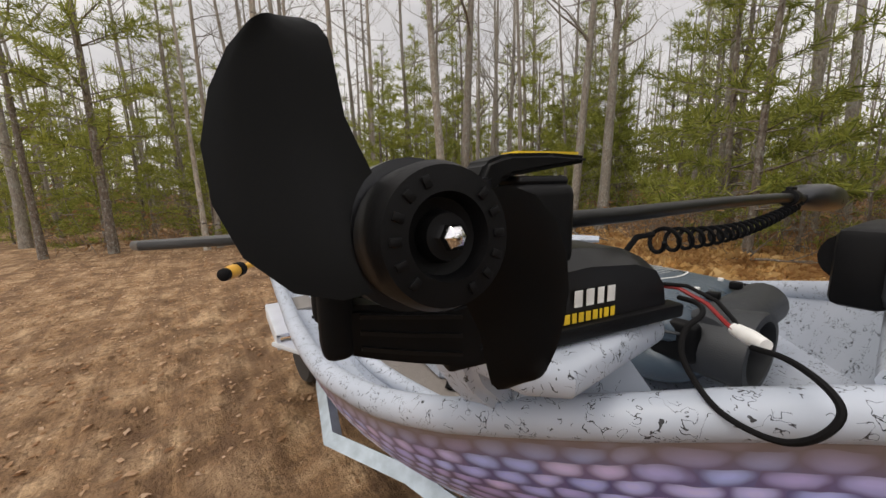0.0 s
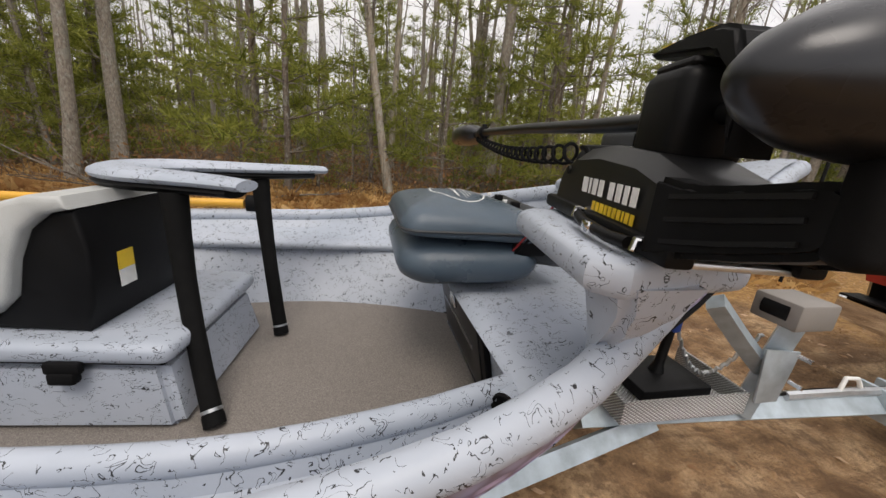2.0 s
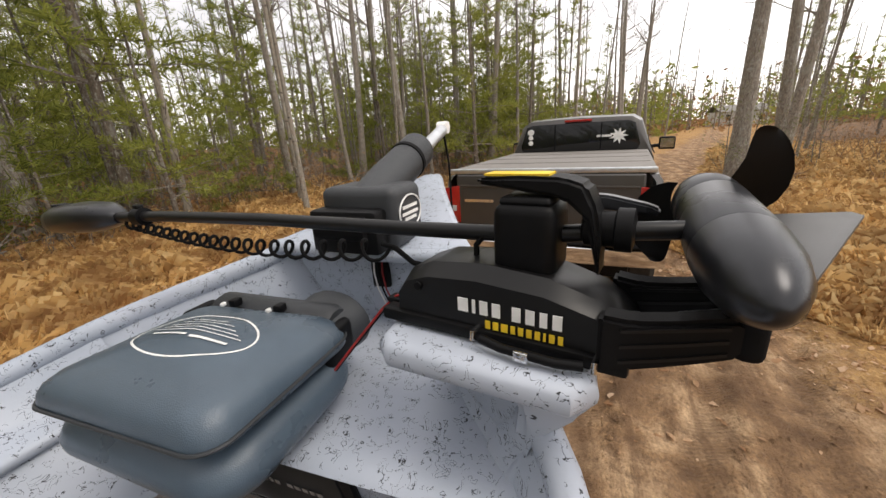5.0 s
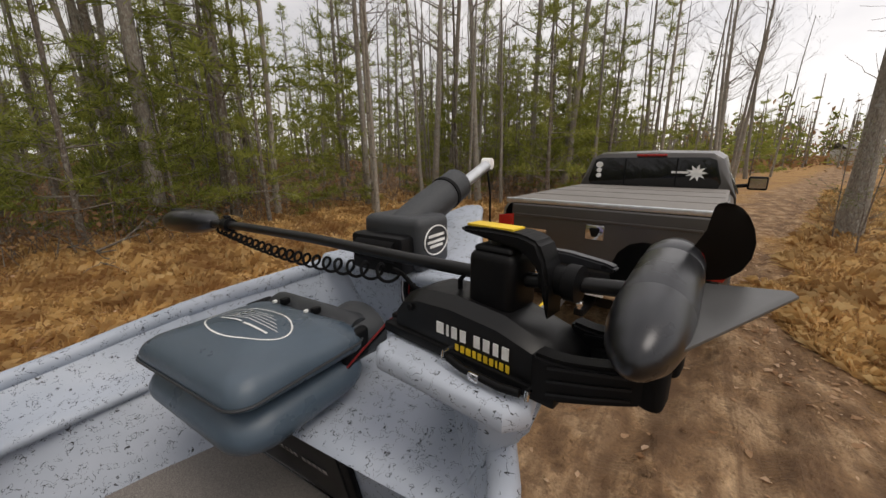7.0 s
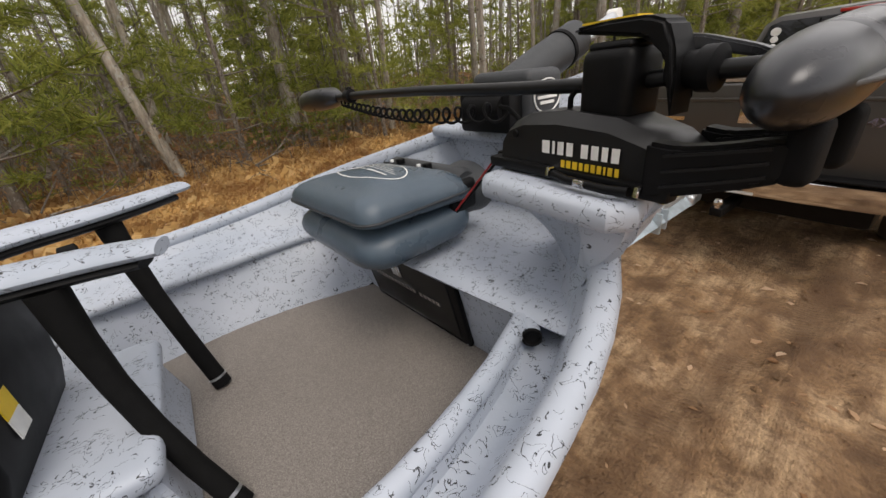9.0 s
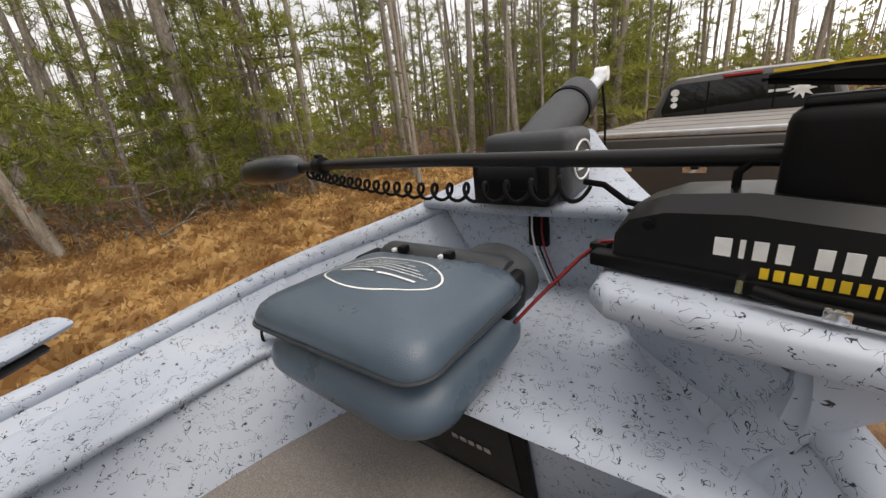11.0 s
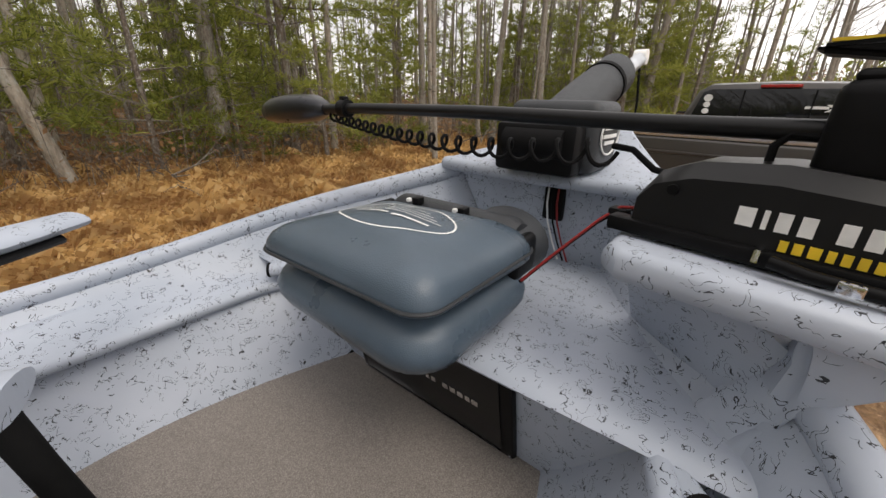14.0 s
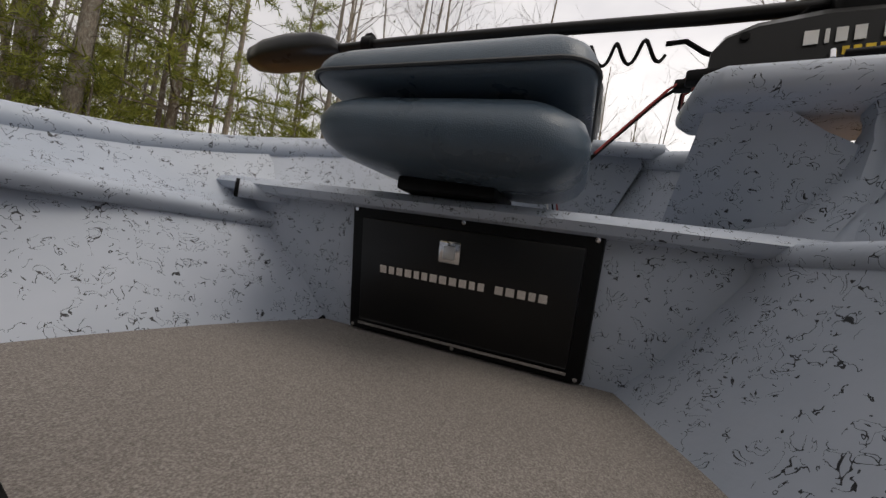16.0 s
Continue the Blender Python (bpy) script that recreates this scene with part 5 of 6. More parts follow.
def make_trailer():
    t = thing("boat_trailer", "pale galvanised boat trailer under the hull", "trailer")
    for s in (-1, 1):
        def side(x, y, z):
            return (x, s * y, z)
        rail = [side(-3.6, 0.24, 0.42), side(-2.65, 0.34, 0.44), side(-1.75, 0.58, 0.44), side(-1.24, 0.69, 0.41), side(-0.8, 0.47, 0.40), side(0.9, 0.06, 0.44)]
        part("frame_rail", tube(rail, 0.05, 4), M_GALV, t)
        plate = [(-2.95, 0.72), (-2.15, 0.77), (-2.15, 0.50), (-2.95, 0.45)]
        pl = [side(x, y, 0)[:2] for x, y in plate]
        part("fender", slab(pl[::s], 0.665, 0.695, 0.008), M_WHITEPAINT, t, "white painted step fender")
        step = [side(x, y, 0)[:2] for x, y in [(-2.20, 0.80), (-1.86, 0.64), (-1.80, 0.48), (-2.20, 0.48)]]
        part("fender_step", slab(step[::s], 0.60, 0.635, 0.006), M_WHITEPAINT, t)
        skirt = [side(x, y, 0)[:2] for x, y in [(-2.95, 0.722), (-2.15, 0.772), (-2.15, 0.748), (-2.95, 0.698)]]
        part("fender_skirt", slab(skirt[::s], 0.58, 0.69, 0.004), M_WHITEPAINT, t)
        part("bunk_pad", box(-2.0, -1.45, side(-1.7, 0.44, 0)[1] - 0.06, side(-1.7, 0.44, 0)[1] + 0.06, 0.38, 0.475, 0.02), M_RUBBER, t)
        wp = pose(*side(-2.72, 0.44, 0.27), 0, 0, 94 if s < 0 else 86) @ Matrix.Scale(0.86, 4)
        w = part("wheel", turn(lathe([(-0.09, 0.20), (-0.095, 0.28), (-0.06, 0.31), (0.06, 0.31), (0.095, 0.28), (0.09, 0.20)], 32), wp), M_TYRE, t, "black trailer tyre")
        part("rim", turn(lathe([(-0.05, 0.0), (-0.06, 0.12), (-0.085, 0.20), (0.085, 0.20), (0.06, 0.12), (0.05, 0.0)], 24), wp), M_WHITEPAINT, w)
    part("cross_member", box(-0.55, -0.45, -0.42, 0.42, 0.37, 0.44, 0.008), M_GALV, t)
    part("tongue", tube([(0.55, -0.02, 0.47), (1.15, -0.08, 0.50), (1.8, -0.13, 0.51), (2.72, -0.21, 0.53)], 0.068, 4), M_GALV, t, "square galvanised tongue")
    part("coupler", box(2.63, 2.86, -0.275, -0.155, 0.50, 0.60, 0.03, 3), M_ALU, t)
    part("winch_post", tube([(1.30, -0.13, 0.52), (1.35, -0.14, 0.80), (1.42, -0.15, 1.08)], 0.055, 4), M_GALV, t)
    part("post_brace", tube([(0.98, -0.12, 1.06), (1.15, -0.13, 0.90), (1.36, -0.14, 0.72)], 0.045, 4), M_GALV, t)
    part("gusset", turn(slab([(1.26, 0.62), (1.38, 0.62), (1.41, 0.86), (1.22, 0.88)], -0.006, 0.006, 0.003), Matrix.Translation((0, -0.19, 0)) @ Matrix(((1, 0, 0, 0), (0, 0, -1, 0), (0, 1, 0, 0), (0, 0, 0, 1)))), M_GALV, t)
    wn_ = part("winch", box(1.22, 1.42, -0.26, -0.08, 0.99, 1.10, 0.012), M_TONNEAU, t, "weathered winch block")
    part("winch_drum", turn(lathe([(-0.05, 0.0), (-0.05, 0.05), (0.05, 0.05), (0.05, 0.0)], 18), pose(1.26, -0.17, 1.05, 0, 0, 90)), M_BLACK, wn_)
    for z in (0.74, 0.86):
        part("bolt", tube([(1.36, -0.22, z), (1.36, -0.27, z)], 0.009, 6), M_CHROME, wn_)
    part("bow_roller", turn(lathe([(-0.06, 0.0), (-0.06, 0.04), (0, 0.028), (0.06, 0.04), (0.06, 0.0)], 18), pose(1.13, -0.02, 1.16, 0, 0, 90)), M_RUBBER, t)
    part("tie_strap", tube([(1.55, -0.12, 0.58), (1.9, -0.14, 0.59), (2.3, -0.18, 0.60), (2.65, -0.21, 0.62)], 0.022, 8), M_ALU, t)
    for x in (2.08, 2.20):
        part("clamp_band", box(x - 0.012, x + 0.012, -0.235, -0.085, 0.455, 0.615, 0.006), M_GALV, t)
    part("strap_end", tube([(1.85, -0.14, 0.60), (1.88, -0.13, 0.66), (1.94, -0.14, 0.66), (1.96, -0.15, 0.62)], 0.010, 8), M_WHITE, t)
    part("yellow_strap", tube([(2.28, -0.17, 0.615), (2.4, -0.18, 0.63), (2.56, -0.20, 0.63)], 0.012, 6), M_YELLOW, t)
    # tread-plate tray with the jack foot, beside the tongue
    part("tray_floor", box(0.64, 1.25, -0.16, 0.20, 0.555, 0.57, 0.004), M_TREAD, t, "aluminium tread-plate tray")
    for x0, x1, y0, y1 in ((0.635, 1.255, -0.174, -0.161), (0.635, 0.65, -0.16, 0.20), (1.24, 1.255, -0.16, 0.20)):
        part("tray_side", box(x0, x1, y0, y1, 0.55, 0.655, 0.004), M_TREAD, t, "aluminium tread-plate tray")
    part("foot_plate", box(0.80, 1.16, -0.09, 0.18, 0.571, 0.63, 0.012), M_BLACK, t)
    part("hold_down", tube([(0.98, 0.05, 0.63), (0.985, 0.05, 0.67), (1.0, 0.05, 0.86)], [0.035, 0.022, 0.020], 10), M_BLACK, t)
    chain = []
    for i in range(60):
        s_ = i / 59
        chain.append((1.0 + 0.32 * s_, 0.04 - 0.14 * s_, 0.90 - 0.28 * math.sin(math.pi * s_) * (1 - 0.3 * s_) + 0.01 * math.sin(i * 1.9)))
    part("safety_chain", tube(chain, 0.008, 6), M_ALU, t)
    part("padlock", box(0.985, 1.025, 0.02, 0.055, 0.84, 0.90, 0.008), M_BLUE, t, "blue padlock")
    part("light_cable", tube([(1.4, -0.12, 0.58), (1.7, -0.12, 0.60), (2.2, -0.16, 0.61), (2.85, -0.25, 0.62)], 0.007, 6), M_RUBBER, t)
    return t


make_trailer()


def make_truck():
    """Pickup seen from behind. Local x runs forward from the tailgate, y to its left."""
    t = thing("pickup_truck", "grey-brown pickup truck with a tonneau cover hitched to the trailer", "truck", pose(2.96, -0.46, 0, 0, 0, -6.5) @ Matrix.Diagonal((1.0, 1.1, 0.98, 1)))
    W = 0.90
    # bed sides
    for s in (-1, 1):
        sec = []
        for x in [0.0, 0.06, 0.3, 0.55, 0.8, 1.05, 1.3, 1.6, 1.95, 2.2, 2.45]:
            arch = 0.0
            if 0.75 < x < 1.75:
                arch = math.sqrt(max(0, 0.25 - (x - 1.25) ** 2))
            low = max(0.58, 0.36 + arch * 1.0) if arch else 0.58
            tuck = 0.05 if x < 0.03 else 0.0
            sec.append([(x, s * (W - 0.10), 1.42), (x, s * (W - 0.04 - tuck), 1.415), (x, s * (W - 0.005 - tuck), 1.36), (x, s * (W + 0.03 - tuck), 1.12), (x, s * (W + 0.035 - tuck), 0.95), (x, s * (W - tuck), low + 0.02), (x, s * (W - 0.03 - tuck), low)])
        part("bed_side", loft(sec), M_TRUCK, t, smooth=35)
        tl = slab([(-0.08, 0.0), (0.075, 0.0), (0.09, 0.06), (0.085, 0.37), (-0.08, 0.40)], -0.02, 0.03, 0.012)
        m = Matrix.Translation((0.0, s * (W - 0.07), 0.92)) @ Matrix(((0, 0, -1, 0), (s * 1.0, 0, 0, 0), (0, 1, 0, 0), (0, 0, 0, 1)))
        la = part("tail_lamp", turn(tl, m), M_RED, t, "red tail lamp with a clear centre")
        part("reverse_lens", turn(box(-0.045, 0.045, 0.13, 0.19, 0.028, 0.034, 0.004), m), M_PALE, la)
        wl_ = part("wheel", turn(lathe([(-0.12, 0.25), (-0.13, 0.36), (-0.09, 0.40), (0.09, 0.40), (0.13, 0.36), (0.12, 0.25)], 36), pose(1.25, s * 0.84, 0.40, 0, 0, 90)), M_TYRE, t, "black truck tyre")
        part("rim", turn(lathe([(-0.09, 0.0), (-0.10, 0.15), (-0.12, 0.25), (0.12, 0.25), (0.10, 0.15), (0.09, 0.0)], 24), pose(1.25, s * 0.84, 0.40, 0, 0, 90)), M_ALU, wl_)
        fw = part("wheel", turn(lathe([(-0.12, 0.25), (-0.13, 0.36), (-0.09, 0.40), (0.09, 0.40), (0.13, 0.36), (0.12, 0.25)], 36), pose(4.9, s * 0.84, 0.40, 0, 0, 90)), M_TYRE, t, "black truck tyre")
        part("rim", turn(lathe([(-0.09, 0.0), (-0.10, 0.15), (-0.12, 0.25), (0.12, 0.25), (0.10, 0.15), (0.09, 0.0)], 24), pose(4.9, s * 0.84, 0.40, 0, 0, 90)), M_ALU, fw)
    part("tailgate", box(-0.02, 0.05, -W + 0.12, W - 0.12, 0.80, 1.43, 0.02, 3), M_TRUCK, t)
    part("tailgate_crease", box(-0.028, -0.015, -W + 0.16, W - 0.16, 1.30, 1.325, 0.005), M_TRUCK, t)
    part("badge_plate", box(-0.030, -0.018, -0.075, 0.075, 1.14, 1.28, 0.02), M_CHROME, t, "square chrome badge with a plain shield")
    part("badge_shield", turn(slab([(-0.02, -0.04), (0.02, -0.04), (0.045, 0.03), (0.03, 0.045), (-0.03, 0.045), (-0.045, 0.03)], 0, 0.006, 0.002), Matrix.Translation((-0.031, 0, 1.21)) @ Matrix(((0, 0, -1, 0), (1, 0, 0, 0), (0, 1, 0, 0), (0, 0, 0, 1)))), M_BLACK, t)
    face = Matrix(((0, 0, -1, -0.021), (-1, 0, 0, 0), (0, 1, 0, 0), (0, 0, 0, 1)))
    lettering("drive_lettering", "4X4", 0.075, M_CHROME, t, Matrix.Translation((0, -0.62, 1.17)) @ face, 0.004, "chrome letters", 0.002, 1.25)
    part("model_bar", box(-0.03, -0.018, 0.42, 0.70, 1.15, 1.18, 0), M_CHROME, t)
    part("tonneau_cover", box(0.03, 2.42, -W + 0.05, W - 0.05, 1.43, 1.475, 0.02, 3), M_TONNEAU, t, "flat grey tonneau cover")
    part("tonneau_rail", box(-0.005, 0.045, -W + 0.05, W - 0.05, 1.435, 1.482, 0.01), M_ALU, t)
    for x in (0.62, 1.22, 1.82):
        part("tonneau_seam", box(x - 0.012, x + 0.012, -W + 0.08, W - 0.08, 1.474, 1.481, 0.003), M_TONNEAU, t)
    # bumper
    bs = loft([[(-0.10 - 0.06 * (1 - abs(y / 0.96) ** 3) + d, y, z) for d, z in ((0.14, 0.80), (0.03, 0.80), (0.0, 0.775), (0.0, 0.66), (0.03, 0.62), (0.12, 0.60))] for y in [-0.96 + 0.12 * i for i in range(17)]])
    part("rear_bumper", bs, M_CHROME, t, "chrome rear bumper")
    part("bumper_pad", box(-0.15, 0.02, -0.93, 0.93, 0.80, 0.815, 0.004), M_BLACK, t)
    part("license_plate", box(-0.155, -0.148, -0.15, 0.15, 0.63, 0.78, 0.003), M_WHITE, t)
    part("plate_bar", box(-0.158, -0.150, -0.11, 0.11, 0.675, 0.725, 0), M_BLUE, t)
    part("hitch_receiver", box(-0.30, 0.2, -0.04, 0.04, 0.46, 0.53, 0.008), M_BLACK, t)
    part("hitch_ball", turn(lathe([(0.0, 0.018), (0.02, 0.018), (0.03, 0.027), (0.05, 0.03), (0.07, 0.022), (0.075, 0.0)], 16), pose(-0.28, 0, 0.53, 0, -90, 0)), M_CHROME, t)
    part("underbody", box(0.1, 5.6, -0.72, 0.72, 0.42, 0.62, 0.03), M_BLACK, t)
    # cab
    cab = loft([[(x, y, z) for y, z in ((-0.93, 0.55), (-0.95, 0.95), (-0.92, 1.36), (-w, zt - 0.07), (-w + 0.10, zt), (0, zt + 0.02), (w - 0.10, zt), (w, zt - 0.07), (0.92, 1.36), (0.95, 0.95), (0.93, 0.55))]
                for x, w, zt in ((2.47, 0.70, 1.86), (2.52, 0.74, 1.93), (2.8, 0.76, 1.96), (3.4, 0.76, 1.97), (3.9, 0.75, 1.95), (4.2, 0.73, 1.88))], caps=True)
    part("cab", cab, M_TRUCK, t, smooth=35)
    part("bonnet", loft([[(x, y, z) for y, z in ((-0.93, 0.5), (-0.95, 0.95), (-0.90, zt - 0.05), (-0.5, zt), (0, zt + 0.02), (0.5, zt), (0.90, zt - 0.05), (0.95, 0.95), (0.93, 0.5))] for x, zt in ((4.0, 1.36), (4.6, 1.32), (5.3, 1.25), (5.7, 1.15))], caps=True), M_TRUCK, t)
    rw = slab([(-0.73, 0.0), (0.73, 0.0), (0.755, 0.08), (0.68, 0.37), (0.60, 0.405), (-0.60, 0.405), (-0.68, 0.37), (-0.755, 0.08)], 0, 0.012, 0.003)
    rwm = Matrix.Translation((2.452, 0, 1.475)) @ Matrix(((0, 0, -1, 0), (-1, 0, 0, 0), (0, 1, 0, 0), (0, 0, 0, 1))) @ pose(0, 0, 0, -2, 0, 0)
    g = part("rear_window", turn(rw, rwm), M_GLASS, t, "dark tinted rear window")
    part("window_divider", turn(box(-0.30, -0.285, 0.02, 0.39, 0.012, 0.018, 0), rwm), M_BLACK, g)
    part("window_divider", turn(box(0.285, 0.30, 0.02, 0.39, 0.012, 0.018, 0), rwm), M_BLACK, g)
    # white leaf-shaped decal and small round stickers
    star = []
    for k in range(18):
        r = 0.115 if k % 2 == 0 else 0.055
        star.append((r * math.cos(2 * math.pi * k / 18), r * math.sin(2 * math.pi * k / 18)))
    part("flower_decal", turn(slab(star, 0.0, 0.002, 0), rwm @ Matrix.Translation((0.50, 0.20, 0.0135))), M_WHITE, g, "white flower-shaped decal")
    part("decal_bar", turn(box(0.24, 0.42, 0.19, 0.22, 0.0125, 0.0145, 0), rwm), M_WHITE, g)
    for y, r in ((0.30, 0.045), (0.22, 0.035), (0.14, 0.035)):
        part("round_sticker", turn(slab([(r * math.cos(q), r * math.sin(q)) for q in (2 * math.pi * k / 16 for k in range(16))], 0.0, 0.002, 0), rwm @ Matrix.Translation((-0.62, y, 0.0135))), M_WHITE, g)
    part("brake_lamp", box(2.435, 2.50, -0.17, 0.17, 1.895, 1.93, 0.008), M_RED, t, "red high brake lamp")
    for s in (-1, 1):
        part("side_glass", turn(slab([(0.0, 0.0), (1.45, 0.0), (1.30, 0.36), (0.10, 0.36)], 0, 0.01, 0.002), Matrix.Translation((2.62, s * 0.925, 1.40)) @ pose(0, 0, 0, 90 + s * 22 if s < 0 else 90 + 22, 0, 0)), M_GLASS, t)
        mr = part("mirror_arm", tube([(3.95, s * 0.90, 1.42), (3.95, s * 1.06, 1.44)], 0.03, 8), M_BLACK, t)
        part("mirror", box(3.88, 3.98, s * 1.14 - 0.11, s * 1.14 + 0.11, 1.37, 1.58, 0.03, 3), M_BLACK, mr)
        part("mirror_glass", box(3.872, 3.88, s * 1.14 - 0.09, s * 1.14 + 0.09, 1.40, 1.55, 0), M_CHROME, mr)
    return t


make_truck()


# ---- trees ----
def limb(bm, start, heading, length, radius, rng, depth, twigs, sides=6, droop=0.0):
    """A crooked tapering branch that forks; the tips are gathered in twigs."""
    pts, rad = [Vector(start)], [radius]
    d = Vector(heading).normalized()
    n = 4 if depth > 0 else 3
    for i in range(n):
        d = (d + Vector((rng.uniform(-1, 1), rng.uniform(-1, 1), rng.uniform(-0.6, 0.9) - droop)) * 0.22).normalized()
        pts.append(pts[-1] + d * length / n)
        rad.append(max(radius * (1 - 0.7 * (i + 1) / n), 0.004))
    tube(pts, rad, sides, bm)
    if depth > 0:
        for k in range(rng.randint(2, 3)):
            i = rng.randint(1, n)
            e = (d + Vector((rng.uniform(-1, 1), rng.uniform(-1, 1), rng.uniform(-0.3, 0.9)))).normalized()
            limb(bm, pts[i], e, length * rng.uniform(0.5, 0.75), max(rad[i] * 0.7, 0.005), rng, depth - 1, twigs, max(3, sides - 1), droop)
    else:
        twigs.append((pts[-1], d))


def trunk_line(h, lean, rng, r0, sides=10):
    pts, rad = [], []
    for i in range(9):
        t = i / 8
        pts.append((lean[0] * t * h + 0.06 * h * 0.12 * math.sin(3 * t + rng.random()), lean[1] * t * h + 0.02 * rng.uniform(-1, 1), t * h - 0.15))
        rad.append(r0 * (1.25 if i == 0 else 1.0) * (1 - 0.82 * t) + 0.006)
    return pts, rad


def bare_tree(name, label, h, r0, bark_m, seed, forks=9, lean=(0, 0), low=0.4, leaves=0):
    rng = random.Random(seed)
    t = thing(name, label, "tree", group="woodland trees")
    pts, rad = trunk_line(h, lean, rng, r0)
    part("trunk", tube(pts, rad, 10), bark_m, t)
    bm, twigs = bmesh.new(), []
    for k in range(forks):
        f = low + (0.97 - low) * (k + rng.random()) / forks
        i = min(7, int(f * 8))
        p = Vector(pts[i]).lerp(Vector(pts[i + 1]), f * 8 - i)
        q = rng.uniform(0, 2 * math.pi)
        limb(bm, p, (math.cos(q), math.sin(q), rng.uniform(0.35, 1.1)), h * rng.uniform(0.12, 0.24) * (1.15 - f * 0.5), r0 * 0.42 * (1.1 - f), rng, 2, twigs, 5)
    for k in range(14):
        # dead stubs and twigs low on the trunk
        f = rng.uniform(0.08, low + 0.1)
        i = min(7, int(f * 8))
        p = Vector(pts[i]).lerp(Vector(pts[i + 1]), f * 8 - i)
        q = rng.uniform(0, 2 * math.pi)
        limb(bm, p, (math.cos(q), math.sin(q), rng.uniform(-0.1, 0.7)), rng.uniform(0.25, 1.2), min(0.014, r0 * 0.16), rng, 1, [], 3)
    tagged(part("crown", bm, bark_m if bark_m is not M_BIRCH else M_TWIG, t, "bare grey-brown branches"), kind="stuff")
    if leaves:
        lf = []
        for p, d in twigs:
            for j in range(leaves):
                c = p + Vector((rng.gauss(0, 0.16), rng.gauss(0, 0.16), rng.gauss(0, 0.14)))
                lf.append((c, rng.uniform(0.02, 0.045)))
        tagged(part("foliage", flakes(lf, rng), M_SPRING, t, "sparse young green leaves", smooth=None), kind="stuff")
    return t


def flakes(spots, rng, long=1.0):
    """Many small pointed leaves, each its own island."""
    verts, faces = [], []
    for c, s in spots:
        a = Vector((rng.gauss(0, 1), rng.gauss(0, 1), rng.gauss(0, 0.7))).normalized() * s * long
        b = Vector((rng.gauss(0, 1), rng.gauss(0, 1), rng.gauss(0, 0.7))).normalized() * s * 0.6
        i = len(verts)
        verts += [c - a, c + b, c + a, c - b]
        faces.append((i, i + 1, i + 2, i + 3))
    me = bpy.data.meshes.new("flakes")
    me.from_pydata([tuple(v) for v in verts], [], faces)
    bm = bmesh.new()
    bm.from_mesh(me)
    bpy.data.meshes.remove(me)
    return bm


def needles(sprays, rng):
    """Pine sprays: fans of thin needles set along a twig."""
    verts, faces = [], []
    for p, d, ln, n in sprays:
        side = d.cross(Vector((0, 0, 1)))
        side = side.normalized() if side.length > 0.01 else Vector((1, 0, 0))
        up = side.cross(d)
        for k in range(n):
            q = rng.uniform(0, 2 * math.pi)
            e = (d * rng.uniform(0.2, 1.0) + side * math.cos(q) * rng.uniform(0.5, 1.0) + up * (math.sin(q) * 0.7 + 0.15)).normalized()
            base = p + d * rng.uniform(-0.5, 0.5) * ln
            tip = base + e * rng.uniform(0.6, 1.1) * ln
            wv = e.cross(Vector((rng.gauss(0, 1), rng.gauss(0, 1), rng.gauss(0, 1)))).normalized() * ln * 0.07
            i = len(verts)
            verts += [base - wv * 0.6, base + wv * 0.6, tip + wv * 0.35, tip - wv * 0.35]
            faces.append((i, i + 1, i + 2, i + 3))
    me = bpy.data.meshes.new("sprays")
    me.from_pydata([tuple(v) for v in verts], [], faces)
    bm = bmesh.new()
    bm.from_mesh(me)
    bpy.data.meshes.remove(me)
    return bm


def pine_tree(name, label, h, r0, seed, low=0.25, reach=0.2, dens=1.0, tuft=0.2):
    rng = random.Random(seed)
    t = thing(name, label, "tree", group="woodland pines")
    pts, rad = trunk_line(h, (rng.uniform(-0.02, 0.02), rng.uniform(-0.02, 0.02)), rng, r0, 9)
    part("trunk", tube(pts, rad, 9), M_PINEBARK, t)
    bm, sprays = bmesh.new(), []
    whorls = int(h * 2.1)
    for w in range(whorls):
        f = low + (0.985 - low) * (w + rng.uniform(0.2, 0.8)) / whorls
        i = min(7, int(f * 8))
        p = Vector(pts[i]).lerp(Vector(pts[i + 1]), f * 8 - i)
        q0 = rng.uniform(0, 6.28)
        nb = rng.randint(3, 5)
        for k in range(nb):
            if rng.random() > 0.85 * dens + 0.15:
                continue
            q = q0 + 2 * math.pi * k / nb + rng.uniform(-0.4, 0.4)
            ln = h * reach * (1.05 - f) ** 0.8 * rng.uniform(0.6, 1.15) + 0.15
            d = Vector((math.cos(q), math.sin(q), rng.uniform(-0.12, 0.3) + 0.35 * f))
            seg = [p]
            for s in range(4):
                d = (d + Vector((rng.uniform(-1, 1), rng.uniform(-1, 1), rng.uniform(-0.5, 0.8))) * 0.13).normalized()
                seg.append(seg[-1] + d * ln / 4)
            tube(seg, [max(0.012 * ln, 0.005) * (1 - 0.2 * s) for s in range(5)], 3, bm)
            m = max(5, int(ln * 15 * dens))
            for s in range(m):
                g = 0.25 + 0.75 * (s + rng.random()) / m
                j = min(3, int(g * 4))
                c = seg[j].lerp(seg[j + 1], g * 4 - j)
                e = (d + Vector((rng.uniform(-1, 1), rng.uniform(-1, 1), rng.uniform(-0.3, 0.5))) * 0.9).normalized()
                off = rng.uniform(0, 0.28) * ln * (1.1 - g)
                sprays.append((c + e * off, e, rng.uniform(0.7, 1.25) * tuft, 8))
    tagged(part("bough_frame", bm, M_TWIG, t), kind="stuff")
    tagged(part("foliage", needles(sprays, rng), M_NEEDLE, t, "soft green pine needles", smooth=None), kind="stuff")
    return t


TREES = {}


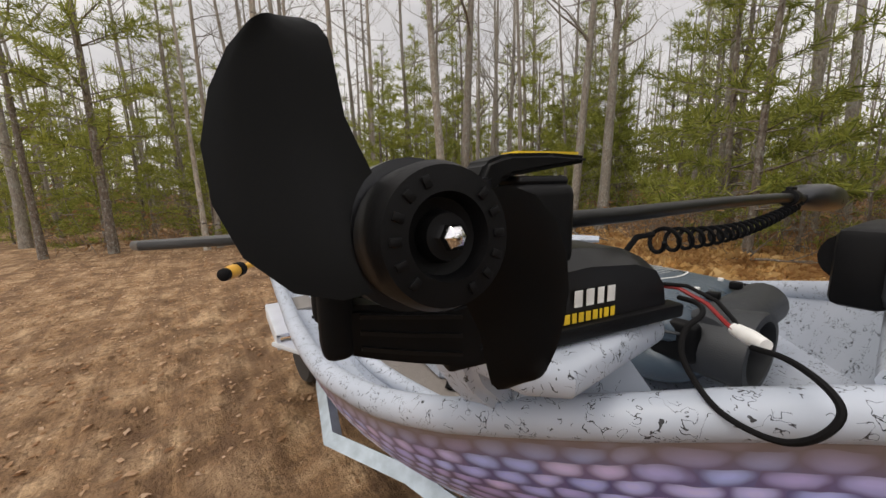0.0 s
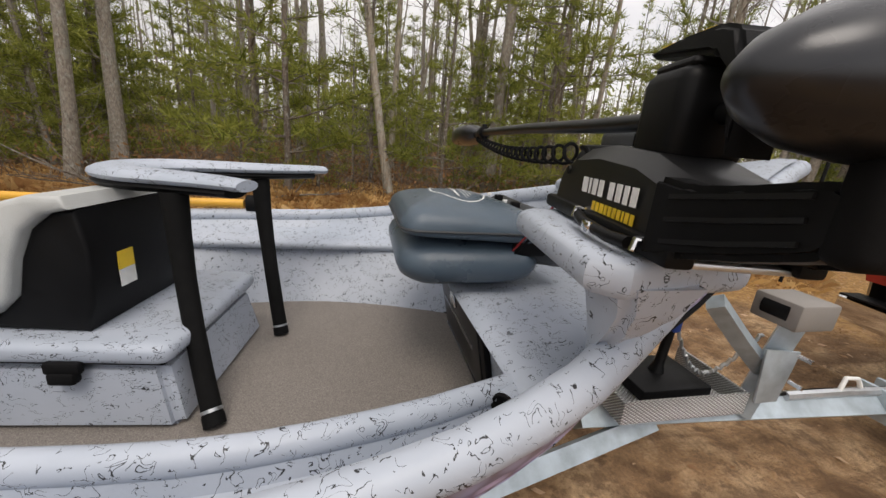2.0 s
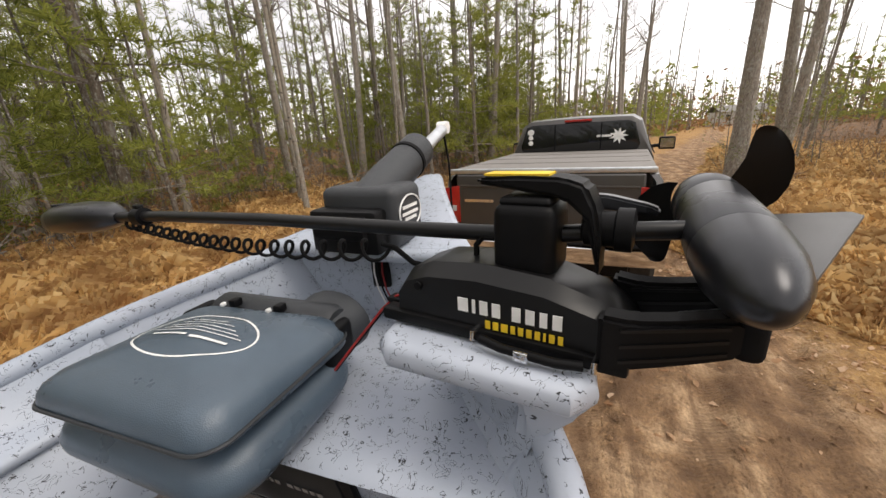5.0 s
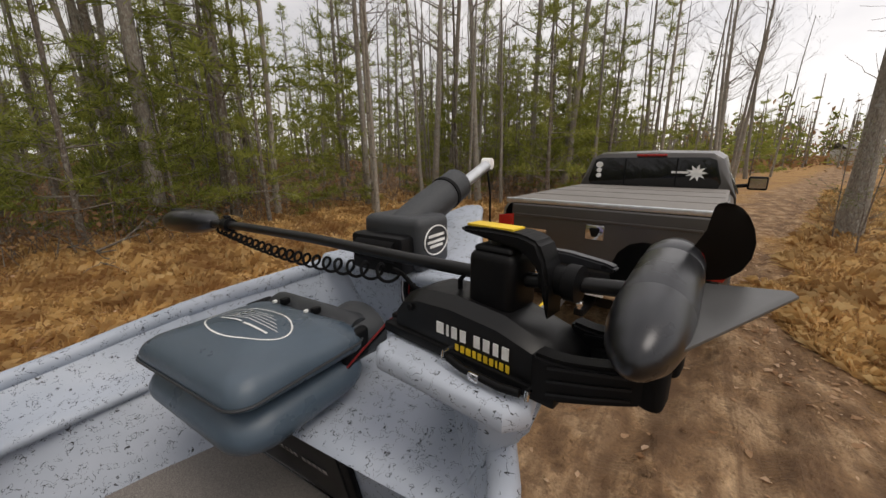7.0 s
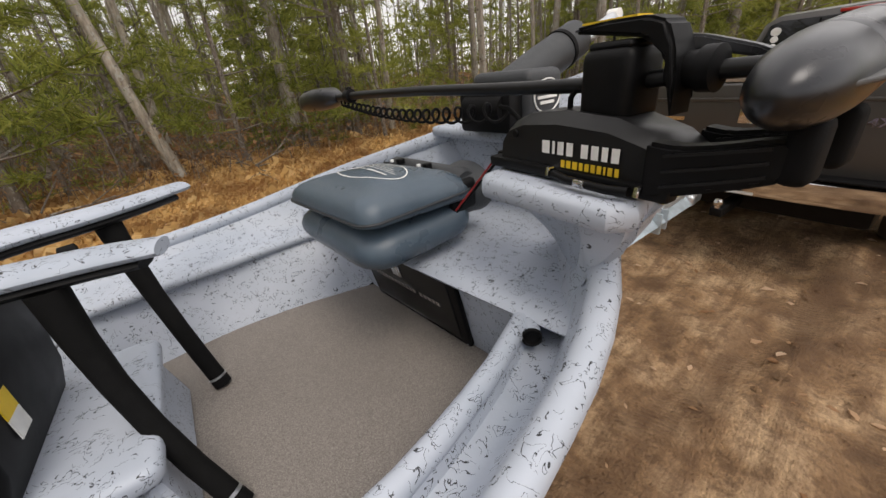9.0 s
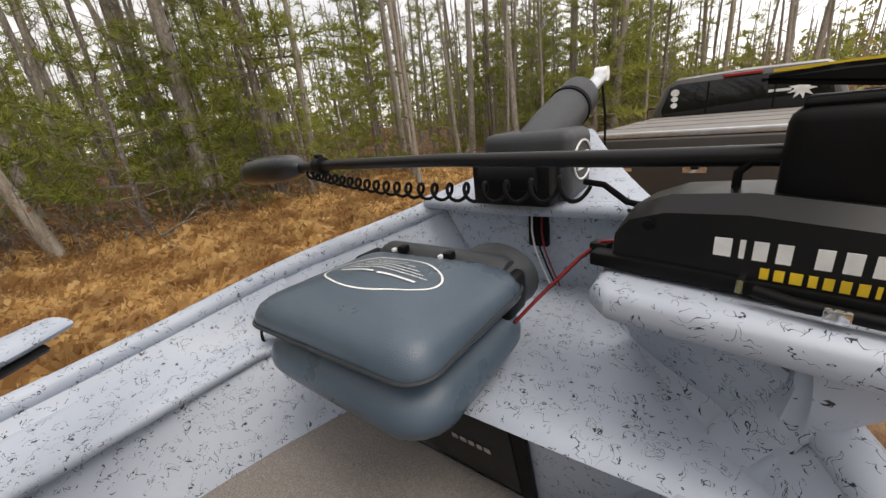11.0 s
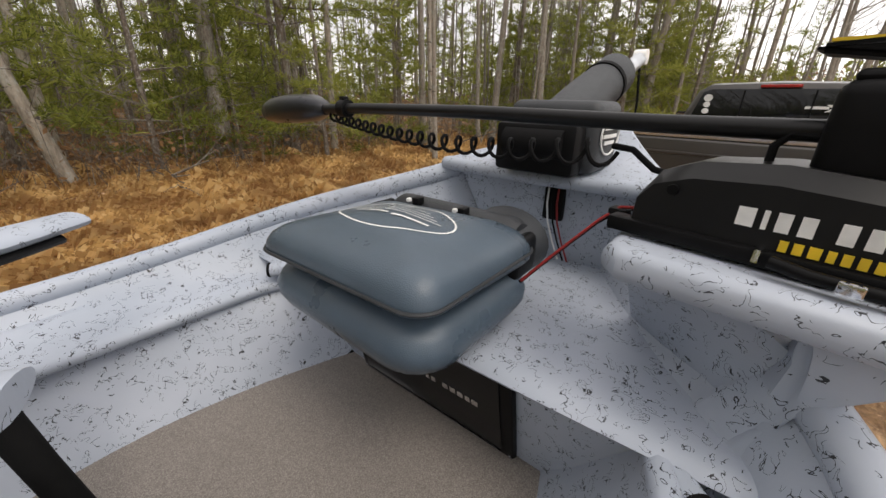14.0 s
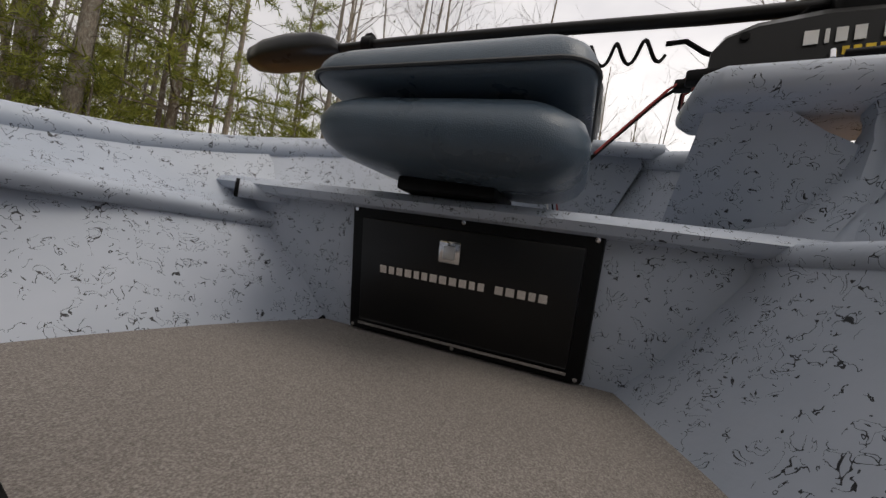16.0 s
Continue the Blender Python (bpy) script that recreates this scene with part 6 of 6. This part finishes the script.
def stand(kind, x, y, turn_deg, size=1.0):
    """Puts a tree of that kind on the ground; the first one is used itself."""
    src, used = TREES[kind]
    m = pose(x, y, rise(x, y) - 0.02, 0, 0, turn_deg)
    if not used:
        src.matrix_basis = m
        src.scale = (size, size, size)
        TREES[kind][1] = True
        return src
    o = copy_thing(src, m)
    o.scale = (size, size, size)
    return o


TREES["pine_a"] = [pine_tree("pine_tree", "tall white pine with sparse green boughs", 13.0, 0.11, 11, 0.22, 0.20, 0.55, 0.28), False]
TREES["pine_b"] = [pine_tree("pine_tree", "young feathery white pine", 5.6, 0.045, 12, 0.04, 0.34, 1.0, 0.23), False]
TREES["pine_c"] = [pine_tree("pine_tree", "thin pine with dead lower limbs", 14.0, 0.10, 13, 0.40, 0.11, 0.5, 0.24), False]
TREES["pine_d"] = [pine_tree("pine_tree", "young bushy white pine", 3.4, 0.035, 14, 0.03, 0.38, 1.0, 0.19), False]
TREES["pine_e"] = [pine_tree("pine_tree", "slim pine with feathery boughs in layers", 9.0, 0.07, 15, 0.08, 0.23, 0.7, 0.24), False]
TREES["oak_a"] = [bare_tree("bare_tree", "bare grey hardwood with forking limbs", 13.0, 0.14, M_GREYBARK, 21, 11, (0.05, 0.02), 0.40), False]
TREES["oak_b"] = [bare_tree("bare_tree", "slim bare hardwood with a few green buds", 11.5, 0.075, M_GREYBARK, 22, 9, (-0.06, 0.03), 0.4, 2), False]
TREES["oak_c"] = [bare_tree("bare_tree", "stout lichen-mottled hardwood with bare limbs", 13.5, 0.21, M_GREYBARK, 23, 11, (0.015, -0.02), 0.42), False]
TREES["pole_a"] = [bare_tree("bare_tree", "thin straight bare trunk", 12.0, 0.06, M_PINEBARK, 27, 8, (0.02, 0.03), 0.5), False]
TREES["pole_b"] = [bare_tree("bare_tree", "thin straight pale trunk", 11.0, 0.05, M_GREYBARK, 28, 7, (-0.03, 0.01), 0.45, 1), False]
TREES["birch_a"] = [bare_tree("birch_tree", "pale slender birch trunk", 11.0, 0.085, M_BIRCH, 24, 8, (0.02, 0.0), 0.5, 2), False]
TREES["birch_b"] = [bare_tree("birch_tree", "pale leaning birch trunk", 9.5, 0.075, M_BIRCH, 25, 7, (0.16, -0.05), 0.45, 2), False]
TREES["sapling"] = [bare_tree("sapling", "thin bare sapling with green buds", 5.0, 0.022, M_TWIG, 26, 10, (0.04, 0.05), 0.15, 4), False]

# trees that stand out along the edge of the wood
for k, x, y, q, s in (("birch_b", 0.43, 9.2, 165, 1.5), ("oak_c", 3.4, 10.0, 20, 0.95), ("birch_b", -2.0, 13.2, 150, 1.3), ("birch_a", 6.05, 8.9, 0, 1.05), ("birch_a", 8.5, 7.1, 140, 1.05), ("birch_a", 0.5, 11.3, 60, 1.25), ("birch_b", 4.0, 12.0, 170, 1.2), ("birch_a", -11.0, 2.6, 30, 1.2), ("birch_a", -9.5, 0.3, 80, 1.15), ("birch_b", -12.0, -0.9, 200, 1.0), ("birch_a", -12.4, -0.6, 10, 0.9), ("oak_a", -8.5, 5.2, 230, 1.0), ("oak_a", -8.9, 5.9, 60, 1.05), ("oak_b", -10.6, 10.7, 0, 1.1), ("oak_c", 11.2, -4.7, 40, 1.0), ("oak_a", 13.0, -6.2, 200, 1.05), ("sapling", 9.2, -4.2, 0, 0.5), ("sapling", 10.1, -4.1, 70, 0.55), ("sapling", 9.5, -5.0, 150, 0.5), ("sapling", 10.6, -4.6, 220, 0.6),
                      ("birch_a", 8.8, 7.5, 40, 0.9), ("birch_a", 7.2, 5.9, 90, 0.8), ("birch_b", 8.1, 12.2, 160, 0.9), ("oak_c", -6.2, 9.4, 100, 0.8), ("oak_a", -6.6, 8.4, 10, 0.95), ("oak_a", -2.6, 12.9, 40, 1.1),
                      ("birch_a", -15.0, 5.6, 90, 1.3), ("birch_a", -14.0, 2.2, 0, 1.1), ("birch_b", -17.5, 1.8, 20, 1.1), ("oak_c", -15.5, 13.5, 0, 0.9), ("oak_a", -14.5, 12.0, 50, 1.0),
                      ("oak_a", 17.3, -8.0, 75, 1.45), ("sapling", 15.6, -8.2, 40, 0.7), ("sapling", 19.0, -8.6, 140, 0.9), ("oak_a", 19.5, -9.0, 160, 0.9), ("oak_a", 24.0, 0.2, 75, 0.95), ("oak_b", 27.0, -2.0, 120, 1.1), ("oak_a", 31.0, -3.6, 60, 1.0), ("oak_b", 33.0, -1.0, 10, 1.1), ("oak_a", 36.0, -6.0, 80, 0.95), ("oak_b", 39.0, -8.0, 60, 1.0), ("oak_b", 26.0, 2.2, 20, 1.0), ("oak_a", 41.0, -4.0, 80, 1.0), ("oak_b", 22.0, -10.8, 90, 1.0), ("sapling", 16.5, -8.8, 0, 0.8), ("pine_e", 21.0, 2.6, 0, 0.9), ("pine_b", 24.0, 3.6, 0, 1.0), ("pole_b", 17.6, -8.6, 200, 0.9), ("oak_b", 27.0, -4.0, 80, 1.2), ("oak_a", 16.0, 3.0, 250, 1.05),
                      ("oak_a", 13.0, 5.6, 70, 1.0), ("pine_b", 14.0, 7.4, 0, 1.0), ("pine_d", 7.4, 8.9, 0, 0.8), ("pine_e", 18.0, 4.2, 40, 0.8), ("pole_a", 22.0, 0.5, 10, 0.9)):
    stand(k, x, y, q, s)

rng = random.Random(5)


def road_y(x):
    return -0.5 - 0.31 * max(0.0, x - 3.0)


def open_ground(x, y):
    """Where no tree stands: the track, the clearing behind the boat."""
    if -4 < x < 64 and abs(y - road_y(x)) < 4.6:
        return True
    if -9 < x < 12 and -9 < y < 8.2:
        return True
    if -13 < x <= -9 and -14 < y < 4:
        return True
    return False


count = 0
while count < 580:
    q, r = rng.uniform(-0.75, math.pi * 1.12), 8.5 + 42 * rng.random() ** 1.25
    x, y = r * math.cos(q), r * math.sin(q)
    if open_ground(x, y):
        continue
    if x > 8 and y < 9 and r > 9:
        # towards the track the wood is open: slim bare stems and few pines
        if y < 3 and rng.random() < 0.3:
            continue
        k = rng.choices(["pine_e", "pine_c", "oak_a", "oak_b", "pole_a", "pole_b", "birch_a", "pine_b", "sapling"], [12, 3, 11, 18, 9, 10, 4, 14, 18])[0]
    elif x < 3 and y > 7 and r < 16 and rng.random() < 0.25:
        continue
    elif x < -6:
        k = rng.choices(["pine_a", "pine_b", "pine_e", "pine_d", "oak_a", "oak_b", "pole_a", "pole_b", "birch_a", "sapling"], [8, 22, 10, 24, 12, 12, 2, 4, 4, 10])[0]
    else:
        k = rng.choices(["pine_a", "pine_b", "pine_c", "pine_e", "pine_d", "oak_a", "oak_b", "pole_a", "pole_b", "birch_a", "birch_b", "sapling"], [6, 18, 4, 16, 14, 8, 14, 9, 10, 6, 3, 12])[0]
    stand(k, x, y, rng.uniform(0, 360), rng.uniform(0.75, 1.2))
    count += 1

# the wood closes in again beyond the bend of the track
count = 0
while count < 40:
    q, r = radians(rng.uniform(4, 34)), rng.uniform(17, 42)
    x, y = r * math.cos(q), r * math.sin(q)
    if open_ground(x, y):
        continue
    stand(rng.choices(["pine_a", "pine_e", "pine_b", "oak_a", "oak_b", "birch_a"], [5, 9, 8, 6, 8, 3])[0], x, y, rng.uniform(0, 360), rng.uniform(0.7, 1.0))
    count += 1


def make_far_woods():
    """Woods far off: stems and boughs too distant to tell apart."""
    rg = random.Random(9)
    bm = bmesh.new()
    spots, brown = [], []
    for i in range(1150):
        q, r = rg.uniform(-1.0, math.pi * 1.3), rg.uniform(36, 95)
        x, y = r * math.cos(q), r * math.sin(q)
        open_sky = -0.6 < q < 0.35
        if open_ground(x, y):
            continue
        if open_sky and r < 50:
            continue
        h = rg.uniform(5, 9) if open_sky else rg.uniform(8, 15)
        z = rise(x, y)
        tube([(x, y, z - 0.2), (x + rg.uniform(-0.5, 0.5), y + rg.uniform(-0.5, 0.5), z + h)], [rg.uniform(0.06, 0.15), 0.03], 4, bm)
        for j in range(44 if rg.random() < 0.65 else 6):
            f = rg.random()
            spots.append((Vector((x + rg.gauss(0, 1.3 * (1.15 - f)), y + rg.gauss(0, 1.3 * (1.15 - f)), z + 0.3 + h * f * (0.55 if open_sky else 0.75))), rg.uniform(0.15, 0.42)))
        for j in range(24):
            brown.append((Vector((x + rg.gauss(0, 2.2), y + rg.gauss(0, 2.2), z + abs(rg.gauss(0, 1.0)))), rg.uniform(0.12, 0.4)))
    for i in range(420):
        q, r = rg.uniform(-0.75, 0.40), rg.uniform(66, 112)
        if abs(q + 0.325) < 0.085 and r < 92:
            continue
        x, y = r * math.cos(q), r * math.sin(q)
        h = rg.uniform(6, 12)
        z = rise(x, y)
        tube([(x, y, z - 0.2), (x + rg.uniform(-0.4, 0.4), y + rg.uniform(-0.4, 0.4), z + h)], [rg.uniform(0.08, 0.16), 0.04], 4, bm)
        leafy = rg.random() < 0.35
        for j in range(60 if leafy else 8):
            f = rg.random()
            spots.append((Vector((x + rg.gauss(0, 1.4 * (1.15 - f)), y + rg.gauss(0, 1.4 * (1.15 - f)), z + 0.3 + h * f * 0.8)), rg.uniform(0.2, 0.5)))
        for j in range(40):
            f = rg.random()
            brown.append((Vector((x + rg.gauss(0, 1.9), y + rg.gauss(0, 1.9), z + h * 0.75 * f * f)), rg.uniform(0.10, 0.35)))
    w = thing("far_woods", "distant mixed pine and hardwood forest", "forest", kind="stuff")
    part("stems", bm, M_TWIG, w)
    part("boughs", flakes(spots, rg, 1.3), M_NEEDLE, w, smooth=None)
    part("thicket", flakes(brown, rg, 1.5), M_BRUSH, w, smooth=None)


make_far_woods()


def make_undergrowth():
    rg = random.Random(31)
    spots, stems = [], bmesh.new()
    for i in range(8500):
        q, r = rg.uniform(-0.7, math.pi * 1.1), 8.0 + 26 * rg.random() ** 1.3
        x, y = r * math.cos(q), r * math.sin(q)
        if open_ground(x, y):
            continue
        z = rise(x, y)
        h = rg.uniform(0.3, 1.3) if rg.random() < 0.8 else rg.uniform(1.2, 3.2)
        d = Vector((rg.uniform(-0.5, 0.5), rg.uniform(-0.5, 0.5), 1)).normalized()
        p0 = Vector((x, y, z - 0.03))
        tube([p0, p0 + d * h * 0.5, p0 + (d + Vector((rg.uniform(-0.3, 0.3), rg.uniform(-0.3, 0.3), 0))) * h], [0.008, 0.006, 0.003], 3, stems)
        for j in range(9):
            spots.append((p0 + d * min(h, 1.6) * rg.uniform(0.1, 1.0) + Vector((rg.gauss(0, 0.22), rg.gauss(0, 0.22), rg.gauss(0, 0.08))), rg.uniform(0.02, 0.065)))
    u = thing("undergrowth", "dry brown brush and twigs on the forest floor", "brush", kind="stuff")
    part("twigs", stems, M_TWIG, u)
    part("dead_leaves", flakes(spots, rg, 1.4), M_BRUSH, u, smooth=None)


make_undergrowth()


def verge(x):
    """Starboard edge of the track, where the dead grass begins."""
    return -2.2 - 0.29 * max(0.0, x - 5.0) - 0.45 * max(0.0, 4.5 - x)


def make_grass():
    rg = random.Random(41)
    verts, faces = [], []
    n = 0
    while n < 190000:
        if rg.random() < 0.30:
            x = 3.0 + 23 * rg.random() ** 1.4
            y = verge(x) - 0.5 * noise.noise(Vector((x * 0.8, 3.0, 1.0))) - 7.0 * rg.random() ** 1.6
        else:
            x, y = rg.uniform(-9, 14), rg.uniform(2.3, 10.5)
            edge = y - 2.9 - 1.3 * noise.noise(Vector((x * 0.6, y * 0.6, 5)))
            if edge < rg.uniform(0, 0.8):
                continue
        thick = noise.noise(Vector((x * 1.1, y * 1.1, 2)))
        if thick < -0.08 and rg.random() < 0.7:
            continue
        z = rise(x, y)
        ln = rg.uniform(0.08, 0.34) * (0.45 + 1.7 * abs(noise.noise(Vector((x * 1.3, y * 1.3, 9)))))
        comb = 3.0 * noise.noise(Vector((x * 0.9, y * 0.9, 14)))
        q = comb + rg.gauss(0, 0.9)
        lie = rg.uniform(0.55, 1.52)
        dx, dy, dz = math.cos(q) * math.sin(lie), math.sin(q) * math.sin(lie), math.cos(lie)
        wx, wy = -math.sin(q) * 0.0065, math.cos(q) * 0.0065
        i = len(verts)
        verts += [(x - wx, y - wy, z), (x + wx, y + wy, z), (x + dx * ln * 0.6 + wx * 0.7, y + dy * ln * 0.6 + wy * 0.7, z + dz * ln * 0.75 + 0.015),
                  (x + dx * ln, y + dy * ln, z + dz * ln * 0.6 + 0.010)]
        faces.append((i, i + 1, i + 2))
        faces.append((i, i + 2, i + 3))
        n += 1
    me = bpy.data.meshes.new("dead_grass")
    me.from_pydata(verts, [], faces)
    me.materials.append(M_STRAW)
    g = new("dead_grass", me)
    tagged(g, "flattened tawny dead grass beside the track", "grass", kind="stuff")


make_grass()


def make_litter():
    rg = random.Random(51)
    verts, faces = [], []
    for n in range(34000):
        if n >= 28000:
            x = 2.0 + 18 * rg.random() ** 1.5
            y = verge(x) + 0.8 - 5.0 * rg.random()
        elif n < 3600:
            x, y = rg.uniform(-12, 12), rg.uniform(-8, 3.2)
        elif n < 9500:
            x, y = rg.uniform(-13, -2), rg.uniform(-4.5, 4.5)
        else:
            x, y = rg.uniform(-10, 14), rg.uniform(2.5, 12)
        z = rise(x, y) + (0.004 if y < 3 else rg.uniform(0.004, 0.05))
        s = 0.013 + 0.034 * rg.random() ** 2
        q = rg.uniform(0, 6.28)
        c, sn = math.cos(q), math.sin(q)
        i = len(verts)
        for a, b, h in ((-1, 0, 0), (-0.4, 0.5, rg.uniform(0.1, 0.5)), (0.2, 0.38, rg.uniform(0, 0.4)), (1, 0, rg.uniform(0, 0.5)), (0.3, -0.5, rg.uniform(0, 0.5)), (-0.45, -0.36, rg.uniform(0, 0.4))):
            verts.append((x + s * (a * c - b * sn), y + s * (a * sn + b * c), z + h * s))
        faces.append(tuple(range(i, i + 6)))
    me = bpy.data.meshes.new("fallen_leaves")
    me.from_pydata(verts, [], faces)
    me.materials.append(M_LEAF)
    tagged(new("fallen_leaves", me), "dry curled oak leaves scattered on the dirt", "leaves", kind="stuff")


make_litter()


def make_fallen_sticks():
    """Dead branches lying at the edge of the wood."""
    rg = random.Random(61)
    for i in range(46):
        x, y = rg.uniform(-9, 12), rg.uniform(7.2, 11.5)
        st = thing("fallen_branch", "dead grey-brown branch lying on the ground", "branch", pose(x, y, rise(x, y), 0, 0, rg.uniform(0, 360)), group="fallen branches")
        bm, tips = bmesh.new(), []
        limb(bm, (0, 0, 0.02), (1, 0, rg.uniform(0.0, 0.25)), rg.uniform(0.8, 2.6), rg.uniform(0.015, 0.04), rg, 1, tips, 5)
        part("branch_wood", bm, M_TWIG, st)


make_fallen_sticks()


def make_clods():
    """Crumbs of packed sand and small stones on the track."""
    rg = random.Random(71)
    verts, faces = [], []
    for n in range(16000):
        x, y = rg.uniform(-8, 9), rg.uniform(-6, 2)
        s = rg.uniform(0.004, 0.010) * (1.0 if rg.random() < 0.85 else 2.6)
        z = rise(x, y)
        i = len(verts)
        for dx, dy, dz in ((1, 0, 0.1), (0.3, 0.9, 0.0), (-0.8, 0.5, 0.1), (-0.7, -0.6, 0.0), (0.3, -0.9, 0.1), (0.1, 0.0, 0.8)):
            verts.append((x + s * dx * rg.uniform(0.7, 1.3), y + s * dy * rg.uniform(0.7, 1.3), z + s * dz * rg.uniform(0.7, 1.3)))
        for k in range(5):
            faces.append((i + k, i + (k + 1) % 5, i + 5))
    me = bpy.data.meshes.new("soil_clods")
    me.from_pydata(verts, [], faces)
    me.materials.append(M_DIRT)
    tagged(new("soil_clods", me), "crumbs of sandy soil and small stones on the track", "soil", kind="stuff")


make_clods()


def make_house():
    h = thing("house", "low pale house far off through the trees", "house", pose(80, -26.0, 0.2, 0, 0, 12) @ Matrix.Diagonal((0.7, 0.55, 0.85, 1)))
    part("wall", box(-3, 3, -7, 7, 0, 2.7, 0.02), M_HOUSE, h)
    part("roof", loft([[(-3.5, y, 2.7), (0, y, 4.0), (3.5, y, 2.7)] for y in (-7.4, 7.4)]), M_TONNEAU, h)
    for y in (-5, -2, 1.5, 4.5):
        part("window", box(-3.06, -2.98, y - 0.6, y + 0.6, 1.0, 2.1, 0), M_GLASS, h)
    return h


make_house()
